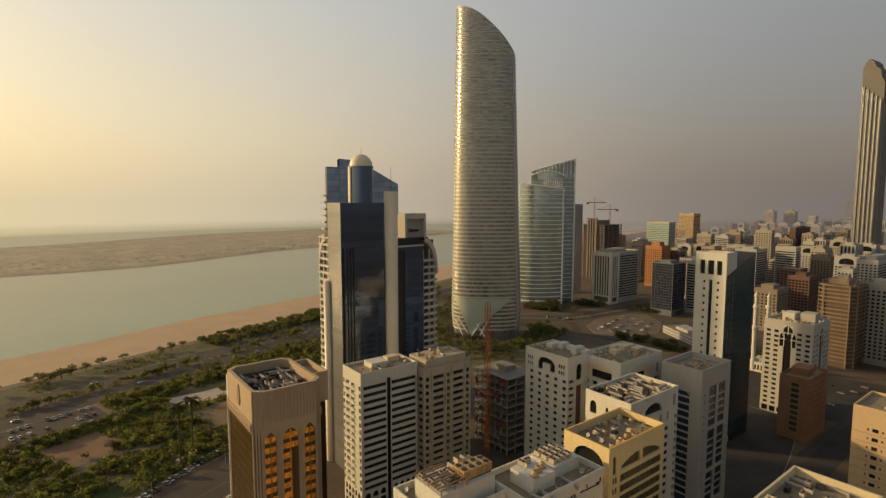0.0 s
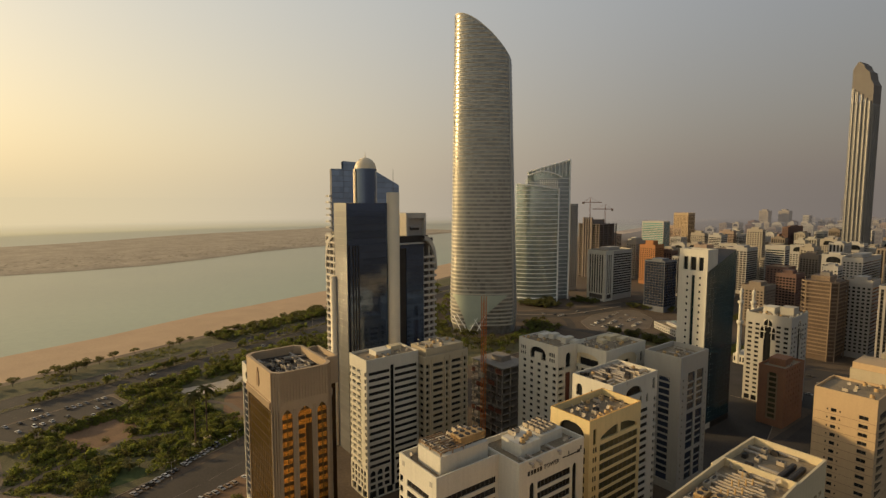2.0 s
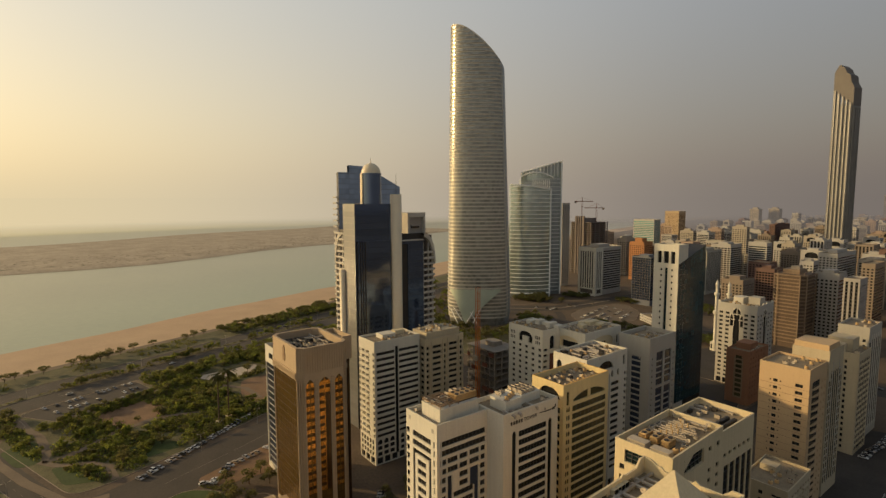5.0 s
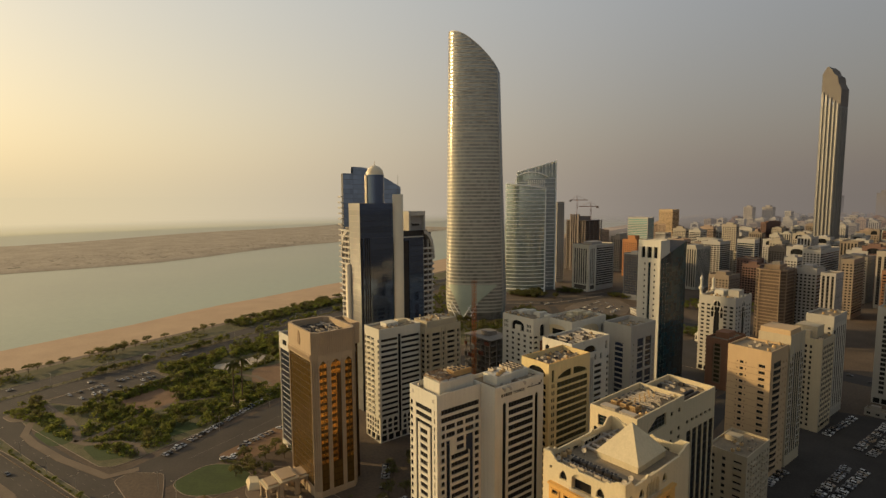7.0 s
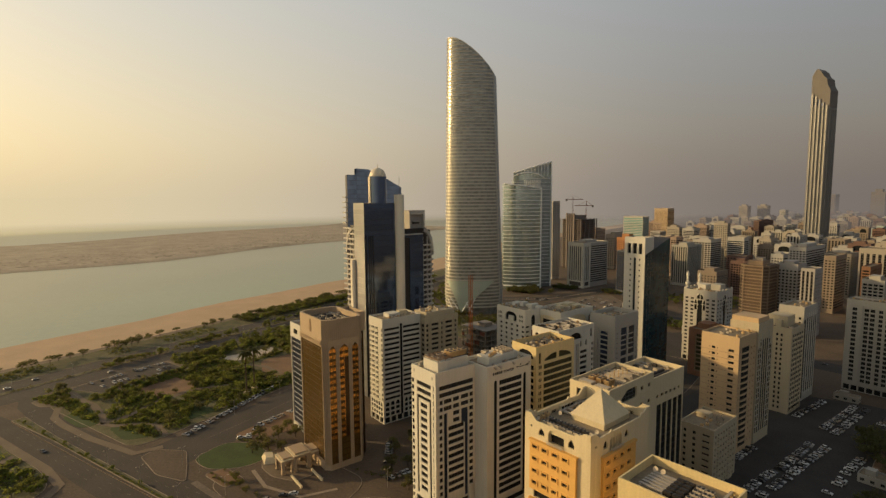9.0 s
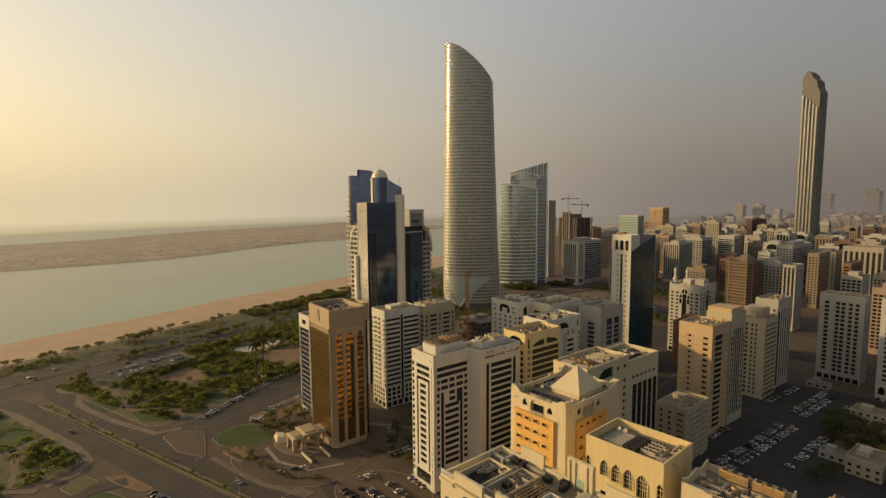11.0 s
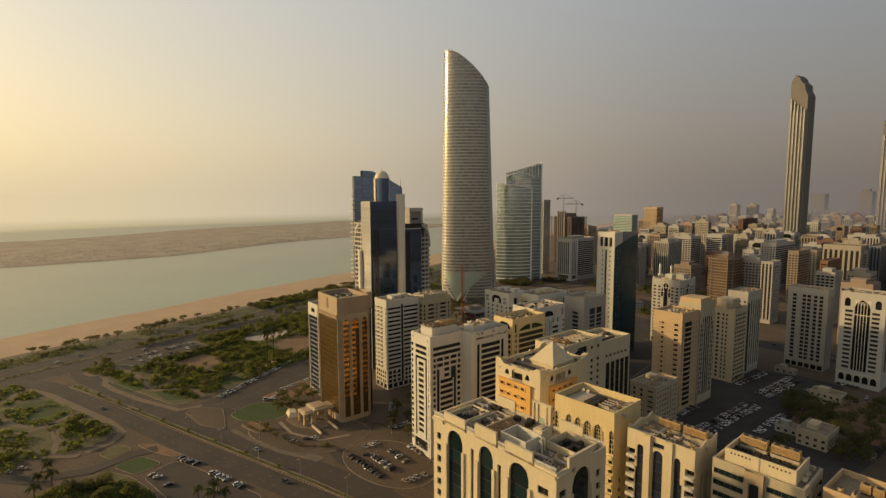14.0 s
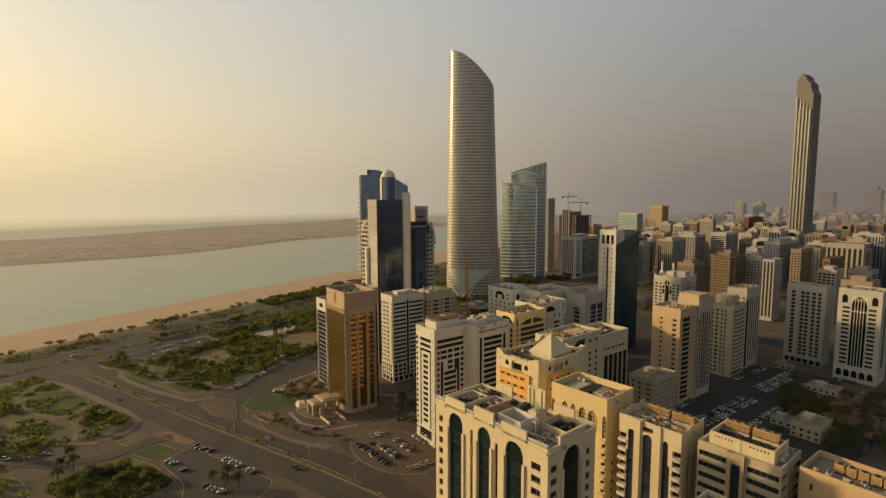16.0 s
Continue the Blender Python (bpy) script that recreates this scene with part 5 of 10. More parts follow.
    for i in range(7):                                          # low timber frames over the plant
        k = Mesh()
        x = -4.8 + 0.88 * i
        k.box(x, x + 0.2, -4.8, 3.0, h + 0.5, h + 0.75, M_TANBROWN)
        k.box(x, x + 0.2, -4.8, -4.5, h - 1.4, h + 0.5, M_TANBROWN)
        k.box(x, x + 0.2, 2.7, 3.0, h - 1.4, h + 0.5, M_TANBROWN)
        part("roof_beam", k, b.ob, "weathered brown roof beam", b.rel)
    for i in range(5):
        k = Mesh()
        x = -18.2 + i * 1.3
        k.prism([(x, -6.9), (x + 1.2, -6.9), (x + 1.2, -2.6), (x, -2.6)], h - 1.3, h - 0.3, M_DARK, [(x + 0.55, -6.7), (x + 0.65, -6.7), (x + 0.65, -2.8), (x + 0.55, -2.8)])
        part("canvas_shelter", k, b.ob, "dark tented roof shelter", b.rel)
    # the taller rear screen with pilasters and a green fan arch
    k = Mesh()
    f = Face((-1.3, 9.4, 0), (1, 0, 0), (0, -1, 0), 6.8)
    relief(k, f, h - 1.4, h + 5.4, [(u, u + 0.6, h - 1.4, h + 4.9, 0.3, M_CREAM) for u in (0.15, 1.6, 4.6, 6.05)] + [(0, 6.8, h + 4.9, h + 5.4, 0.3, M_CREAM), (2.2, 4.6, h - 1.4, h + 1.1, 0.1, M_GREENGREY0)], M_CREAM)
    arch_fill(k, f, 2.2, 4.6, h - 0.4, h + 1.1, 0.1, M_CREAM)
    k.box(-1.3, 5.5, 9.42, 9.95, h - 1.4, h + 5.4, M_CREAM)
    part("rear_screen", k, b.ob, "white screen wall with a green fan arch", b.rel)
    return b


def yellow_arch_block():
    b = Block("apartment_block", "warm yellow apartment block with pointed arched windows", (48.2, 35.0), 23.6, 17.6, 71.4, M_YELLOW, -16.3)
    h = b.h
    arcs = [(4.9, 7.5), (8.6, 11.2), (12.3, 15.1), (16.2, 19.2)]
    lows = (61.0, 60.4, 60.0, 59.0)
    ops = []
    for (u0, u1), z in zip(arcs, lows):
        m = (u0 + u1) / 2
        ops += [(u0 - 0.35, u0, z, 64.0, 0.25, M_YELLOW), (u1, u1 + 0.35, z, 64.0, 0.25, M_YELLOW), (u0, u1, z, 65.7, -0.6, M_GREENGLASS)]
        ops += [(u0, u1, q, q + 0.14, -0.4, M_CREAM) for q in (61.4, 62.6, 63.8)] + [(v, v + 0.14, z, 65.7, -0.4, M_CREAM) for v in (m - 0.7, m, m + 0.6)]
    for u0, u1 in ((0.1, 1.7), (21.9, 23.5)):
        ops += [(u0, u1, 57.0, 65.2, -0.6, M_GREENGLASS)] + [(u0, u1, q, q + 0.14, -0.4, M_CREAM) for q in (58.6, 60.2, 61.8, 63.4)] + [(u0 + 0.75, u0 + 0.89, 57.0, 65.2, -0.4, M_CREAM)]
    balconies = grid_ops([(21.3, 23.6)], [(z - 1.2, z) for z in (56.6 - 3.3 * i for i in range(15))], 0.9, M_YELLOW)
    win = grid_ops([(21.9, 23.4)], [(53.6 - 3.3 * i, 55.2 - 3.3 * i) for i in range(14)], -0.6, M_GLASS) + grid_ops([(5.1, 7.2), (8.8, 11.0), (12.6, 14.8), (16.6, 18.8)], [(54.5 - 3.3 * i, 56.3 - 3.3 * i) for i in range(14)], -0.5, M_GLASS)
    b.side(0, ops + balconies + win, [(u0, u1, 64.0, 65.7, 0.6, M_YELLOW, 0.5) for u0, u1 in arcs] + [(0.1, 1.7, 64.2, 65.2, 0.6, M_YELLOW, 0.5), (21.9, 23.5, 64.2, 65.2, 0.6, M_YELLOW, 0.5)])
    b.panes(0, win)
    b.side(1, grid_ops([(4.0, 5.6), (9.0, 10.6)], [(h - 25.5 - 3.3 * i, h - 23.9 - 3.3 * i) for i in range(12)], -0.4, M_GLASS))
    b.side(2, win)
    b.side(3, [])
    b.roof(2.4, 0.45)
    return b


def strip_block():
    b = Block("apartment_block", "cream apartment block with dark arched glazing strips and side balconies", (73.1, 27.9), 21.4, 15.3, 68.2, M_CREAM, NEAR_TH)
    h = b.h
    rows = [(h - 8.4 - i * 3.25, h - 6.4 - i * 3.25) for i in range(18)]
    ops = [(0.0, 2.8, a, z, -1.5, M_GLASS) for a, z in rows] + [(18.7, 21.4, a, z, -1.5, M_GLASS) for a, z in rows]
    for u0, u1 in ((3.4, 5.6), (15.3, 17.3), (8.6, 11.8)):
        ops.append((u0, u1, 4, h - 4.2, -0.5, M_BLUEGLASS))
    ops += [(2.9, 3.4, 4, h - 12, -0.5, M_BLUEGLASS), (17.3, 17.9, 4, h - 12, -0.5, M_BLUEGLASS), (8.2, 12.1, h - 3.6, h, -1.2, M_BLUEGLASS)]
    ops += [(5.8, 7.9, 4, h, 0.55, M_CREAM), (12.4, 14.9, 4, h, 0.55, M_CREAM)]
    ops += [(u0, u1, h - 8.0 - 3.25 * j, h - 7.75 - 3.25 * j, -0.42, M_DARK) for j in range(17) for u0, u1 in ((8.6, 11.8), (3.4, 5.6), (15.3, 17.3))]
    ops += [(u0, u1, a - 1.1, a, 0.5, M_WHITE) for a, z in rows for u0, u1 in ((-0.0, 3.0), (18.5, 21.4))]
    b.side(0, ops, [(8.6, 11.8, h - 5.8, h - 4.2, 0.5, M_CREAM), (3.4, 5.6, h - 5.3, h - 4.2, 0.5, M_CREAM), (15.3, 17.3, h - 5.3, h - 4.2, 0.5, M_CREAM)])
    b.panes(0, [o for o in ops[:36]], bars=2)
    b.side(2, ops[:36])
    ops = [(5.0, 6.6, 4, h - 8.5, -0.6, M_GLASS), (9.0, 10.6, 4, h - 8.5, -0.6, M_GLASS)]
    b.side(1, ops, [(5.0, 6.6, h - 9.3, h - 8.5, 0.6, M_CREAM), (9.0, 10.6, h - 9.3, h - 8.5, 0.6, M_CREAM)])
    b.side(3, ops)
    b.roof(2.0, 0.4)
    k = Mesh()                                                  # wavy parapet on the side walls
    for i in (1, 3):
        f = b.faces[i]
        for j in range(12):
            a, q = f.width * j / 12, f.width * (j + 1) / 12
            za, zq = h + 0.5 + 0.5 * math.cos(4 * math.pi * j / 12), h + 0.5 + 0.5 * math.cos(4 * math.pi * (j + 1) / 12)
            p = [f.p(a, 0, h), f.p(q, 0, h), f.p(q, 0, zq), f.p(a, 0, za)]
            r = [f.p(a, -0.4, h), f.p(q, -0.4, h), f.p(q, -0.4, zq), f.p(a, -0.4, za)]
            k.face(p, M_CREAM)
            k.face(r[::-1], M_CREAM)
            k.face((p[3], p[2], r[2], r[3]), M_CREAM)
    tagged(part("parapet_crest", k, b.ob, m=b.rel), kind="stuff")
    return b


def band_block():
    b = Block("apartment_block", "cream apartment block with dark window bands and central glazed bay", (99.15, 21.8), 22.6, 16.0, 67.5, M_BEIGE, NEAR_TH)
    h = b.h
    rows = [(h - 4.4 - i * 3.4, h - 2.6 - i * 3.4) for i in range(19)]
    win = grid_ops([(0.0, 8.3), (13.9, 22.6)], rows, -0.5, M_GREENGLASS)
    ops = win + [(8.7, 13.4, 3, h + 0.0, 0.9, M_STONE), (9.8, 12.4, 3, h - 3.2, -0.1, M_GREENGLASS)]
    ops += [(u0, u1, z, z + 0.2, 0.2, M_BEIGE) for a, z in rows for u0, u1 in ((0.0, 8.3), (13.9, 22.6))]
    b.side(0, ops, [(9.8, 12.4, h - 4.6, h - 3.2, 0.1, M_STONE, 0.4)])
    b.panes(0, win, M_GREENGLASS)
    b.side(2, win)
    ops = grid_ops([(0.0, 5.6), (10.6, 16.0)], rows, -0.5, M_GREENGLASS) + [(6.6, 9.4, 3, h - 4, -0.6, M_GREENGLASS)]
    b.side(1, ops, [(6.6, 9.4, h - 5.2, h - 4, 0.6, M_CREAM)])
    b.side(3, ops)
    b.roof(1.0, 0.6)
    k = Mesh()                                                  # raised roof screen with a row of small holes
    k.box(-8.9, 8.7, -5.9, -5.5, h - 1.0, h + 3.2, M_CREAM)
    k.box(8.3, 8.7, -5.5, 5.5, h - 1.0, h + 3.2, M_CREAM)
    k.box(-8.9, -8.5, -5.5, 5.5, h - 1.0, h + 3.2, M_CREAM)
    k.box(-8.5, 8.3, 5.1, 5.5, h - 1.0, h + 2.6, M_CREAM)
    k.box(-0.3, 0.1, -6.0, -5.5, h - 1.0, h + 3.3, M_BEIGE)
    for x0 in (-7.4, 2.2):
        for i in range(6):
            k.box(x0 + i * 0.95, x0 + i * 0.95 + 0.45, -5.93, -5.8, h + 1.9, h + 2.4, M_DARK)
    part("roof_screen", k, b.ob, "pale roof screen with small square holes", b.rel)
    k = Mesh()
    k.box(-8.5, 8.3, -5.5, 5.1, h - 1.0, h + 0.6, M_DARK)
    part("plant_deck", k, b.ob, "dark plant deck within the roof screen", b.rel)
    return b


def corner_yellow():
    b = Block("apartment_block", "warm sand apartment block with a fan window below its parapet", (122.0, 19.5), 20.0, 15.0, 67.5, M_SANDWALL)
    h = b.h
    rows = [(h - 10.4 - i * 3.3, h - 8.6 - i * 3.3) for i in range(16)]
    ops = [(8.5, 16.5, h - 9.5, h - 4.5, -0.5, M_CREAM), (2.6, 3.3, h - 5.8, h - 3.8, -0.4, M_DARK)] + grid_ops([(2.5, 5.0), (9.0, 12.0), (13.5, 16.5)], rows[1:], -0.5, M_GLASS)
    b.side(0, ops, [(8.5, 16.5, h - 8.5, h - 4.5, 0.5, M_SANDWALL)])
    for i in (1, 2, 3):
        b.side(i, grid_ops([(2.5, 5.0), (8.0, 11.0)], rows, -0.5, M_GLASS))
    b.roof(1.6, 0.4)
    return b


def front_block():
    b = Block("apartment_block", "cream apartment block with square windows and a low parapet", (96.7, -17.8), 20.0, 15.0, 66.0, M_CREAM)
    h = b.h
    rows = [(h - 6.4 - i * 3.3, h - 4.6 - i * 3.3) for i in range(17)]
    for i in range(4):
        W = b.faces[i].width
        b.side(i, grid_ops(spans(1.6, (W - 1.6) / 4, 4, 2.2), rows, -0.4, M_GLASS))
    b.roof(1.3, 0.4)
    return b


def north_pair():
    b = Block("apartment_block", "plain grey apartment block with regular dark windows", (130.0, 373.0), 28.0, 16.0, 66.5, M_GREY)
    h = b.h
    rows = [(h - 8.0 - i * 3.2, h - 5.8 - i * 3.2) for i in range(17)]
    win = grid_ops([(3.5, 6.3), (10.5, 13.0), (13.8, 16.4), (18.5, 20.8), (22.4, 24.8)], rows, -0.5, M_GLASS)
    b.side(0, win + [(0, 28, h - 4.6, h - 4.2, 0.3, M_GREY), (8.6, 9.6, 3, h - 4, 0.5, M_GREY), (17.0, 17.8, 3, h - 4, 0.5, M_GREY)] + shops(b, 0))
    b.panes(0, win, bars=2)
    b.side(2, win)
    b.side(1, grid_ops([(4, 6), (10, 12)], rows, -0.5, M_GLASS))
    b.side(3, grid_ops([(4, 6), (10, 12)], rows, -0.5, M_GLASS))
    b.roof(1.6, 0.4)
    c = Block("apartment_block", "white apartment block with interlaced tracery over tall dark glazing", (160.7, 341.0), 26.5, 22.0, 70.5, M_ASHEN)
    h = c.h
    rows = [(h - 15.4 - i * 3.25, h - 13.6 - i * 3.25) for i in range(14)]
    win = grid_ops([(3.0, 7.6), (18.9, 23.5)], rows, -0.7, M_GLASS)
    ops = win + [(2.4, 6.0, h - 11.0, h - 4.6, -0.8, M_GLASS), (20.5, 24.1, h - 11.0, h - 4.6, -0.8, M_GLASS), (8.6, 17.9, 12, h - 5.5, -0.8, M_GLASS)]
    ops += [(u, u + 0.35, 12, h - 7.5, -0.2, M_WHITE) for u in (10.3, 12.1, 13.9, 15.7)]
    ops += [(8.6, 17.9, h - 17.0, h - 16.4, -0.2, M_WHITE)]
    ops += grid_ops(spans(1.5, 4.8, 5, 3.8), [(3.0, 8.6)], -1.2, M_GLASS) + [(0, 26.5, 9.4, 10.0, 0.5, M_WHITE)]
    c.side(0, ops, [(2.4, 6.0, h - 6.4, h - 4.6, 0.8, M_WHITE), (20.5, 24.1, h - 6.4, h - 4.6, 0.8, M_WHITE), (8.6, 17.9, h - 11.0, h - 5.5, 0.8, M_WHITE, 0.4)] + [(u, u + 3.8, 6.4, 8.6, 1.2, M_WHITE) for u in (1.5 + 4.8 * i for i in range(5))])
    c.panes(0, win)
    c.side(2, ops)
    ops = grid_ops([(2.0, 5.0), (17.0, 20.0)], rows, -0.6, M_GLASS) + [(7.5, 14.5, 12, h - 10, -0.7, M_GLASS)]
    c.side(1, ops, [(7.5, 14.5, h - 13, h - 10, 0.7, M_WHITE)])
    c.side(3, ops)
    k = Mesh()                                                  # interlaced arcs
    f = c.faces[0]
    for cx in (10.5, 12.3, 14.1, 15.9):
        for i in range(10):
            a, q = math.pi * i / 10, math.pi * (i + 1) / 10
            for r in (1.8,):
                p0, p1 = (cx - r * math.cos(a), h - 11.0 + 4.2 * math.sin(a)), (cx - r * math.cos(q), h - 11.0 + 4.2 * math.sin(q))
                k.tube(f.p(p0[0], -0.15, p0[1]), f.p(p1[0], -0.15, p1[1]), 0.16, 0.16, M_WHITE, 5)
    part("tracery", k, c.ob, "white interlaced window tracery", c.rel)
    c.roof(1.2)
    return b, c


def brown_box():
    b = Block("office_block", "low brown brick office block with one glazed strip", (17.6, 354.0), 15.0, 30.0, 37.5, M_BRICK)
    h = b.h
    b.side(0, [(5.0, 11.0, 4, h - 5, -0.5, M_TANBROWN)] + [(6.0, 10.0, 5 + 3.3 * i, 7.2 + 3.3 * i, -0.7, M_OLIVEGLASS) for i in range(9)])
    b.side(2, [])
    ops = grid_ops(spans(2, 4, 6, 1.2), floors(4, 3.3, 10), -0.4, M_GLASS)
    b.side(1, ops)
    b.side(3, ops)
    b.roof(1.4)
    box_part(b, "roof_room", -5, 4, -6, 6, h - 1.4, h + 3, M_BRICK)
    return b


def slim_block():
    b = Block("apartment_block", "slim white apartment block with dark glazed side", (-178.0, 124.5), 16, 15, 66, M_WHITE)
    h = b.h
    ops = [(0.6, 15.4, 3, h - 9, -0.6, M_BLUEGLASS), (5.0, 11.0, h - 6.5, h - 3.5, -0.4, M_GLASS)] + [(0.6, 15.4, z, z + 0.4, -0.4, M_GREY) for z in (6 + 3.2 * i for i in range(16))]
    for i in range(4):
        b.side(i, [(min(o[0], b.faces[i].width - 1), min(o[1], b.faces[i].width - 0.6), *o[2:]) for o in ops])
    b.roof(1.2)
    return b


def building_site():
    """Concrete frame under construction with an orange hoist mast."""
    t = thing("construction_site", "unfinished concrete frame building with bare floor slabs", "building", pose(-128, 262, 0, 0, 0, TH))
    for i in range(11):
        k = Mesh()
        k.box(-14, 14, -11, 11, 3.9 * i + 3.6, 3.9 * i + 3.95, M_CONCRETE)
        part("floor_slab", k, t)
    for x in (-13, -8, -3, 3, 8, 12.4):
        for y in (-10.4, -4, 3, 9.8):
            k = Mesh()
            k.box(x, x + 0.6, y, y + 0.6, 0, 42.6, M_CONCRETE)
            part("column", k, t)
    k = Mesh()
    k.box(-4, 4, -3, 5, 0, 46, M_CONCRETE)
    part("core", k, t, "bare concrete lift core")
    k = Mesh()
    for i, (x, y, w) in enumerate(((-9, -11.2, 6), (2, -11.2, 5), (-13, -11.2, 3), (8, -11.2, 5))):
        for j in range(4):
            z = 3.9 * ((i * 3 + j * 2) % 10) + 4.0
            k.box(x, x + w, y, y + 0.1, z, z + 2.6, M_REDBROWN if (i + j) % 2 else M_SHADE)
    tagged(part("safety_sheet", k, t, "brown safety sheeting"), kind="stuff")
    m = thing("tower_crane", "orange lattice hoist mast beside a concrete frame", "crane", pose(-131.5, 247.5, 0, 0, 0, TH))
    lattice(m, "mast", 2.0, 84.0, 2.4, M_HOIST)
    k = Mesh()
    k.box(-1.5, 1.5, -2.4, -1.1, 36, 39, M_ACBOX)
    part("cabin", k, m, "pale hoist cabin")
    return t


def lattice(parent, name, size, height, step, mat, m=None):
    k = Mesh()
    s = size / 2
    for x in (-s, s):
        for y in (-s, s):
            k.box(x - 0.12, x + 0.12, y - 0.12, y + 0.12, 0, height, mat)
    z = 0.0
    flip = 1
    while z + step <= height:
        for a, b in (((-s, -s), (s, -s)), ((s, -s), (s, s)), ((s, s), (-s, s)), ((-s, s), (-s, -s))):
            k.tube((*a, z), (*b, z), 0.08, 0.08, mat, 4)
            p, q = (a, b) if flip > 0 else (b, a)
            k.tube((*p, z), (*q, z + step), 0.08, 0.08, mat, 4)
        flip = -flip
        z += step
    return part(name, k, parent, m=m)


GOLD = gold_tower()
STRIPED = striped_block()
GRIDDED = grid_block()
NOTCHED = sign_neighbour()
SIGNED = sign_tower()
YELLOWISH = yellow_block()
ARCHED = arch_white()
ARCADE, ARCADE_B = arcade_pair()
COLUMNS = blue_column_block()
WEDGE = wedge_tower()
MOORISH = moorish_block()
EAST = east_towers()
PLANT_A, PLANT_B = plant_pair()
PYRAMID = pyramid_block()
PALACE = arched_palace()
AMBER = yellow_arch_block()
STRIP = strip_block()
BAND = band_block()
CORNER = corner_yellow()
FRONT = front_block()
NORTH = north_pair()
BRICK = brown_box()
SLIM = slim_block()
SITE = building_site()

# ---- the tall towers ----
M_TOWERGLASS = glazing("silver_green_glass", (0.29, 0.285, 0.25), 0.28, 0.55, 0.42, warp=0.03)
M_FACETGLASS = glazing("grey_blue_glass", (0.34, 0.36, 0.37), 0.3, 0.5, 0.12)
M_FIN = material("pale_sunshade", (0.62, 0.58, 0.49), 0.6, 0.10, 0.6, 12, 0.0, 0.0, 0.2)
M_SHELL = material("pale_green_shell", (0.50, 0.55, 0.44), 0.35, 0.12, 1.0, 12, 0.0, 0.0, 0.2)
M_SAILGLASS = glazing("sea_green_glass", (0.46, 0.53, 0.48), 0.14, 0.7, 0.28, warp=0.04)
M_WHITEFRAME = material("white_metal_frame", (0.88, 0.88, 0.83), 0.45, 0.06, 0.6, 10)
M_DEEPBLUE = glazing("deep_blue_glass", (0.110, 0.150, 0.235), 0.07, 0.75, 0.25, warp=0.04)
M_SKYBLUE = glazing("sky_blue_glass", (0.30, 0.39, 0.54), 0.16, 0.6, 0.20)
M_DOME = material("cream_dome", (0.72, 0.62, 0.44), 0.5, 0.06, 0.6, 6)
M_SLATE = glazing("slate_glass", (0.36, 0.40, 0.40), 0.20, 0.5, 0.3)

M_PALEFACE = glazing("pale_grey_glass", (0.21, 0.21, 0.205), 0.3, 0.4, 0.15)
M_BALC = material("shaded_grey_render", (0.34, 0.32, 0.29), 0.85, 0.12, 0.6, 10, 0.5)
M_BURJ = glazing("grey_tower_glass", (0.13, 0.13, 0.13), 0.35, 0.5, 0.2)
M_BALCONY = material("pale_balcony_render", (0.47, 0.44, 0.38), 0.85, 0.12, 0.6, 10, 0.5)
M_BURJFIN = material("silver_fin", (0.20, 0.195, 0.185), 0.45, 0.10, 0.6, 20, 0.0, 0.0, 0.35)
M_CROWN = material("dull_grey_cladding", (0.17, 0.155, 0.14), 0.9, 0.12, 0.6, 18)
M_FRAMEGREY = material("dusty_pink_concrete", (0.18, 0.152, 0.135), 0.9, 0.2, 0.6, 9, 0.5)
# Peach, sand, pale and tan walls: distance haze is put in as greyer colours.
M_PINK = material("haze_greyed_peach_render", (0.30, 0.225, 0.175), 0.85, 0.12, 0.6, 12, 0.6)
M_RED = material("brick_red_render", (0.15, 0.09, 0.07), 0.85, 0.12, 0.6, 12, 0.6)
M_SAND2 = material("haze_greyed_sand_render", (0.325, 0.29, 0.235), 0.88, 0.12, 0.6, 12, 0.6)
M_PALE = material("haze_greyed_pale_render", (0.37, 0.355, 0.325), 0.88, 0.10, 0.6, 12, 0.6)
M_UMBER = material("umber_cladding", (0.235, 0.172, 0.115), 0.85, 0.25, 0.6, 9, 0.6)
M_UMBERDARK = material("umber_render", (0.12, 0.084, 0.058), 0.85, 0.25, 0.6, 9, 0.6)
M_FARTAN = material("haze_greyed_tan_render", (0.23, 0.185, 0.14), 0.88, 0.12, 0.6, 12, 0.6)
M_TEALGLASS = glazing("teal_glass", (0.06, 0.26, 0.25), 0.2, 0.2)
M_SLATEWALL = material("slate_cladding", (0.12, 0.132, 0.155), 0.5, 0.15, 0.6, 10, 0.2)
M_GREENGREY = material("green_grey_render", (0.28, 0.33, 0.30), 0.8, 0.12, 0.6, 10, 0.4)
M_ISLE = material("hazy_island_sand", (0.36, 0.30, 0.215), 0.95, 0.30, 8.0, 60, 0.0, 0.0)
M_SCRUB = material("grey_green_scrub", (0.25, 0.215, 0.145), 0.95, 0.25, 3.0, 40, 0.0, 0.0)

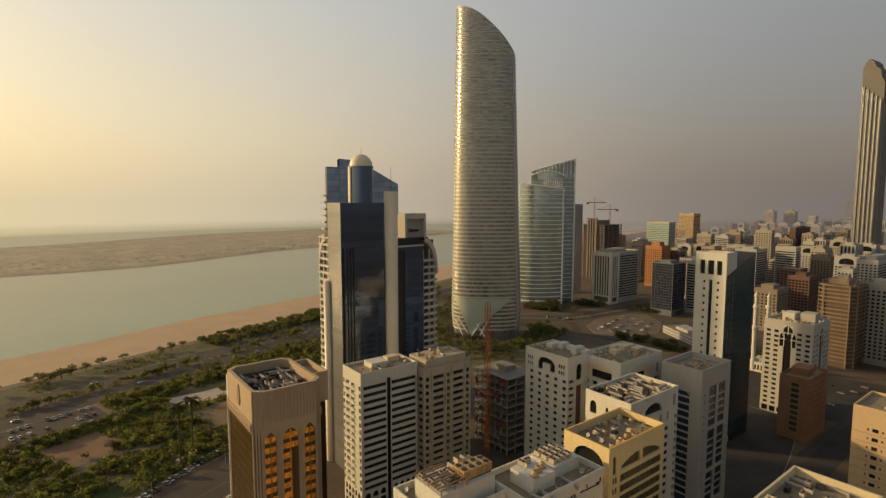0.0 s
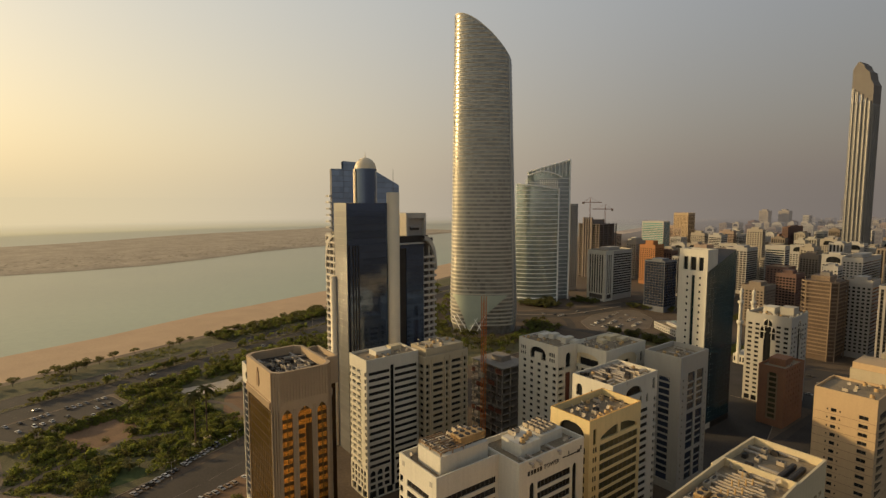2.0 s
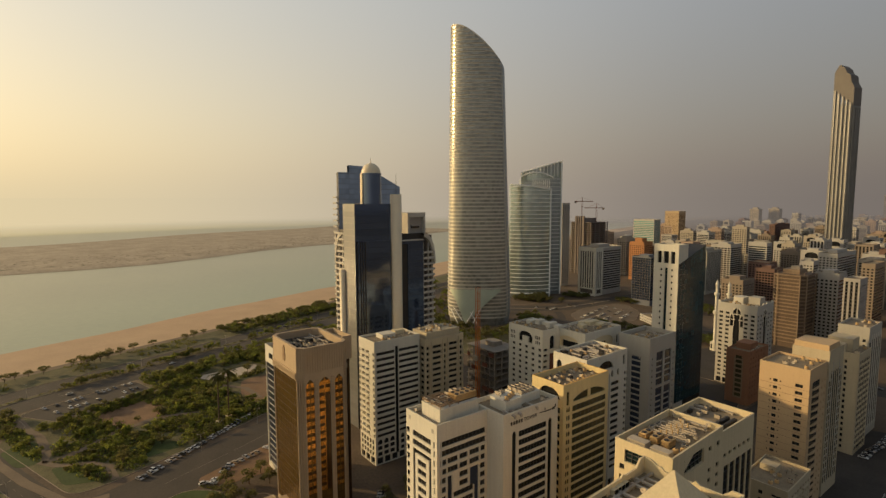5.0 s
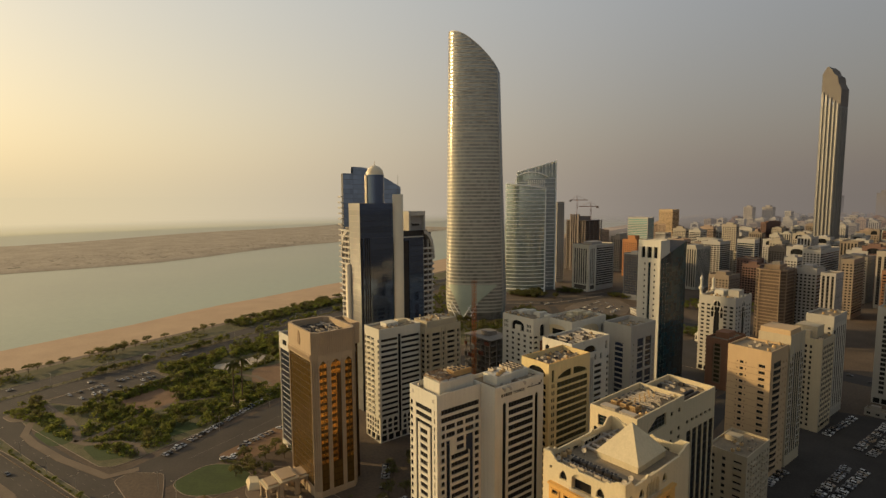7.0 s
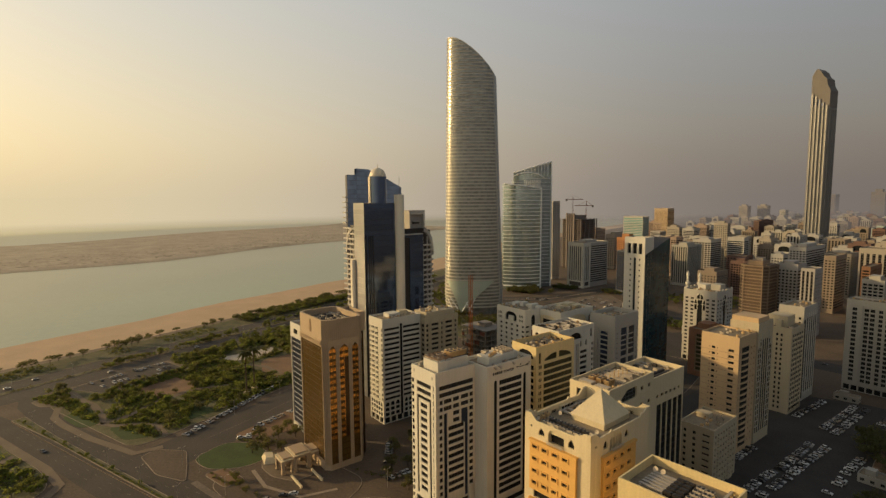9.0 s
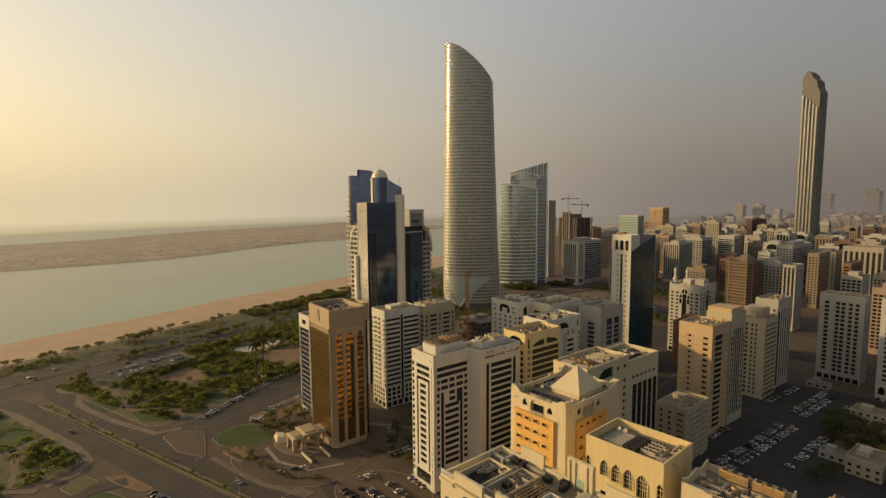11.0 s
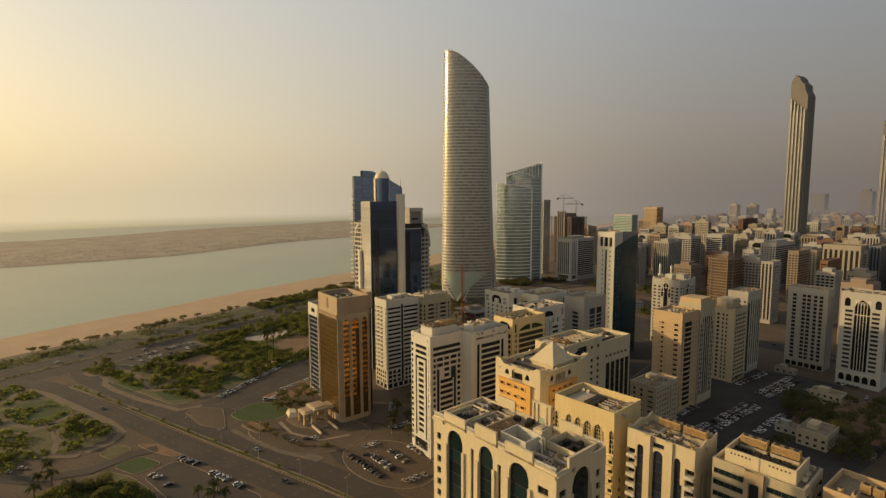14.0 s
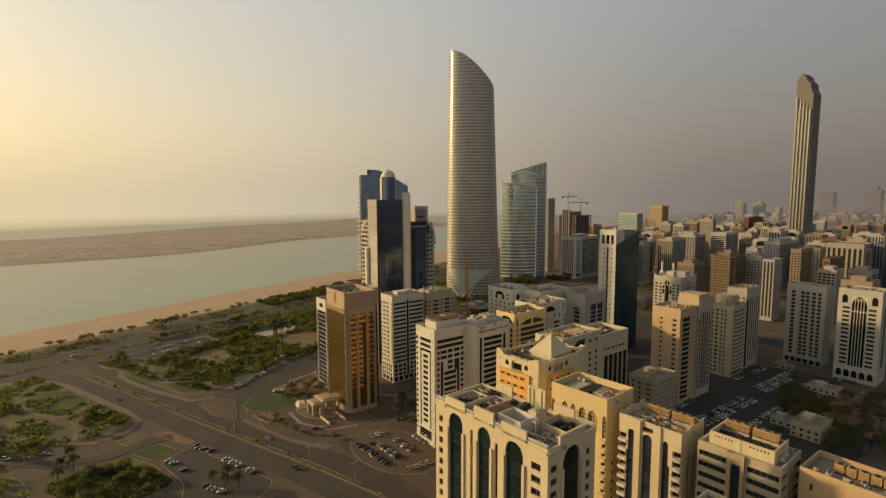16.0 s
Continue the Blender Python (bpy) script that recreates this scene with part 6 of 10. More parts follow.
def leaning_crown_tower():
    """The tall rounded tower with a slanting crown."""
    t = thing("skyscraper", "tall rounded glass skyscraper with pale bands and a slanting crown", "skyscraper", pose(-255, 474, 0, 0, 0, 33))
    n, step = 88, 4.1

    def half(z):
        return 36.1 - 0.0247 * z - 3.2 * max(0.0, (30 - z) / 30) ** 2

    def ring(z, grow=0.0):
        a, b, mid = half(z) + grow, half(z) * 0.62 + grow, 1.7 - 0.0095 * z
        out = []
        for i in range(n):
            c, s = math.cos(2 * math.pi * i / n), math.sin(2 * math.pi * i / n)
            out.append((mid + a * math.copysign(abs(c) ** 0.72, c), b * math.copysign(abs(s) ** 0.82, s)))
        return out

    def top(x):
        return 326 - 48.5 * (max(0.0, x + 30) / 60) ** 1.65

    glass, fin, facet = Mesh(), Mesh(), Mesh()
    z = 0.0
    while z < 330:
        a, b = ring(z), ring(z + step)
        f0, f1, f2 = ring(z, 0.05), ring(z, 0.28), ring(z, 0.85)
        for i in range(n):
            j = (i + 1) % n
            plain_side = min(i, n - i) <= 9 or min(j, n - j) <= 9
            ta, tb = top(a[i][0]), top(a[j][0])
            if z < max(ta, tb):
                p = ((*a[i], min(z, ta)), (*a[j], min(z, tb)), (*b[j], min(z + step, tb)), (*b[i], min(z + step, ta)))
                (facet if plain_side else glass).face(p, M_FACETGLASS if plain_side else M_TOWERGLASS)
            if z > 8 and z + 1.4 < min(ta, tb):
                if not plain_side:                               # pale spandrel with a thin sunshade on its head
                    fin.face(((*f1[i], z), (*f1[j], z), (*f1[j], z + 1.3), (*f1[i], z + 1.3)), M_FIN)
                    fin.face(((*f0[j], z), (*f1[j], z), (*f1[i], z), (*f0[i], z)), M_FIN)
                q = f1 if plain_side else f2
                fin.face(((*q[i], z + 1.3), (*q[j], z + 1.3), (*q[j], z + 1.55), (*q[i], z + 1.55)), M_FIN)
                fin.face(((*f0[i], z + 1.55), (*q[i], z + 1.55), (*q[j], z + 1.55), (*f0[j], z + 1.55)), M_FIN)
                fin.face(((*f0[j], z + 1.3), (*q[j], z + 1.3), (*q[i], z + 1.3), (*f0[i], z + 1.3)), M_FIN)
        z += step
    cap = ring(300)
    glass.face([(x * 0.999, y * 0.999, top(x) - 0.5) for x, y in cap], M_FIN)
    part("glass_skin", glass, t)
    part("corner_facet", facet, t, "smooth grey-blue glass corner facet")
    tagged(part("sunshade_band", fin, t, "pale horizontal sunshade bands"), kind="stuff")
    for i in (9, n - 9):                                         # upright trims beside the smooth corner
        k = Mesh()
        z = 8.0
        while z < top(ring(z)[i][0]) - 4:
            p, q = ring(z, 0.35)[i], ring(z + step, 0.35)[i]
            k.tube((*p, z), (*q, z + step), 0.4, 0.4, M_FIN, 5)
            z += step
        part("upright_trim", k, t, "pale metal upright trim")
    rim = Mesh()
    for i in range(n):
        j = (i + 1) % n
        a, b = cap[i], cap[j]
        rim.tube((*a, top(a[0])), (*b, top(b[0])), 0.45, 0.45, M_FIN, 5)
    part("crown_rim", rim, t, "pale metal rim of the crown")
    shell, m = Mesh(), 26                                        # pale shell hanging to a point over the foot
    for i in range(m):
        xs = [-32.0 + 56.0 * k / m for k in (i, i + 1)]
        for k in range(6):
            quad = []
            for x, q in ((xs[0], k), (xs[1], k), (xs[1], k + 1), (xs[0], k + 1)):
                tip = -16.5
                low = 2.0 + 38.0 * ((tip - x) / (tip + 32.0) if x < tip else (x - tip) / (24.0 - tip)) ** (0.75 if x < tip else 0.9)
                zz = low + (41.0 - low) * q / 6
                s = max(0.0, 1 - (abs(x - 1.5) / (half(zz) + 1.6)) ** (1 / 0.36)) ** 0.41
                y = -(half(zz) * 0.62 + 1.6) * s
                quad.append((x, y - 0.9, zz))
            shell.face(quad, M_SHELL)
    part("shell", shell, t, "pale green pointed shell over the entrance", smooth=True)
    for x0, z0, x1, z1 in ((-16, 2, -4, 22), (-9, 0, 6, 29), (-16, 2, -28, 20), (-22, 0, -31, 18), (-2, 3, -10, 16)):
        st = Mesh()
        st.tube((x0, -24.5, z0), (x1, -23.5 if abs(x1) < 20 else -15, z1), 0.5, 0.5, M_WHITEFRAME, 6)
        part("strut", st, t, "white slanting strut")
    return t


def bowed(mesh, bands, hw, sag, back, z0, top, glass, band, x0=0.0, y0=0.0, step=4.0, n=22, bandh=1.1):
    """A block with a bowed front towards -y; top(x) gives its head."""
    xs = [-hw + 2 * hw * i / n for i in range(n + 1)]
    ys = [-sag * (1 - (x / hw) ** 2) for x in xs]
    for i in range(n):
        a, b = (x0 + xs[i], y0 + ys[i]), (x0 + xs[i + 1], y0 + ys[i + 1])
        z = z0
        while z < max(top(xs[i]), top(xs[i + 1])):
            ta, tb = top(xs[i]), top(xs[i + 1])
            mesh.face(((*a, min(z, ta)), (*b, min(z, tb)), (*b, min(z + step, tb)), (*a, min(z + step, ta))), glass)
            if z + bandh < min(ta, tb) and z > z0:
                bands.face(((a[0], a[1] - 0.5, z), (b[0], b[1] - 0.5, z), (b[0], b[1] - 0.5, z + bandh), (a[0], a[1] - 0.5, z + bandh)), band)
                bands.face(((a[0], a[1] - 0.5, z + bandh), (b[0], b[1] - 0.5, z + bandh), (*b, z + bandh), (*a, z + bandh)), band)
            z += step
        mesh.face(((*a, top(xs[i])), (*b, top(xs[i + 1])), (b[0], y0 + back, top(xs[i + 1])), (a[0], y0 + back, top(xs[i]))), M_ROOF)
    for s in (0, n):
        x, y = x0 + xs[s], y0 + ys[s]
        q = ((x, y, z0), (x, y0 + back, z0), (x, y0 + back, top(xs[s])), (x, y, top(xs[s])))
        mesh.face(q if s else q[::-1], glass)
    mesh.face(((x0 + hw, y0 + back, z0), (x0 - hw, y0 + back, z0), (x0 - hw, y0 + back, top(-hw)), (x0 + hw, y0 + back, top(hw))), glass)


def sail_tower():
    t = thing("office_tower", "sea-green glass tower with bowed front and white frame", "office tower", pose(-263, 650, 0, 0, 0, 33))
    hw, x0 = 28.2, -3.2                                          # the front wing's half width and middle

    def head(x):
        return 157.0 - 3.6 * x / hw

    k, n = Mesh(), Mesh()
    bowed(k, n, hw, 8.0, 16, 0, head, M_SAILGLASS, M_WHITEFRAME, x0, 0.0, 5.6, 26, 0.95)
    part("front_wing", k, t)
    tagged(part("window_band", n, t, "white horizontal window bands"), kind="stuff")
    k, n = Mesh(), Mesh()
    bowed(k, n, 29.5, 5.0, 20, 0, lambda x: 170 + 2.5 * x / 29.5, M_SLATE, M_WHITEFRAME, 16.0, 22.0, 5.6, 16, 0.5)
    part("rear_wing", k, t, "grey glass rear wing with an open raked top")
    tagged(part("window_band", n, t, "white horizontal window bands"), kind="stuff")
    k = Mesh()
    k.box(x0 + hw - 0.6, x0 + hw + 1.2, -1.5, 1.5, 0, 154.5, M_WHITEFRAME)
    for i in range(12):
        a, b = -hw + 2 * hw * i / 12, -hw + 2 * hw * (i + 1) / 12
        ya, yb = -8 * (1 - (a / hw) ** 2) - 0.7, -8 * (1 - (b / hw) ** 2) - 0.7
        for za, zb in ((head(a), head(b)), (6, 6)):
            k.tube((x0 + a, ya, za), (x0 + b, yb, zb), 1.0, 1.0, M_WHITEFRAME, 5)
    part("frame", k, t, "white metal edge frame")
    for i in range(9):                                           # uprights of the sunk screen behind the front head
        k = Mesh()
        x = x0 + 4 + i * 2.9
        k.box(x, x + 0.5, 5.0, 5.6, 150, 166, M_WHITEFRAME)
        part("mullion", k, t)

    def rake(x):
        return 186.0 + 8.4 * (x - 16) / 29.5

    def bow(x):
        return 22.0 - 5.0 * (1 - ((x - 16) / 29.5) ** 2) - 0.8
    k, sail, veil = Mesh(), Mesh(), Mesh()
    for i in range(14):
        a, b = -13.5 + 59 * i / 14, -13.5 + 59 * (i + 1) / 14
        k.tube((a, bow(a), rake(a)), (b, bow(b), rake(b)), 0.95, 0.95, M_WHITEFRAME, 5)
        if i < 11:                                               # the sunk bright brow across the crown
            k.tube((a, bow(a) - 1.2, 177.5 - 0.012 * (a - 8) ** 2), (b, bow(b) - 1.2, 177.5 - 0.012 * (b - 8) ** 2), 1.0, 1.0, M_WHITEFRAME, 5)
        sail.face(((a, bow(a) + 0.6, 168 + 2.5 * (a - 16) / 29.5), (b, bow(b) + 0.6, 168 + 2.5 * (b - 16) / 29.5), (b, bow(b) + 0.6, 176), (a, bow(a) + 0.6, 176)), M_SAILGLASS)
        veil.face(((a, bow(a) + 2.4, 176), (b, bow(b) + 2.4, 176), (b, bow(b) + 2.4, rake(b) - 0.5), (a, bow(a) + 2.4, rake(a) - 0.5)), M_SLATE)
    k.box(44.4, 46.2, 20.4, 22.4, 0, 194.5, M_WHITEFRAME)
    part("rear_frame", k, t, "white metal edge frame of the rear wing")
    part("crown_glass", sail, t, "sea-green glass band of the crown")
    part("crown_screen", veil, t, "grey glass screen under the raked frame")
    for i in range(12):
        k = Mesh()
        x = -12.5 + 57 * i / 11
        k.box(x - 0.3, x + 0.3, bow(x) - 0.1, bow(x) + 0.8, 172, rake(x), M_WHITEFRAME)
        part("mullion", k, t)
    return t


def dome_hotel():
    """Dark blue hotel tower with a cream dome, a stair cylinder and lower wings."""
    t = thing("hotel_tower", "dark blue glass hotel tower with cream dome and beige cylinder", "hotel tower", pose(-182.3, 188.5, 0, 0, 0, TH))
    # local: the front corner at the origin, x to the right back along the lit side is negative, y along the dark face
    k = Mesh()
    f = Face((0, 0, 0), (0, 1, 0), (1, 0, 0), 25)
    ops = [(0.0, 25, 3.7 * i, 3.7 * i + 0.12, -0.06, M_DARK) for i in range(1, 37)]
    relief(k, f, 0, 137.5, ops, M_DEEPBLUE)
    f = Face((-15, 0, 0), (1, 0, 0), (0, -1, 0), 15)
    relief(k, f, 0, 137.5, [(0.3, 14.7, 3.7 * i, 3.7 * i + 0.15, -0.08, M_GREY) for i in range(1, 37)], M_PALEFACE)
    relief(k, Face((0, 25, 0), (-1, 0, 0), (0, 1, 0), 15), 0, 137.5, [], M_DEEPBLUE)
    relief(k, Face((-15, 25, 0), (0, -1, 0), (-1, 0, 0), 25), 0, 137.5, [], M_PALEFACE)
    k.face(((-15, 0, 137.5), (0, 0, 137.5), (0, 25, 137.5), (-15, 25, 137.5)), M_ROOF)
    part("shaft", k, t)
    k = Mesh()
    relief(k, Face((1.3, 1.2, 0), (0, 1, 0), (1, 0, 0), 22.5), 0, 115, [(u, u + 0.5, 0, 115, 0.35, M_DARK) for u in (1.4, 3.0, 4.6)] + [(0, 22.5, 3.7 * i, 3.7 * i + 0.1, -0.05, M_DARK) for i in range(1, 31)], M_DEEPBLUE)
    k.box(0.02, 1.25, 1.2, 23.7, 0, 115, M_DARK)
    part("lower_glass", k, t, "projecting dark mirror glass bay")
    k = Mesh()
    k.lathe([(3.6, 0), (3.6, 143), (3.2, 143.3), (0.01, 143.3)], M_DOME, 28, (0.6, 28.5))
    part("stair_cylinder", k, t, "beige rendered stair cylinder", smooth=True)
    k = Mesh()
    k.lathe([(6.0, 137), (6.0, 155), (6.3, 155.0), (6.3, 156), (5.8, 156)], M_DEEPBLUE, 32, (-6, 15))
    part("drum", k, t, "dark blue glass drum")
    for i in range(6):
        k = Mesh()
        a = radians(200 + i * 14)
        x, y = -6 + 6.2 * math.cos(a), 15 + 6.2 * math.sin(a)
        k.box(x - 0.35, x + 0.35, y - 0.35, y + 0.35, 137, 156, M_DOME)
        part("pilaster", k, t)
    k = Mesh()
    k.lathe([(5.9 * math.cos(u), 156 + 6.2 * math.sin(u)) for u in (radians(7.5 * i) for i in range(13))], M_DOME, 32, (-6, 15))
    k.tube((-6, 15, 162), (-6, 15, 165.5), 0.25, 0.05, M_DOME, 6)
    part("dome", k, t, "smooth cream dome with a short finial", smooth=True)
    k = Mesh()
    k.tube((1.0, 28.5, 143), (1.0, 28.5, 156), 0.18, 0.08, M_DARK, 5)
    part("aerial", k, t)
    k, dark = Mesh(), Mesh()                                     # tall blue slab behind with a stepped, sloping head
    t2 = thing("office_tower", "sky-blue glass tower slab with a stepped sloping head", "office tower", pose(-182.3, 188.5, 0, 0, 0, TH))
    pts = [(-87.7, 33.5, 160.8), (-87.2, 42.2, 160.8), (-87.1, 42.3, 166.3), (-88.3, 54.6, 165.9), (-90.3, 72.0, 159.3), (-91.3, 91.0, 150.4)]
    for a, b in zip(pts, pts[1:]):
        if math.hypot(b[0] - a[0], b[1] - a[1]) < 0.2:
            continue
        steps = 3
        for i in range(steps):
            p, q = [tuple(a[e] + (b[e] - a[e]) * f / steps for e in range(3)) for f in (i, i + 1)]
            for j in range(45):
                z0, z1 = j * 3.9, (j + 1) * 3.9
                if z0 < max(p[2], q[2]):
                    k.face(((p[0], p[1], min(z0, p[2])), (q[0], q[1], min(z0, q[2])), (q[0], q[1], min(z1 - 0.2, q[2])), (p[0], p[1], min(z1 - 0.2, p[2]))), M_SKYBLUE)
        back = [(v[0] - 9, v[1] + 3, v[2]) for v in (a, b)]
        dark.face((a, b, back[1], back[0]), M_DARK)
        dark.face(((*b[:2], 0), (*a[:2], 0), (a[0] - 0.4, a[1] + 0.15, a[2] - 0.2), (b[0] - 0.4, b[1] + 0.15, b[2] - 0.2)), M_DARK)
        dark.face(((back[1][0], back[1][1], 0), (back[0][0], back[0][1], 0), back[0], back[1]), M_SKYBLUE)
    for v in (pts[0], pts[-1]):
        dark.face(((v[0], v[1], 0), (v[0] - 9, v[1] + 3, 0), (v[0] - 9, v[1] + 3, v[2]), v), M_DARK)
    part("glass_skin", k, t2)
    part("backing", dark, t2, "dark metal edge and roof of the blue slab")
    for i in range(19):
        z = 62 + i * 4.4
        k = Mesh()
        k.box(pts[0][0] - 6.0, pts[0][0] - 0.2, pts[0][1] - 2.0, pts[0][1] + 1.0, z, z + 1.2, M_BALCONY)
        part("balcony", k, t2)
    # dark right wing with stacked balconies
    k = Mesh()
    relief(k, Face((3.0, 31.0, 0), (0, 1, 0), (1, 0, 0), 16.6), 0, 114, [(0.3, 4.6, 0, 112, -0.6, M_DARK)] + [(4.8, 16.6, 3.6 * i, 3.6 * i + 0.12, -0.05, M_DARK) for i in range(1, 31)], M_DEEPBLUE)
    relief(k, Face((-14, 31.0, 0), (1, 0, 0), (0, -1, 0), 17), 0, 114, [], M_DEEPBLUE)
    k.box(-14, 2.3, 31.1, 50, 0, 113.9, M_DARK)
    part("side_wing", k, t, "black glass side wing")
    box = Mesh()
    box.box(-13.6, 3.4, 31.0, 47.6, 114, 114.7, M_BALCONY)
    part("parapet", box, t, "pale parapet slab")
    box = Mesh()
    box.box(-13.0, 0.4, 32.0, 52.6, 114.7, 118.4, M_DARK)
    part("plant_screen", box, t, "black roof plant screen")
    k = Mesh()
    # Dark core puts the shade between the balconies into its colour.
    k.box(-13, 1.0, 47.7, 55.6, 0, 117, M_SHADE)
    for y in (47.8, 52.0, 55.4):
        k.box(1.0, 2.4, y, y + 0.5, 0, 112, M_BALCONY)
    part("balcony_wing", k, t, "grey balcony wing, its dark core painted as shade")
    for i in range(28):
        k = Mesh()
        z = 4 + i * 3.75
        k.prism([(-13.5, 47.7), (2.9, 47.7), (3.4, 52), (2.4, 57.4), (-13.5, 57.4)], z, z + 1.25, M_BALCONY)
        part("balcony", k, t)

    def curved_cap(name, at, sign, x0, x1):
        """A thin curved gable over a balcony stack, bending down outwards."""
        k = Mesh()
        out = [(0.0, 118.6), (3.0, 117.8), (5.6, 115.2), (7.6, 111.0), (8.8, 105.0), (9.3, 98.5)]
        inn = [(0.0, 116.0), (2.4, 115.2), (4.6, 112.6), (6.4, 108.6), (7.6, 104.0), (8.2, 98.5)]
        for i in range(5):
            for q, r in ((out[i], out[i + 1]), (inn[i + 1], inn[i])):
                k.face([at(x, sign * u, z) for x, u, z in ((x0, *q), (x1, *q), (x1, *r), (x0, *r))], M_BALCONY)
            for x in (x0, x1):
                k.face([at(x, sign * u, z) for u, z in (out[i], out[i + 1], inn[i + 1], inn[i])], M_BALCONY)
        part(name, k, t, "pale curved gable")
    curved_cap("curved_gable", lambda x, u, z: (x, 48.2 + u, z), 1, -2.0, 3.2)
    k = Mesh()
    k.box(-12, -1, 38.4, 39.8, 117, 131.6, M_BALCONY)
    k.box(-12, -1, 50.8, 52.2, 117, 131.6, M_BALCONY)
    k.box(-12, -1, 39.8, 50.8, 128.6, 131.6, M_BALCONY)
    k.box(-12, -3.4, 39.8, 50.8, 117, 128.6, M_BALC)
    k.box(-3.6, -2.4, 42.4, 48.2, 121.6, 123.0, M_DARK)
    k.box(-3.6, -2.0, 42.0, 48.6, 123.0, 123.8, M_BALC)
    part("roof_frame", k, t, "grey concrete portal on the roof")
    # left edge: balconies and a slim beige cylinder
    for i in range(31):
        k = Mesh()
        z = 6 + i * 3.75
        k.prism([(-29, 1), (-15.1, 1), (-15.1, 11), (-29, 11)], z, z + 1.25, M_BALCONY)
        part("balcony", k, t)
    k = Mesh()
    # This wing's core is coloured dark for balcony shade too.
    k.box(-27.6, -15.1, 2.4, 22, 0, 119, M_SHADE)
    k.box(-24.5, -15.1, 2.4, 12, 119, 121.5, M_DARK)
    for x in (-28.9, -24.2, -19.6):
        k.box(x, x + 0.7, 1.3, 2.4, 0, 119, M_BALCONY)
    part("balcony_wing", k, t, "grey balcony wing, its dark core painted as shade")
    curved_cap("curved_gable", lambda x, u, z: (-20.0 + u, x, z + 1.5), -1, 0.8, 3.0)
    k = Mesh()
    k.lathe([(2.0, 0), (2.0, 97), (0.01, 97)], M_DOME, 20, (-15.5, -0.6))
    part("stair_cylinder", k, t, "slim beige rendered cylinder", smooth=True)
    return t




def finned_tower(name, label, x, y, turn, w, d, h, drop):
    """A slab skyscraper of half-round flutes under a plain stepped crown."""
    t = thing(name, label, "skyscraper", pose(x, y, 0, 0, 0, turn))
    k = Mesh()
    k.box(-w / 2, w / 2, -d / 2, d / 2, 0, h - drop - 30, M_BURJ)
    part("core", k, t, "dark grey glass core")

    def flute(cx, cy, ax, r, top):
        """One half-round shaft standing proud of a wall that faces ax degrees."""
        k = Mesh()
        arc = [(cx + r * math.cos(radians(ax + q)), cy + r * math.sin(radians(ax + q))) for q in (-90, -60, -30, 0, 30, 60, 90)]
        k.prism(arc, 0, top, M_BURJFIN)
        part("flute", k, t)

    n = 5
    for i in range(n):
        u = (i + 0.5) / n
        for s in (-1, 1):
            flute((u - 0.5) * w, s * d / 2, 90 * s, w / n * (0.26, 0.30, 0.36, 0.30, 0.38)[i], h - 44 - drop * u * 0.75)
    for i in range(4):
        u = (i + 0.5) / 4
        flute(w / 2, (u - 0.5) * d, 0, d / 4 * 0.26, h - 46 - drop * 0.8)
        flute(-w / 2, (u - 0.5) * d, 180, d / 4 * 0.26, h - 44)
    steps = ((0.0, 14), (0.10, 7), (0.20, 1.5), (0.27, 0), (0.36, 3), (0.48, 7), (0.57, 15), (0.78, 22), (0.84, 35), (0.92, 40), (1.0, 46))
    k = Mesh()
    for (u0, z0), (u1, z1) in zip(steps, steps[1:]):
        a, b = (u0 - 0.5) * w * 1.02, (u1 - 0.5) * w * 1.02
        lo = h - 46 - drop * (u0 + u1) * 0.38
        y0 = d / 2 * 1.03
        za, zb = h - z0 * drop / 44, h - z1 * drop / 44
        v = [(a, -y0, lo), (b, -y0, lo), (b, y0, lo), (a, y0, lo), (a, -y0, za), (b, -y0, zb), (b, y0, zb), (a, y0, za)]
        for q in ((0, 1, 5, 4), (1, 2, 6, 5), (2, 3, 7, 6), (3, 0, 4, 7), (4, 5, 6, 7), (3, 2, 1, 0)):
            k.face([v[e] for e in q], M_CROWN)
    part("crown", k, t, "dull grey stepped crown")
    return t


leaning_crown_tower()
sail_tower()
dome_hotel()
finned_tower("skyscraper", "slender grey skyscraper of alternating dark and silver upright bays", 133, 1235, -27, 33, 31, 391, 44)
finned_tower("skyscraper", "distant grey skyscraper with upright silver bays", 371, 1800, -27, 40, 38, 352, 30)

# ---- the farther city ----


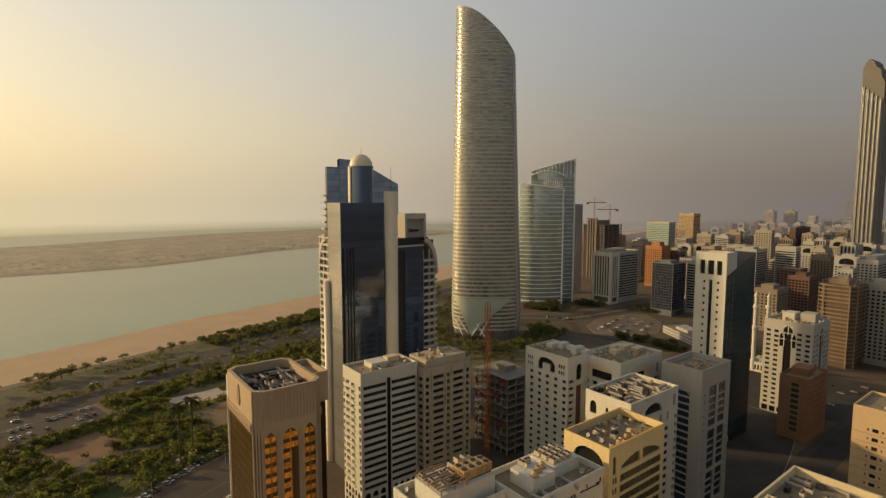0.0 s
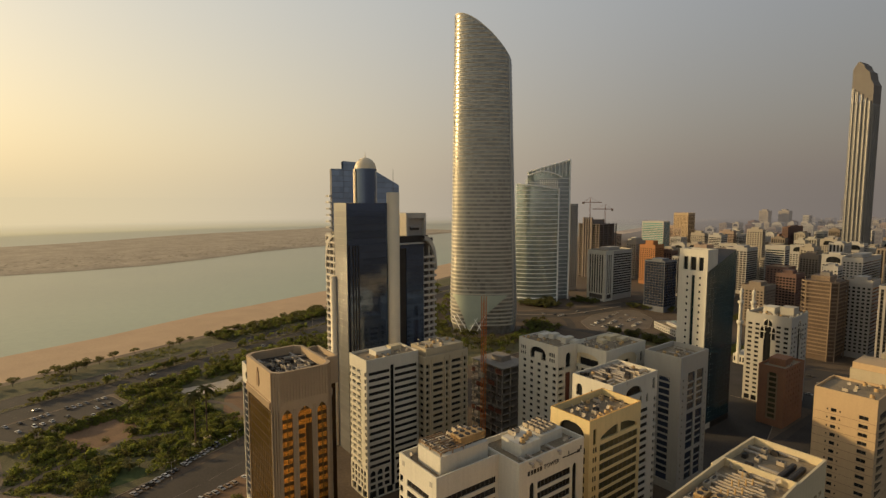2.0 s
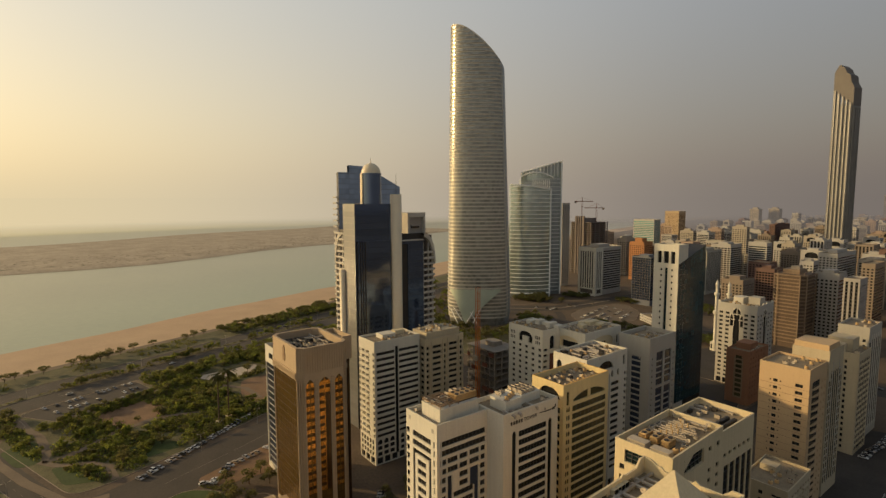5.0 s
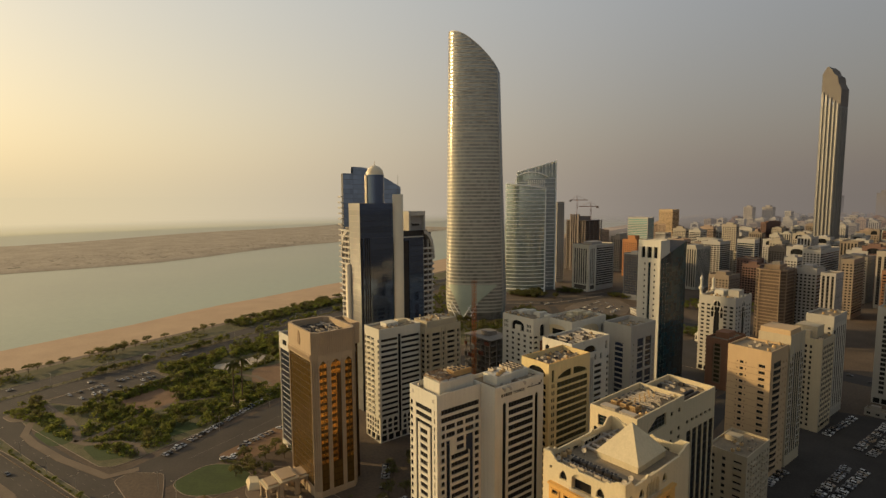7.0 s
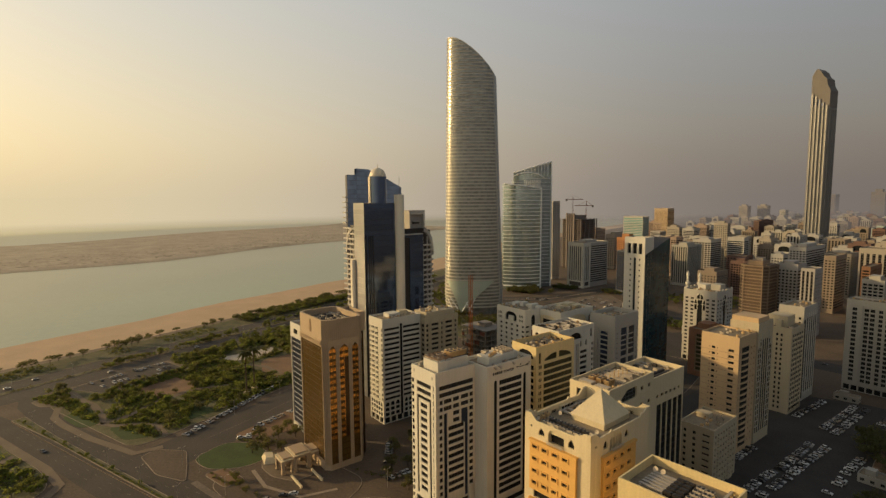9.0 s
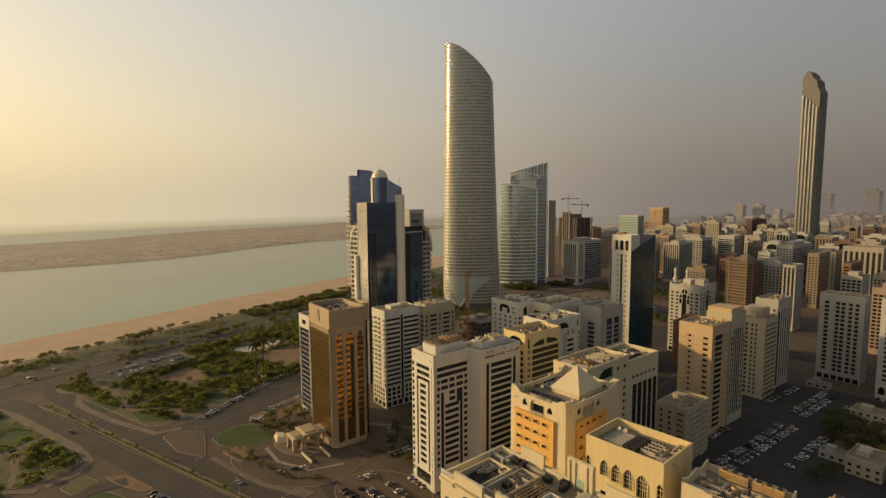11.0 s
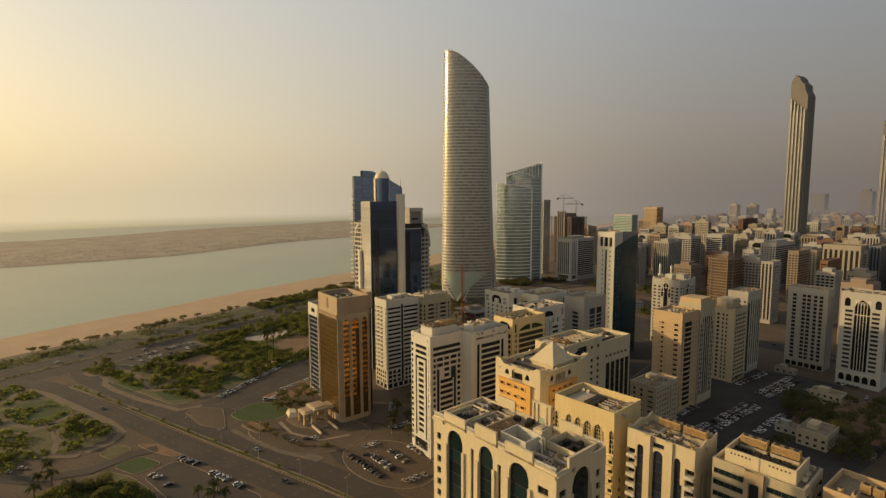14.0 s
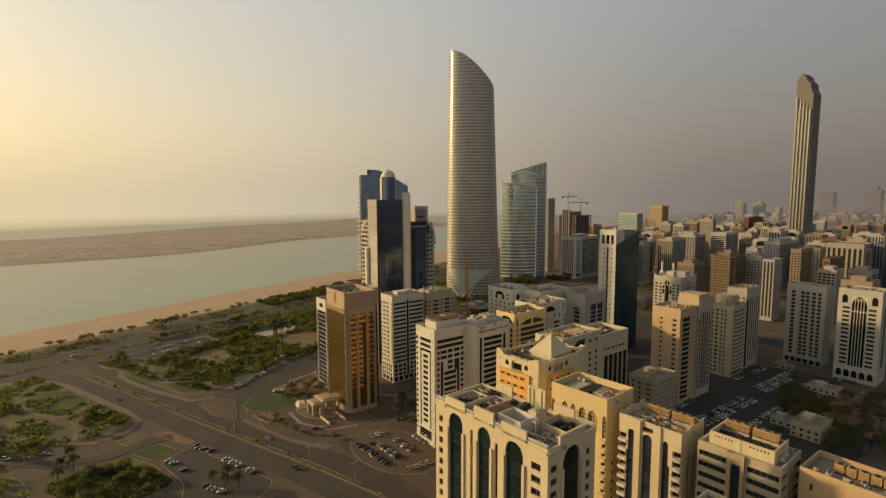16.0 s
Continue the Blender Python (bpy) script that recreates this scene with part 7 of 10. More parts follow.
def plain(label, front, w, d, h, wall, glass=None, floor=3.3, s="ribbon", e="ribbon", top=3.0, deep=0.45, pitch=3.4, low=4.5, cap=0.0, name="apartment_block", into=None):
    """A block with one regular pattern a side: ribbon windows, a grid of windows, balconies or upright strips."""
    b = Block(name, label, front, w, d, h, wall, base=FARROOT if into else None)
    glass = glass or M_GLASS
    n = int((h - top - low) / floor)
    zs = [(low + i * floor + 0.9, low + i * floor + 2.6) for i in range(n)]
    for i, style in ((0, s), (1, e), (2, s), (3, e)):
        W = b.faces[i].width
        c = max(1, int((W - 1.2) / pitch))
        step = (W - 1.2) / c
        cols = spans(0.6 + step * 0.22, step, c, step * 0.56)
        if style == "ribbon":
            ops = grid_ops([(1.0, W - 1.0)], zs, -deep, glass)
        elif style == "grid":
            ops = grid_ops(cols, zs, -deep, glass)
        elif style == "balcony":
            ops = grid_ops(spans(0.6 + step * 0.1, step, c, step * 0.8), [(a - 0.1, q + 0.25) for a, q in zs], -1.1, glass)
        elif style == "strips":
            ops = [(a, q, low, h - top, -deep, glass) for a, q in cols]
            ops += [(a, q, low + j * floor + 2.5, low + j * floor + 3.1, -deep + 0.1, M_FRAME) for j in range(n) for a, q in cols]
        elif style == "curtain":
            ops = [(0.5, W - 0.5, low, h - 1.4, -0.25, glass)] + [(0.5, W - 0.5, low + j * floor, low + j * floor + 0.3, -0.12, M_FRAME) for j in range(n + 1)]
            ops += [(0.5 + q * (W - 1) / c, 0.68 + q * (W - 1) / c, low, h - 1.4, -0.12, M_FRAME) for q in range(1, c)]
        elif style == "arch":
            ops = grid_ops(cols, zs[:-3], -deep, glass) + [(W * 0.2, W * 0.8, h - top - 8, h - top, -deep, glass)]
        else:
            ops = []
        b.side(i, ops, [(W * 0.2, W * 0.8, h - top - 4, h - top, deep, wall)] if style == "arch" else ())
    if into:
        b.mesh.face(((-w / 2, -d / 2, h), (w / 2, -d / 2, h), (w / 2, d / 2, h), (-w / 2, d / 2, h)), wall)
        if cap:
            b.mesh.box(-w * 0.28, w * 0.22, -d * 0.25, d * 0.28, h, h + cap, wall)
        n0 = len(into.v)
        into.v.extend([tuple(b.m @ Vector(p)) for p in b.mesh.v])
        into.f.extend([tuple(n0 + i for i in q) for q in b.mesh.f])
        into.m.extend([into.slot(b.mesh.mats[i]) for i in b.mesh.m])
        return b
    b.roof()
    if cap:
        box_part(b, "roof_room", -w * 0.28, w * 0.22, -d * 0.25, d * 0.28, h - 1.2, h + cap, wall)
    return b


def slab_tower():
    """An unfinished apartment tower: a dark core ringed by a balcony slab and a low wall at each storey."""
    b = Block("apartment_tower", "dark brown apartment tower wrapped in bare balcony slabs", (54, 530), 28, 34, 69, M_UMBERDARK)
    w, d, c = 14.0, 17.0, 4.5
    ring = [(-w + c, -d), (w - c, -d), (w, -d + c), (w, d - c), (w - c, d), (-w + c, d), (-w, d - c), (-w, -d + c)]
    core = [(x * 0.88, y * 0.90) for x, y in ring]
    k = Mesh()
    k.prism(core, 0, 69, M_UMBERDARK)
    part("core", k, b.ob, "dark recessed walls", b.rel)
    for i in range(20):
        z = 5.0 + 3.3 * i
        k = Mesh()
        k.prism(ring, z, z + 0.35, M_UMBER)
        for j in range(8):
            p, q = Vector((*ring[j], 0)), Vector((*ring[(j + 1) % 8], 0))
            u = (q - p).normalized()
            o = Vector((-u.y, u.x, 0)) * 0.2
            if (i * 3 + j * 5) % 7 == 0:
                continue
            k.prism([(p.x, p.y), (q.x, q.y), (q.x + o.x, q.y + o.y), (p.x + o.x, p.y + o.y)], z + 0.35, z + 1.15, M_UMBER)
        part("balcony_slab", k, b.ob, "", b.rel)
    for j, (x, y) in enumerate(ring):
        k = Mesh()
        k.box(x * 0.96 - 0.4, x * 0.96 + 0.4, y * 0.96 - 0.4, y * 0.96 + 0.4, 0, 69, M_UMBER)
        part("column", k, b.ob, "", b.rel)
    box_part(b, "roof_room", -8, 6, -9, 9, 69, 73, M_UMBER)
    box_part(b, "roof_room", -3, 4, -4, 4, 73, 76, M_CONCRETE)
    for x in (-11, -4, 5, 11):
        box_part(b, "roof_frame", x, x + 0.4, -14, 14, 71.6, 72.0, M_UMBER)
    for x, y in ((-11, -14), (11, -14), (-11, 13.6), (11, 13.6)):
        box_part(b, "roof_post", x, x + 0.4, y, y + 0.4, 68.8, 71.6, M_UMBER)


def fins_block():
    """An office block: pale framed front with tall glazed slots, a plain corner pier, and a long banded grey wing."""
    b = Block("office_block", "pale office block with tall dark slots and a grey banded wing", (-186.0, 697.5), 30, 62, 70, M_WHITE)
    h = b.h
    slots = [3.6 + 4.0 * i for i in range(6)]
    front = [(u, u + 2.3, 11, h - 6, -0.9, M_GLASS) for u in slots]
    front += [(u, u + 2.3, 13 + 3.4 * j, 13.5 + 3.4 * j, -0.7, M_FRAME) for u in slots for j in range(15)]
    # The ground-floor recess has its shade put into the dark colour.
    front += [(3.6, 26.0, 3, 9, -1.2, M_SHADE)] + [(28.0, 28.8, 12 + 3.4 * j, 13.2 + 3.4 * j, -0.3, M_GLASS) for j in range(16)] + [(2.6, 27.0, h - 4.6, h - 3.8, 0.4, M_WHITE)]
    b.side(0, front)
    b.side(2, front)
    end = [(u, u + 2.3, 11, h - 6, -0.9, M_GLASS) for u in (4.0, 8.0, 12.0)] + [(u, u + 2.3, 13 + 3.4 * j, 13.5 + 3.4 * j, -0.7, M_FRAME) for u in (4.0, 8.0, 12.0) for j in range(15)]
    end += [(4.0, 15.0, 3, 9, -1.2, M_SHADE), (18.0, 62.0, 0, h, -0.5, M_BALC)] + [(19.0, 61.4, 8 + 3.4 * j, 9.7 + 3.4 * j, -0.9, M_GLASS) for j in range(17)]
    b.side(1, end)
    b.side(3, end)
    b.roof()
    box_part(b, "roof_room", -9, 6, -12, 14, h - 1.2, h + 3, M_BALC)
    return b


def far_city():
    C = plain
    fins_block()
    C("teal and white banded office block", (-203, 1210), 52, 26, 91.5, M_PALE, M_TEALGLASS, s="ribbon", e="strips", floor=4, name="office_block")
    C("gold-brown glass office cube", (-183, 1424), 38, 34, 106, M_STONE, M_BRONZE, s="grid", e="ribbon", name="office_block")
    C("cream apartment block with a rounded gable", (-115, 1150), 28, 14, 72, M_SAND2, s="grid", cap=4)
    C("white apartment block with banded windows", (-82, 1111), 24, 26, 72, M_PALE, cap=3)
    C("peach apartment block with twin bays", (-70, 1238), 29, 14, 73, M_PINK, s="balcony", cap=3)
    C("sand apartment tower with a flared head", (-12, 979), 24, 12, 91, M_SAND2, s="grid", cap=3)
    C("white block with a dark green glass corner", (19, 877), 26, 18, 73, M_PALE, M_GREENGLASS, cap=0)
    C("grey apartment block with upright fins", (-53, 794), 26, 44, 64, M_GREY, s="strips", e="strips", cap=3)
    C("grey-white apartment block with stacked round balconies", (-78, 699), 19, 16, 64, M_GREY, s="ribbon", e="balcony", cap=2)
    C("dark blue glass office block", (-105, 664), 27, 28, 64, M_SLATEWALL, M_BLUEGLASS, s="curtain", e="curtain", low=7, cap=2, name="office_block")
    C("dark grey office block beside a slip road", (-98, 793), 22, 30, 58, M_BALC, s="strips", name="office_block")
    slab_tower()
    C("dark brown apartment block with square windows", (80, 556), 19, 24, 70, M_BALC, s="grid", cap=2)
    C("grey apartment block with regular windows and a dark slot", (93, 532), 12, 22, 69, M_BALC, s="strips", e="grid")
    C("low white apartment block", (70, 738), 15, 18, 62, M_PALE, s="grid", cap=2)
    C("white apartment slab with regular windows", (97, 782), 21, 76, 69, M_PALE, s="grid", e="ribbon", cap=3)
    C("tan office block with dark banded side", (121, 675), 12, 40, 69, M_FARTAN, e="ribbon", s="grid")
    C("dark brown apartment block with few windows", (150, 650), 8, 46, 61, M_BROWN, e="grid")
    C("beige slab with tall black glazing strips", (193, 755), 43, 38, 72, M_SAND2, s="strips", e="blank", pitch=5.5, top=7)
    C("dark blue glass office block with upright strips", (216, 770), 12, 44, 72, M_SLATEWALL, M_BLUEGLASS, s="strips", e="strips", name="office_block")
    C("white gabled block with a dark sign panel", (128, 1067), 25, 22, 68, M_PALE, s="arch", cap=2)
    C("sand apartment block with an arched crown", (100, 1168), 26, 18, 67, M_SAND2, s="arch", cap=3)
    C("plain grey mid-rise apartment block", (145, 1076), 16, 36, 57, M_GREY, s="grid", cap=2)
    C("white apartment block with ribbon windows", (186, 1103), 26, 26, 62, M_PALE, cap=2)
    C("brown apartment block with a tall arch", (227, 1310), 18, 16, 71, M_FARTAN, s="arch")
    C("white block with square corner frames", (244, 1081), 34, 26, 66, M_PALE, s="arch", cap=3)
    C("pale green domed block", (278, 1461), 28, 48, 62, M_GREENGREY, s="grid", cap=5)
    C("white apartment block with upright bays", (2, 1343), 18, 16, 66, M_PALE, s="grid", cap=2)
    C("long brick-red apartment slab with square windows", (28, 1422), 12, 90, 77, M_RED, s="grid", e="grid", cap=2)
    C("tall tan twin apartment tower", (-24, 2169), 30, 30, 100, M_SAND2, s="grid", e="grid", cap=5)
    C("tall sand twin apartment tower", (38, 2209), 34, 30, 100, M_SAND2, s="grid", e="grid", cap=5)
    C("distant grey apartment tower", (94, 2123), 19, 28, 87, M_GREY, s="grid")
    C("distant hazy grey tower", (313, 3110), 62, 60, 140, M_CROWN, s="blank", e="blank")
    C("distant grey tower with a stepped head", (465, 2850), 50, 60, 150, M_CROWN, s="blank", e="blank", cap=12)
    C("orange apartment block with a grey gable", (-157, 880), 28, 26, 66, M_ORANGE, s="grid", e="grid", cap=6)
    C("grey slab standing behind the glass towers", (-257, 756), 9, 18, 133, M_BALC, s="grid", e="grid")


far_city()


FARMASS = Mesh()
FARROOT = sun


def infill():
    """Ordinary blocks that fill the streets between and behind the larger ones."""
    rnd = random.Random(11)
    walls = (M_PALE, M_SAND2, M_FARTAN, M_GREY, M_PALE, M_PINK, M_FARTAN, M_GREY, M_SAND2, M_RED)
    words = {M_PALE: "white", M_SAND2: "sand-coloured", M_GREY: "grey", M_PINK: "peach", M_FARTAN: "tan", M_RED: "brick-red"}
    spots = []
    for r in range(24):
        for c in range(-4, 14):
            spots.append((c, r))
    for c, r in spots:
        o = Vector((-205, 930, 0)) + UX * (c * 62 + rnd.uniform(-10, 10)) + UY * (r * 92 + rnd.uniform(-14, 14)) + UX * (r * 4)
        if o.x < -360 - 0.02 * o.y or o.y > 3050 or (c < 0 and o.y < 1250):
            continue
        if (o - Vector((127, 1232, 0))).length < 60:
            continue
        w = rnd.choice(walls)
        far = o.y > 1650
        h = rnd.choice((38, 48, 54, 58, 62, 64, 66, 68)) + rnd.uniform(-3, 3)
        plain(words[w] + " mid-rise apartment block in the hazy distance", (o.x, o.y), rnd.uniform(18, 30), rnd.uniform(18, 40), h, w, into=FARMASS if far else None,
              s=rnd.choice(("grid", "ribbon", "balcony", "strips", "arch")), e=rnd.choice(("grid", "ribbon", "balcony")), pitch=4.2, cap=rnd.choice((0, 2, 3, 4)))
    for x, y, w, d, h in ((170, 470, 24, 26, 60), (205, 420, 26, 24, 64), (230, 520, 28, 26, 66), (150, 560, 18, 26, 58), (262, 610, 30, 30, 66), (185, 600, 22, 24, 55), (250, 700, 26, 30, 66), (300, 760, 28, 30, 68), (320, 640, 28, 30, 66), (340, 900, 30, 30, 66), (280, 900, 26, 30, 62), (0, 640, 24, 30, 46), (30, 720, 22, 26, 52), (-30, 880, 24, 26, 52), (60, 900, 24, 26, 60), (160, 900, 26, 26, 60), (220, 960, 26, 26, 58), (-150, 1010, 26, 26, 50), (-60, 960, 26, 24, 56)):
        w_ = rnd.choice(walls)
        plain(words[w_] + " apartment block with regular windows", (x, y), w, d, h, w_, s=rnd.choice(("grid", "balcony")), e=rnd.choice(("grid", "ribbon")), cap=3)


infill()
tagged(new("distant_blocks", FARMASS.data("distant_blocks")), "mass of hazy mid-rise blocks in the far city", "buildings", "", "stuff")


def frame_tower():
    """A tower under construction with two cranes."""
    t = thing("construction_site", "tower under construction with bare concrete floors and scaffold", "building", pose(-270, 932, 0, 0, 0, TH))
    for i in range(24):
        k = Mesh()
        k.box(-27, 27, -26, 26, 4.0 * i + 3.4, 4.0 * i + 4.1, M_FRAMEGREY)
        part("floor_slab", k, t)
    for x in (-26, -17, -8, 1, 10, 19, 25):
        for y in (-25.5, -13, 0, 13, 24):
            k = Mesh()
            k.box(x, x + 1.3, y, y + 1.3, 0, 97, M_FRAMEGREY)
            part("column", k, t)
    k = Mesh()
    # Solid dark block stands in for shade between the unfinished floors.
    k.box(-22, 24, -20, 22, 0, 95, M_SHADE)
    part("interior", k, t, "dark block painted as the interior's shade")
    for x0, x1 in ((-8, -5), (-2, 0), (3, 5), (8, 12)):
        k = Mesh()
        k.box(x0, x1, -27.0, -24, 0, 108, M_FRAMEGREY)
        part("core_pier", k, t, "dusty pink concrete pier")
    k = Mesh()
    k.box(-9, 13, -24, 8, 96, 104, M_FRAMEGREY)
    part("core", k, t, "grey concrete core")
    for x, y, h, reach, turn in ((-279, 925, 134, 20, 20), (-252, 925, 122, 22, 200)):
        m = thing("tower_crane", "rust-red tower crane above a concrete frame", "crane", pose(x, y, 0, 0, 0, turn))
        lattice(m, "mast", 2.2, h, 4.0, M_REDBROWN)
        k = Mesh()
        k.box(-14, reach, -0.6, 0.6, h, h + 1.2, M_REDBROWN)
        jib = part("jib", k, m)
        k = Mesh()
        k.box(-14, -10, -1.2, 1.2, h - 2.6, h, M_CONCRETE)
        part("counterweight", k, jib)
        k = Mesh()
        k.tube((0, 0, h), (0, 0, h + 9), 0.8, 0.2, M_REDBROWN, 5)
        k.tube((0, 0, h + 9), (reach * 0.8, 0, h + 1), 0.15, 0.15, M_REDBROWN, 4)
        k.tube((0, 0, h + 9), (-12, 0, h + 1), 0.15, 0.15, M_REDBROWN, 4)
        part("apex", k, m)


frame_tower()


def mosque():
    t = thing("mosque", "white mosque with two slender minarets and small domes", "mosque", pose(-22, 500, 0, 0, 0, TH))
    k = Mesh()
    k.box(8, 30, -10, 12, 0, 8, M_WHITE)
    part("hall", k, t)
    for i in range(9):
        k = Mesh()
        k.box(8.8 + i * 2.35, 9.9 + i * 2.35, -10.2, -9.9, 2, 6, M_GLASS)
        part("window", k, t)
    for x, y, r in ((19, 2, 4.5), (13, -6, 1.8), (25, -6, 1.8)):
        k = Mesh()
        k.lathe([(r, 8), (r, 9)] + [(r * math.cos(u), 9 + r * math.sin(u)) for u in (radians(10 * i) for i in range(10))], M_WHITE, 24, (x, y))
        part("dome", k, t, smooth=True)
    for x, y, h in ((11.6, -8.5, 67), (12, 15, 63)):
        k = Mesh()
        k.lathe([(2.10, 0), (2.10, h * 0.14), (1.61, h * 0.15), (1.61, h * 0.5), (2.66, h * 0.52), (2.66, h * 0.55), (1.40, h * 0.56), (1.40, h * 0.76), (2.38, h * 0.78), (2.38, h * 0.805), (1.12, h * 0.815), (1.12, h * 0.9), (1.61, h * 0.92), (0.98, h * 0.955), (0.28, h * 0.97), (0.06, h)], M_WHITE, 12, (x, y))
        part("minaret", k, t)


mosque()


def distance():
    """The low island across the water, sand and scrub, with a farther spit."""
    rnd = random.Random(4)
    k = Mesh()
    near = [(-1330 + 26 * math.sin(i * 0.9) - 0.0 * i + 190 * min(1, max(0, (i * 120 - 200) / 900)) * 1.0, -500 + i * 120) for i in range(22)]
    far = [(-2130 + 40 * math.sin(i * 0.7 + 1) + 200 * min(1, max(0, (i * 120 - 200) / 900)), -500 + i * 120) for i in range(22)]
    for (a, b), (c, d) in zip(zip(near, near[1:]), zip(far, far[1:])):
        k.face(((a[0], a[1], -1.2), (b[0], b[1], -1.2), (b[0] - 40, b[1], 1.2), (a[0] - 40, a[1], 1.2)), M_ISLE)
        k.face(((a[0] - 40, a[1], 1.2), (b[0] - 40, b[1], 1.2), (d[0], d[1], 1.0), (c[0], c[1], 1.0)), M_ISLE)
    setting("backdrop", k, "low sandy island across the water in haze", "island")
    k = Mesh()
    for i in range(1500):
        u = rnd.random() ** 1.7
        y = -480 + rnd.random() * 2350
        shift = 190 * min(1, max(0, (y + 300) / 900))
        x = -1385 + shift - u * 230 + rnd.uniform(-10, 10)
        r = rnd.uniform(1.5, 5)
        k.prism([(x + r * math.cos(q), y + r * 1.6 * math.sin(q)) for q in (0.2, 1.3, 2.4, 3.6, 4.7, 5.7)], 0.8, 0.8 + rnd.uniform(0.3, 1.1), M_SCRUB,
                [(x + 0.5 * r * math.cos(q), y + 0.8 * r * math.sin(q)) for q in (0.2, 1.3, 2.4, 3.6, 4.7, 5.7)])
    tagged(new("scrub", k.data("scrub")), "pale scrub along the far island shore", "scrub", "", "stuff")


distance()


def haze_wall():
    """A glowing see-through sheet painted as hazy distance far behind everything, fading out downwards; it leans out
    with the low sun.
    """
    m = bpy.data.materials.new("glow_painted_haze")
    m.use_nodes = True
    nt = m.node_tree
    nt.nodes.clear()
    pos = nt.nodes.new("ShaderNodeNewGeometry")
    split = nt.nodes.new("ShaderNodeSeparateXYZ")
    nt.links.new(pos.outputs["Position"], split.inputs[0])
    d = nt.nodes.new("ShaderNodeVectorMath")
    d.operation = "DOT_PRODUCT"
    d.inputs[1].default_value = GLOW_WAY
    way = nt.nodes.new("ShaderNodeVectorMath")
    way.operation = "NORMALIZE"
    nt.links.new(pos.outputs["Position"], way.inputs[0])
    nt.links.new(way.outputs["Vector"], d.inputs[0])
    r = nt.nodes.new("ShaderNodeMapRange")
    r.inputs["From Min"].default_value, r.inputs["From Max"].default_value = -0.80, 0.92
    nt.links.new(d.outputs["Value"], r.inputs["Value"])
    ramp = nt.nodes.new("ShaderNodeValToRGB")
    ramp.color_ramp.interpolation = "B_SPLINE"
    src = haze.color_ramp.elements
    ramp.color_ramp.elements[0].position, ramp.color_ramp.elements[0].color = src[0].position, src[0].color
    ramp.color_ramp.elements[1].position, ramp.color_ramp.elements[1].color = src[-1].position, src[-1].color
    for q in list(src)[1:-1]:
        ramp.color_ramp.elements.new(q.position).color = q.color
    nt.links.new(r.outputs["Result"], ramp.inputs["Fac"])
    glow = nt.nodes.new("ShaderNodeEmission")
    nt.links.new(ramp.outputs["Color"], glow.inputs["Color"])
    clear = nt.nodes.new("ShaderNodeBsdfTransparent")
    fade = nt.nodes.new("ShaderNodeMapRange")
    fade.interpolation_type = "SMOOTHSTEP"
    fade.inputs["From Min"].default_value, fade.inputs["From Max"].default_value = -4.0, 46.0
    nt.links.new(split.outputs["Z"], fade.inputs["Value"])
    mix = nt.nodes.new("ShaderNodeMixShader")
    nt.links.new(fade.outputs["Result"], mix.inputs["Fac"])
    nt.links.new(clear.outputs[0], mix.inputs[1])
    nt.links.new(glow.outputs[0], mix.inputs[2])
    out = nt.nodes.new("ShaderNodeOutputMaterial")
    nt.links.new(mix.outputs[0], out.inputs["Surface"])
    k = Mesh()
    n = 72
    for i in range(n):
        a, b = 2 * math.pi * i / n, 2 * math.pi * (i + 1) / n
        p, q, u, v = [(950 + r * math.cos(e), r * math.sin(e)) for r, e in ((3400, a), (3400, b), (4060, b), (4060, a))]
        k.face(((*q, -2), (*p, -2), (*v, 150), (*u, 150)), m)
    setting("backdrop", k, "glowing sheet painted as hazy distance on the horizon", "backdrop")
    for y0, dense in ((1640, 0.42), (2330, 0.60)):               # thinner glowing sheets of the same painted haze over the far streets
        bank = m.copy()
        bank.name = "haze_bank"
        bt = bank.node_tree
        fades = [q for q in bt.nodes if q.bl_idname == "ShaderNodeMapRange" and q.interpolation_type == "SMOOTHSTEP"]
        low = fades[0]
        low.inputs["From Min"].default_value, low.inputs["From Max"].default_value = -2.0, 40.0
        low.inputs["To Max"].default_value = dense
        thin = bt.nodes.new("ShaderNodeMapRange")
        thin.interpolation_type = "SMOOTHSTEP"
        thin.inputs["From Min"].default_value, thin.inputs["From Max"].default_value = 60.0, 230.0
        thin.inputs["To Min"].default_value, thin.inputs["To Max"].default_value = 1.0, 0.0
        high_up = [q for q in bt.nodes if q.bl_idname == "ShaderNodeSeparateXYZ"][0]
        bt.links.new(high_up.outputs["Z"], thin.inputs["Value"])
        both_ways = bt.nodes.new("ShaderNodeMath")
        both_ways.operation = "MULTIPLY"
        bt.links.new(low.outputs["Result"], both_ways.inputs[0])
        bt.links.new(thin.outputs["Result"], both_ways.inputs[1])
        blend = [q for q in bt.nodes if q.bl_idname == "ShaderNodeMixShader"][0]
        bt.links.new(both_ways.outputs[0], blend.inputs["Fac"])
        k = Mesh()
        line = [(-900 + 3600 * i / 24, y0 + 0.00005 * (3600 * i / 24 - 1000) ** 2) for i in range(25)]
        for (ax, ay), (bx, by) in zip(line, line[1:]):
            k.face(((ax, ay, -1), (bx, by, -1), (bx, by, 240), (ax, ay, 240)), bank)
        setting("backdrop", k, "thin glowing sheet painted as evening haze over the far city", "backdrop")


haze_wall()

# ---- ground details: park, lots, kerbs ----
def rows_sheet(name, pts, r, z, mat, label, category, edge=None):
    return sheet(name, rounded(pts, r), z, mat, label, category, edge)


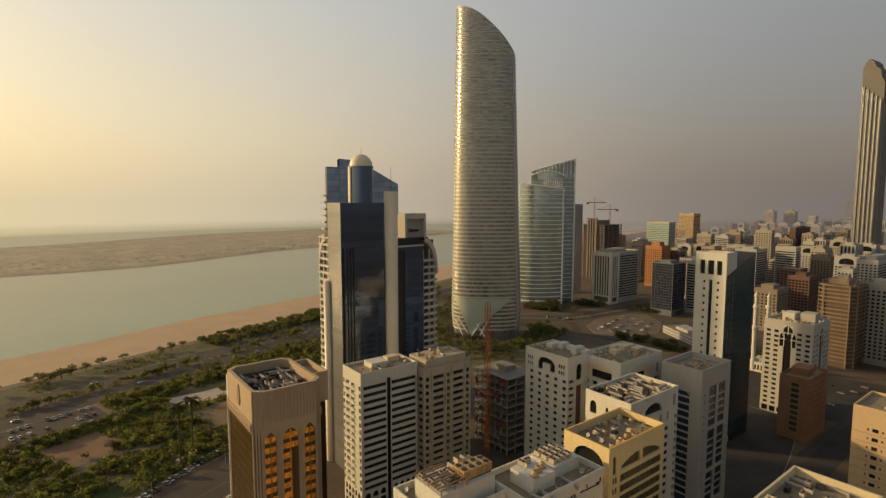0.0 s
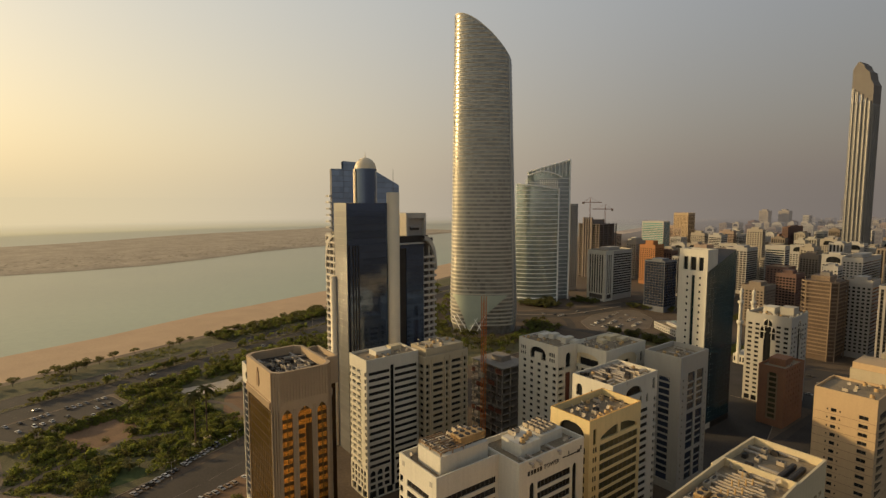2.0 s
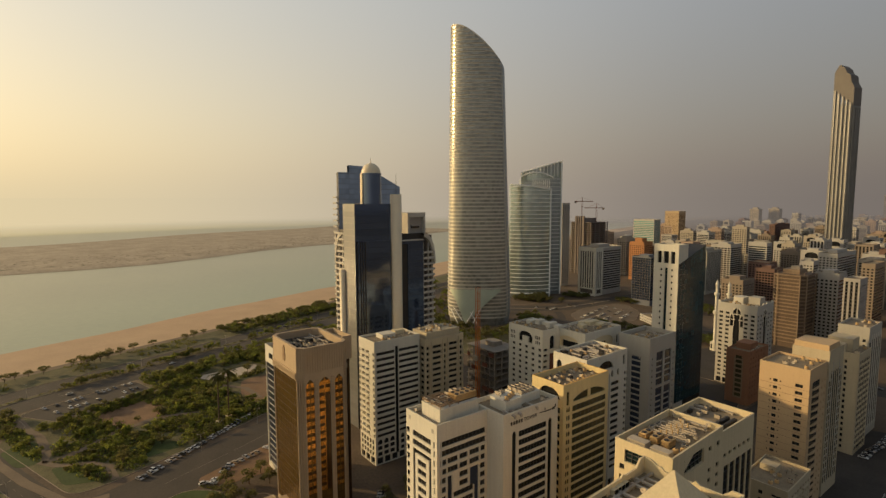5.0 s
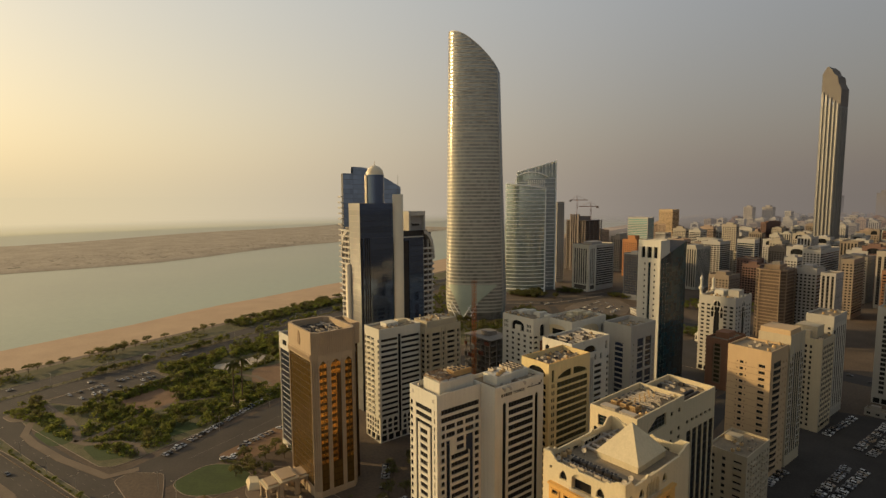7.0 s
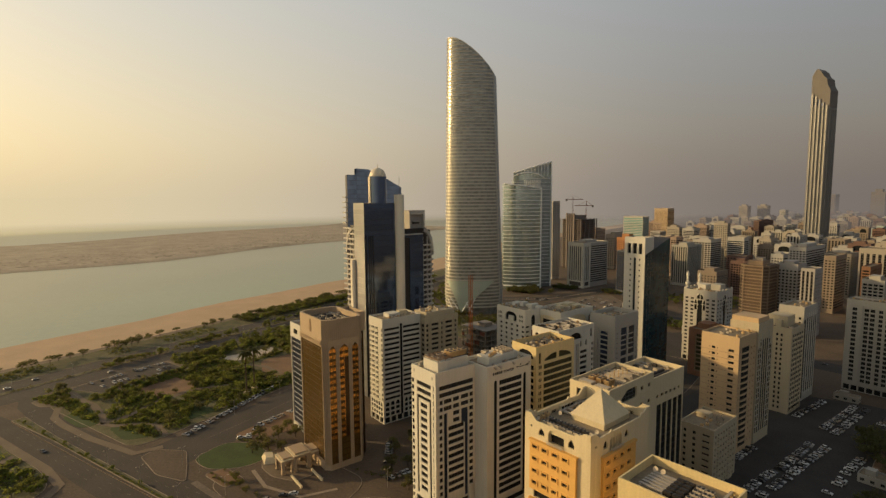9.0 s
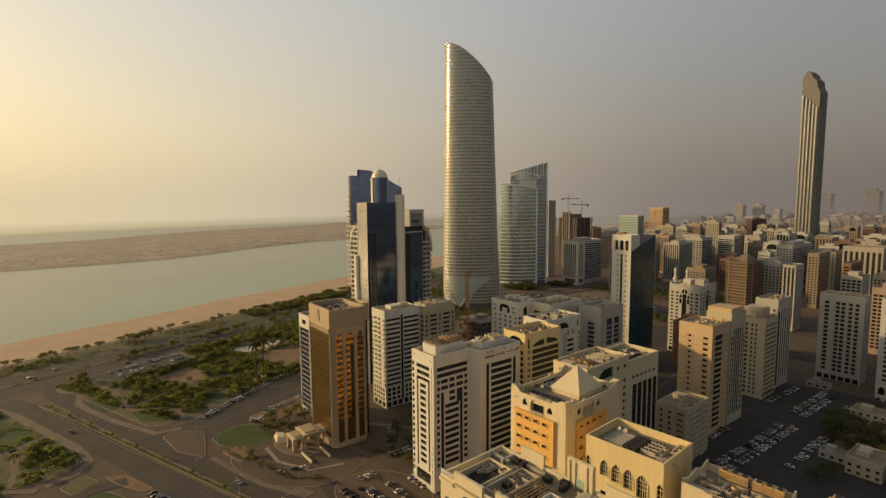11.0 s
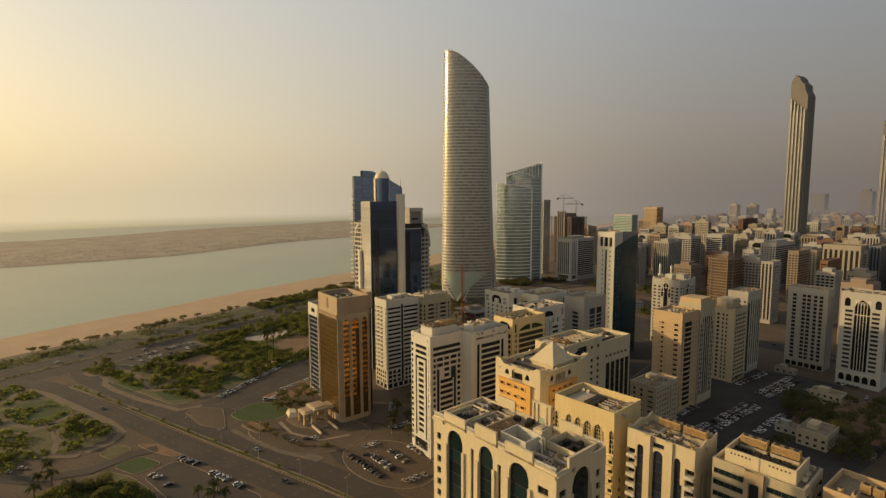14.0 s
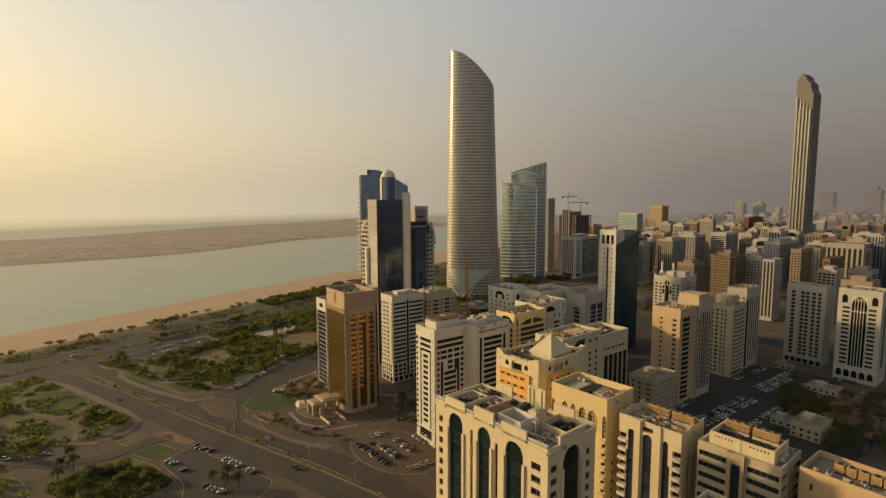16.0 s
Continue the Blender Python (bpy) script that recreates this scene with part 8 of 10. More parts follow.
rows_sheet("lawn", [(-386, 84), (-376, 66), (-352, 61), (-250, 60), (-246, 72), (-248, 150), (-262, 300), (-300, 460), (-386, 460)], 8, 0.12, M_LAWN, "dry park lawn with worn patches", "lawn", M_KERB)
rows_sheet("parking_lot", [(-383, 84), (-386, 97), (-386, 160), (-352, 157), (-352, 94)], 5, 0.17, M_ASPHALT, "grey asphalt parking strip beside the park", "parking lot", M_KERB)
rows_sheet("lawn", [(-338, 106), (-344, 140), (-332, 152), (-306, 136), (-299, 119), (-312, 106)], 10, 0.17, M_SOIL, "bare reddish soil clearing in the park", "lawn")
rows_sheet("sandy_plot", [(-318, 205), (-308, 238), (-268, 200), (-272, 180), (-290, 184)], 8, 0.17, M_SOIL, "bare sandy patch at the park's edge", "soil")
rows_sheet("lawn", [(-290, 90), (-258, 90), (-252, 120), (-284, 116)], 6, 0.16, M_FRESH, "greener lawn patch inside the park", "lawn")
rows_sheet("lawn", [(-332, 58), (-302, 56), (-298, 66), (-310, 70), (-332, 76)], 6, 0.16, M_FRESH, "greener lawn corner inside the park", "lawn")
rows_sheet("lawn", [(-288, 66), (-262, 62), (-252, 74), (-264, 80), (-277, 76)], 5, 0.16, M_FRESH, "greener lawn by the winding path", "lawn")
rows_sheet("plaza", [(-357, 190), (-347, 214), (-344, 238), (-331, 232), (-326, 209), (-336, 192)], 6, 0.19, M_ACBOX, "pale paved fountain plaza inside the park", "plaza", M_KERB)
for pts, w in (([(-376, 82), (-353, 79), (-335, 79), (-310, 73), (-298, 68), (-295, 76), (-297, 88), (-304, 108), (-304, 130), (-290, 150)], 4.6), ([(-300, 66), (-288, 69), (-276, 80), (-264, 84), (-247, 79)], 3.8),
               ([(-388, 160), (-366, 162), (-370, 180), (-386, 203)], 4.0), ([(-350, 160), (-336, 172), (-322, 190), (-300, 196), (-276, 190)], 4.0), ([(-376, 280), (-330, 262), (-280, 268)], 4.0)):
    ribbon("footpath", pts, w, 0.22, M_PAVE, "sandy paved footpath winding through the park", "path", 0.06)
ribbon("pavement", [(-352, 76), (-350, 64), (-334, 55), (-316, 53), (-281, 53), (-240, 57), (-234, 70)], 4.4, 0.2, M_PAVE, "pale pavement along the cross street", "pavement", 0.16)
rows_sheet("traffic_island", [(-378, 58), (-377, 82), (-358, 80), (-354, 66), (-362, 58)], 4, 0.2, M_PAVE, "pale paved traffic island at the junction", "traffic island", M_KERB)
rows_sheet("lawn", [(-373, 63), (-372, 77), (-362, 75), (-361, 64)], 3, 0.27, M_LAWN, "small planted bed on the traffic island", "lawn", M_KERB)
rows_sheet("traffic_island", [(-233, 57), (-234, 66), (-218, 74), (-203, 65), (-188, 55), (-207, 51)], 3, 0.2, M_GROUND, "dusty paved traffic island by the frontage road", "traffic island", M_KERB)
ribbon("pavement", [(-184, 57), (-164, 55), (-137, 54), (-113, 58)], 3.2, 0.2, M_DUSTY, "pale pavement before the bronze tower", "pavement", 0.16)
# south park
rows_sheet("lawn", [(-392, 2), (-376, 16), (-352, 21), (-262, 21), (-240, 16), (-234, 2), (-240, -14), (-280, -60), (-392, -110)], 8, 0.12, M_LAWN, "dry park lawn south of the street", "lawn", M_KERB)
rows_sheet("lawn", [(-335, -5), (-344, 6), (-335, 20), (-298, 18), (-291, 10), (-307, -5)], 5, 0.16, M_FRESH, "kerbed lawn in the southern park", "lawn")
rows_sheet("lawn", [(-222, -1), (-223, 11), (-211, 12), (-209, -1)], 3, 0.16, M_LAWN, "small dry lawn beside a footpath", "lawn", M_KERB)
rows_sheet("lawn", [(-200, -4), (-199, 10), (-181, 12), (-182, -2)], 4, 0.16, M_FRESH, "bright watered lawn beside parked cars", "lawn", M_KERB)
rows_sheet("lawn", [(-201, -21), (-198, -8), (-179, -4), (-149, -7), (-150, -40), (-190, -46)], 6, 0.16, M_LAWN, "shrubby lawn beside the parking lot", "lawn", M_KERB)
rows_sheet("soil_bed", [(-214, 16), (-200, 16), (-183, 19), (-181, 23), (-206, 22)], 2, 0.15, M_SOIL, "reddish soil strip beside the street", "soil", M_KERB)
rows_sheet("parking_lot", [(-178, 18), (-110, 20), (-104, 6), (-122, -22), (-146, -5), (-176, -1)], 5, 0.06, M_ASPHALT, "asphalt parking lot beside the cross street", "parking lot", M_KERB)
for pts, w in (([(-400, -8), (-380, 8), (-370, 20), (-348, 23.5), (-302, 23.5), (-262, 23.5), (-238, 20), (-229, 9), (-229, -4)], 4.6), ([(-302, -28), (-287, -12), (-289, 6), (-294, 20)], 4.0), ([(-289, 3), (-256, -7), (-240, -17), (-228, -8)], 4.0),
               ([(-372, 18), (-362, 6), (-352, -6), (-330, -12), (-305, -10), (-290, -6)], 3.6), ([(-300, -72), (-250, -46), (-220, -32), (-206, -12), (-205, 8), (-200, 20)], 8.0)):
    ribbon("footpath", pts, w, 0.2, M_PAVE if w < 7 else M_ASPHALT, "sandy paved footpath through the southern park", "path", 0.06)
rows_sheet("plaza", [(-192, -24), (-170, -18), (-160, -34), (-184, -44)], 4, 0.2, M_PAVE, "small paved plaza with a basin", "plaza", M_KERB)
k = Mesh()
k.lathe([(2.6, 0.2), (2.6, 0.9), (2.0, 0.9), (2.0, 0.5), (0.01, 0.5)], M_WHITE, 8, (-176, -29))
tagged(new("fountain_basin", k.data("fountain_basin")), "white octagonal fountain basin on a small plaza", "fountain")
# round the bronze tower
rows_sheet("lawn", [(-206, 70), (-208, 92), (-192, 101), (-172, 95), (-174, 80), (-188, 68)], 7, 0.2, M_FRESH, "kerbed green lawn beside the bronze tower", "lawn", M_KERB)
rows_sheet("forecourt", [(-176, 60), (-150, 54), (-128, 57), (-113, 68), (-107, 86), (-112, 104), (-176, 112)], 8, 0.1, M_GROUND, "dusty paved forecourt of the bronze tower", "forecourt", M_KERB)
rows_sheet("flower_bed", [(-186, 64), (-166, 62), (-164, 72), (-182, 74)], 3, 0.22, M_SOIL, "brown planting bed with a low hedge", "flower bed", M_KERB)
rows_sheet("parking_lot", [(-110, 72), (-90, 58), (-62, 56), (-46, 70), (-58, 92), (-84, 100), (-104, 92)], 12, 0.1, M_GROUND, "rounded sandy parking island with rows of cars", "parking lot", M_KERB)
rows_sheet("parking_lot", [(-212, 100), (-196, 104), (-186, 130), (-196, 165), (-214, 165)], 4, 0.12, M_SOIL, "sandy parking strip behind the frontage road", "parking lot")
ribbon("footpath", [(-168, 80), (-150, 73), (-128, 76), (-118, 90)], 2.0, 0.24, M_KERB, "curved pale drive edge below the portico", "path", 0.2)
# streets and greens between the northern blocks
rows_sheet("street_apron", [(-325, 500), (-200, 500), (-60, 500), (70, 505), (110, 640), (60, 800), (-120, 820), (-330, 800)], 10, 0.02, M_GROUND, "dusty pale paving between the towers", "street")
# This sheet also darkens ground where the blocks' shade falls.
rows_sheet("street_apron", [(-24, 392), (16, 404), (60, 396), (84, 500), (-10, 505), (-40, 470)], 6, 0.03, M_TAR, "dark asphalt with shade put into its colour between blocks", "street")
ribbon("road", [(-70, 500), (-20, 470), (40, 450), (66, 446)], 20, 0.045, M_TAR, "shaded street before the white mosque", "road")
ribbon("road", [(-4, 200), (6, 250), (14, 300), (30, 350), (48, 400)], 13, 0.05, M_TAR, "narrow dark street beside the car park", "road")
# Sandy ground given the tarmac colour in place of the blocks' shade.
rows_sheet("sandy_plot", [(-26, 268), (0, 260), (10, 330), (16, 390), (-20, 402)], 5, 0.06, M_TAR, "sandy plot coloured dark for shade between apartment blocks", "plot", M_KERB)
rows_sheet("lawn", [(-332, 396), (-200, 356), (-176, 452), (-212, 452), (-255, 436), (-300, 444)], 10, 0.1, M_LAWN, "planted garden at the skyscraper's foot", "lawn", M_KERB)
rows_sheet("lawn", [(-138, 512), (-96, 500), (-64, 508), (-76, 522), (-100, 528), (-124, 518)], 5, 0.12, M_LAWN, "planted strip beside the street", "lawn", M_KERB)
rows_sheet("lawn", [(-272, -74), (-232, -50), (-212, -48), (-190, -54), (-150, -48), (-118, -34), (-96, -60), (-200, -116)], 6, 0.13, M_LAWN, "dry shrubby ground behind the parking lot", "lawn", M_KERB)
rows_sheet("terrace", [(-180, 97), (-166, 84), (-154, 81), (-141, 84), (-138, 94), (-160, 104)], 3, 0.35, M_PAVE, "pale stone terrace before the portico", "terrace", M_KERB)
# east car park
rows_sheet("parking_lot", [(20, 196), (104, 150), (132, 222), (120, 290), (142, 340), (118, 352), (64, 350), (30, 240)], 6, 0.08, M_TAR, "dark asphalt car park between apartment blocks", "parking lot")
rows_sheet("sandy_lot", [(104, 246), (150, 236), (166, 300), (124, 322), (116, 290)], 8, 0.14, M_SOIL, "sandy plot with villas and trees", "plot", M_KERB)
ribbon("road", [(60, 450), (110, 432), (170, 408), (260, 376), (400, 326)], 26, 0.05, M_TAR, "broad shaded boulevard between blocks", "road")
ribbon("road", [(104, 140), (140, 225), (168, 300), (190, 362), (230, 480), (290, 660)], 12, 0.055, M_TAR, "shaded side street with parked cars", "road")
ribbon("road", [(-330, 520), (-262, 556), (-226, 575), (-200, 596), (-178, 640), (-154, 690), (-120, 760)], 30, 0.05, M_ASPHALT, "wide avenue behind the apartment blocks", "road")
ribbon("pavement", [(-275, 572), (-250, 590), (-226, 622), (-196, 655), (-166, 705)], 4, 0.13, M_PAVE, "pale pavement along the avenue", "pavement", 0.1)
ribbon("traffic_island", [(-262, 556), (-226, 575), (-200, 596), (-178, 640), (-160, 678)], 2.2, 0.2, M_KERB, "pale kerbed median along the avenue", "traffic island", 0.16)
ribbon("road", [(-236, 536), (-189, 530), (-163, 527), (-133, 520), (-98, 533), (-40, 560), (40, 545)], 11, 0.06, M_ASPHALT, "curved street before a sandy parking lot", "road")
ribbon("road", [(-196, 572), (-186, 556), (-178, 540), (-176, 530)], 9, 0.056, M_ASPHALT, "short link road between avenue and street", "road")


def dashes(line, step, size, width, z, label):
    """A broken white road line as one strip of paint dashes."""
    k = Mesh()
    for a, b in zip(line, line[1:]):
        a, b = Vector((*a, 0)), Vector((*b, 0))
        n = int((b - a).length / step)
        q = (b - a).normalized()
        s = Vector((-q.y, q.x, 0)) * width / 2
        for i in range(n):
            p = a + q * i * step
            e = p + q * size
            k.face([(v.x, v.y, z) for v in (p - s, e - s, e + s, p + s)], M_PAINT)
    tagged(new("road_marking", k.data("road_marking")), label, "road marking", "", "stuff")


for off in (-4.8, 0.0, 4.8):
    dashes([(-428 + off, -300), (-428 + off, 900)], 9, 3.5, 0.16, 0.05, "broken white lane lines on the seafront road")
    dashes([(-400.5 + off, -300), (-400.5 + off, 900)], 9, 3.5, 0.16, 0.05, "broken white lane lines on the seafront road")
for line in (CROSS_N[2:8], CROSS_S[2:8]):
    for off in (-2.4, 2.4):
        dashes([(x, y + off) for x, y in line], 9, 3.0, 0.15, 0.055, "broken white lane lines on the cross street")
dashes([(-222, 90), (-223, 130), (-226, 180), (-238, 260)], 6, 5.9, 0.2, 0.06, "long white line along the frontage road")
for i in range(7):
    k = Mesh()
    k.box(-122 + i * 1.5, -121.1 + i * 1.5, 56.5, 62.5, 0.06, 0.075, M_PAINT)
    tagged(new("crossing_stripe", k.data("crossing_stripe")), "white stripe of a pedestrian crossing", "road marking", "crossing stripes")
k = Mesh()                                                       # the median's chequered kerb
for i in range(150):
    x = -350 + i * 1.94
    k.box(x, x + 0.97, 38.0 + 0.6 * math.sin((x + 200) / 60), 38.45 + 0.6 * math.sin((x + 200) / 60), 0, 0.42, M_KERB if i % 2 else M_TANBROWN)
tagged(new("kerb_blocks", k.data("kerb_blocks")), "pale and brown kerb blocks along the median", "kerb", "", "stuff")

# ---- trees and shrubs ----
M_BARK = material("grey_brown_bark", (0.10, 0.07, 0.045), 0.95, 0.25, 0.4, 4)


def foliage(name, colour, spread):
    m = material(name, colour, 0.75, spread, 0.8, 10, 0.0, 0.0, 0.0, 0.2, "island")
    nt = m.node_tree
    b = nt.nodes["Principled BSDF"]
    tr = nt.nodes.new("ShaderNodeBsdfTranslucent")
    tr.inputs["Color"].default_value = (colour[0] * 2.0, colour[1] * 1.8, colour[2] * 1.3, 1)
    mix = nt.nodes.new("ShaderNodeMixShader")
    mix.inputs["Fac"].default_value = 0.55
    out = nt.nodes["Material Output"]
    nt.links.new(b.outputs[0], mix.inputs[1])
    nt.links.new(tr.outputs[0], mix.inputs[2])
    nt.links.new(mix.outputs[0], out.inputs["Surface"])
    return m


M_LEAF = foliage("olive_foliage", (0.105, 0.120, 0.036), 0.5)
M_LEAF2 = foliage("fresh_foliage", (0.135, 0.165, 0.042), 0.5)
M_LEAF3 = foliage("dusty_dark_foliage", (0.095, 0.098, 0.044), 0.5)
M_FROND = foliage("palm_frond", (0.075, 0.080, 0.03), 0.4)


def leaves(mesh, rnd, centre, radius, count, size, mat, flat=1.0):
    """Small leaf clumps scattered through a ball, denser towards its skin, with ragged gaps."""
    for _ in range(count):
        d = Vector((rnd.gauss(0, 1), rnd.gauss(0, 1), rnd.gauss(0, 1))).normalized()
        r = radius * (0.55 + 0.5 * rnd.random())
        p = Vector(centre) + Vector((d.x * r, d.y * r, d.z * r * flat))
        n = (d + Vector((rnd.uniform(-1, 1), rnd.uniform(-1, 1), rnd.uniform(-0.4, 1.2))) * 0.8).normalized()
        a = n.orthogonal().normalized()
        a = (a * math.cos(rnd.random() * 6.28) + n.cross(a) * math.sin(rnd.random() * 6.28)).normalized()
        b = n.cross(a)
        s = size * rnd.uniform(0.6, 1.3)
        mesh.face((p - a * s - b * s * 0.5, p + a * s * 0.3 - b * s * 0.7, p + a * s + b * s * 0.4, p - a * s * 0.2 + b * s * 0.8), mat)


def tree(seed, height, spread, mat, shape, name, label):
    """A tree at the origin: tapered trunk with limbs, and a crown of leaf clumps."""
    rnd = random.Random(seed)
    t = thing(name, label, "tree", group="park trees")
    trunk, crown = Mesh(), Mesh()
    fork = height * rnd.uniform(0.25, 0.38)
    trunk.tube((0, 0, -0.1), (0.1, 0.05, fork), 0.035 * height, 0.024 * height, M_BARK, 7)
    n = rnd.randint(6, 8)
    for i in range(n):
        a = 2 * math.pi * i / n + rnd.uniform(-0.4, 0.4)
        reach = spread * rnd.uniform(0.35, 0.75)
        z = height * (rnd.uniform(0.66, 0.82) if shape == "umbrella" else rnd.uniform(0.45, 0.86))
        tip = (reach * math.cos(a), reach * math.sin(a), z)
        trunk.tube((0.1, 0.05, fork), tip, 0.016 * height, 0.005 * height, M_BARK, 5)
        leaves(crown, rnd, tip, spread * rnd.uniform(0.32, 0.5), 46, 0.42, mat, 0.5 if shape == "umbrella" else 0.8)
    leaves(crown, rnd, (0, 0, height * 0.82), spread * 0.5, 60, 0.42, mat, 0.45 if shape == "umbrella" else 0.7)
    part("trunk", trunk, t)
    part("crown", crown, t)
    return t


def palm(seed, height, label, size=1.0, name="palm_tree", group="palm trees"):
    rnd = random.Random(seed)
    t = thing(name, label, "palm tree", group=group)
    k = Mesh()
    for i in range(6):
        z0, z1 = height * i / 6, height * (i + 1) / 6
        k.tube((0.05 * i, 0, z0), (0.05 * (i + 1), 0, z1), (0.30 - 0.015 * i) * size, (0.27 - 0.015 * i) * size, M_BARK, 7)
    part("trunk", k, t)
    k = Mesh()
    for i in range(26):
        a, lift = 2 * math.pi * i / 26 + rnd.uniform(-0.1, 0.1), rnd.uniform(-0.3, 1.1)
        d = Vector((math.cos(a), math.sin(a), 0))
        s = Vector((-d.y, d.x, 0))
        p, w = Vector((0.3, 0, height)), 0.12 * size
        for j in range(5):
            q = p + (d * 0.75 + Vector((0, 0, 0.55 * lift - 0.28 * j))) * size
            w2 = (0.5, 0.55, 0.45, 0.3, 0.05)[j] * size
            k.face((p - s * w, q - s * w2 - Vector((0, 0, 0.12)), q, p), M_FROND)
            k.face((p, q, q + s * w2 - Vector((0, 0, 0.12)), p + s * w), M_FROND)
            p, w = q, w2
    part("crown", k, t)
    return t


SPECIES = [tree(1, 6.5, 4.2, M_LEAF, "umbrella", "shade_tree", "spreading olive-green shade tree in the park"),
           tree(2, 5.2, 3.2, M_LEAF2, "round", "round_tree", "rounded fresh green tree in the park"),
           tree(3, 8.0, 4.6, M_LEAF3, "round", "broad_tree", "broad dusty dark green tree beside the road"),
           tree(4, 7.0, 5.2, M_LEAF3, "umbrella", "shade_tree", "flat-topped dusty dark shade tree near the beach")]
PALM = palm(5, 8.5, "date palm with a ragged crown beside a street")


def placed(base, x, y, turn, scale=1.0, z=0.1):
    return copy_thing(base, pose(x, y, z, 0, 0, turn) @ Matrix.Diagonal((scale, scale, scale * 1.0, 1)))


PATHS = [[(-376, 82), (-353, 79), (-335, 79), (-310, 73), (-298, 68), (-295, 76), (-297, 88), (-304, 108), (-304, 130), (-290, 150)], [(-300, 66), (-288, 69), (-276, 80), (-264, 84), (-247, 79)],
         [(-302, -28), (-287, -12), (-289, 6), (-294, 20)], [(-289, 3), (-256, -7), (-240, -17), (-228, -8)], [(-372, 18), (-362, 6), (-352, -6), (-330, -12), (-305, -10), (-290, -6)], [(-300, -72), (-250, -46), (-220, -32), (-206, -12), (-205, 8), (-200, 20)]]


def near(x, y, line):
    """Distance from a place to a line of paths."""
    best = 1e9
    for (ax, ay), (bx, by) in zip(line, line[1:]):
        dx, dy = bx - ax, by - ay
        t = max(0.0, min(1.0, ((x - ax) * dx + (y - ay) * dy) / (dx * dx + dy * dy)))
        best = min(best, math.hypot(x - ax - t * dx, y - ay - t * dy))
    return best


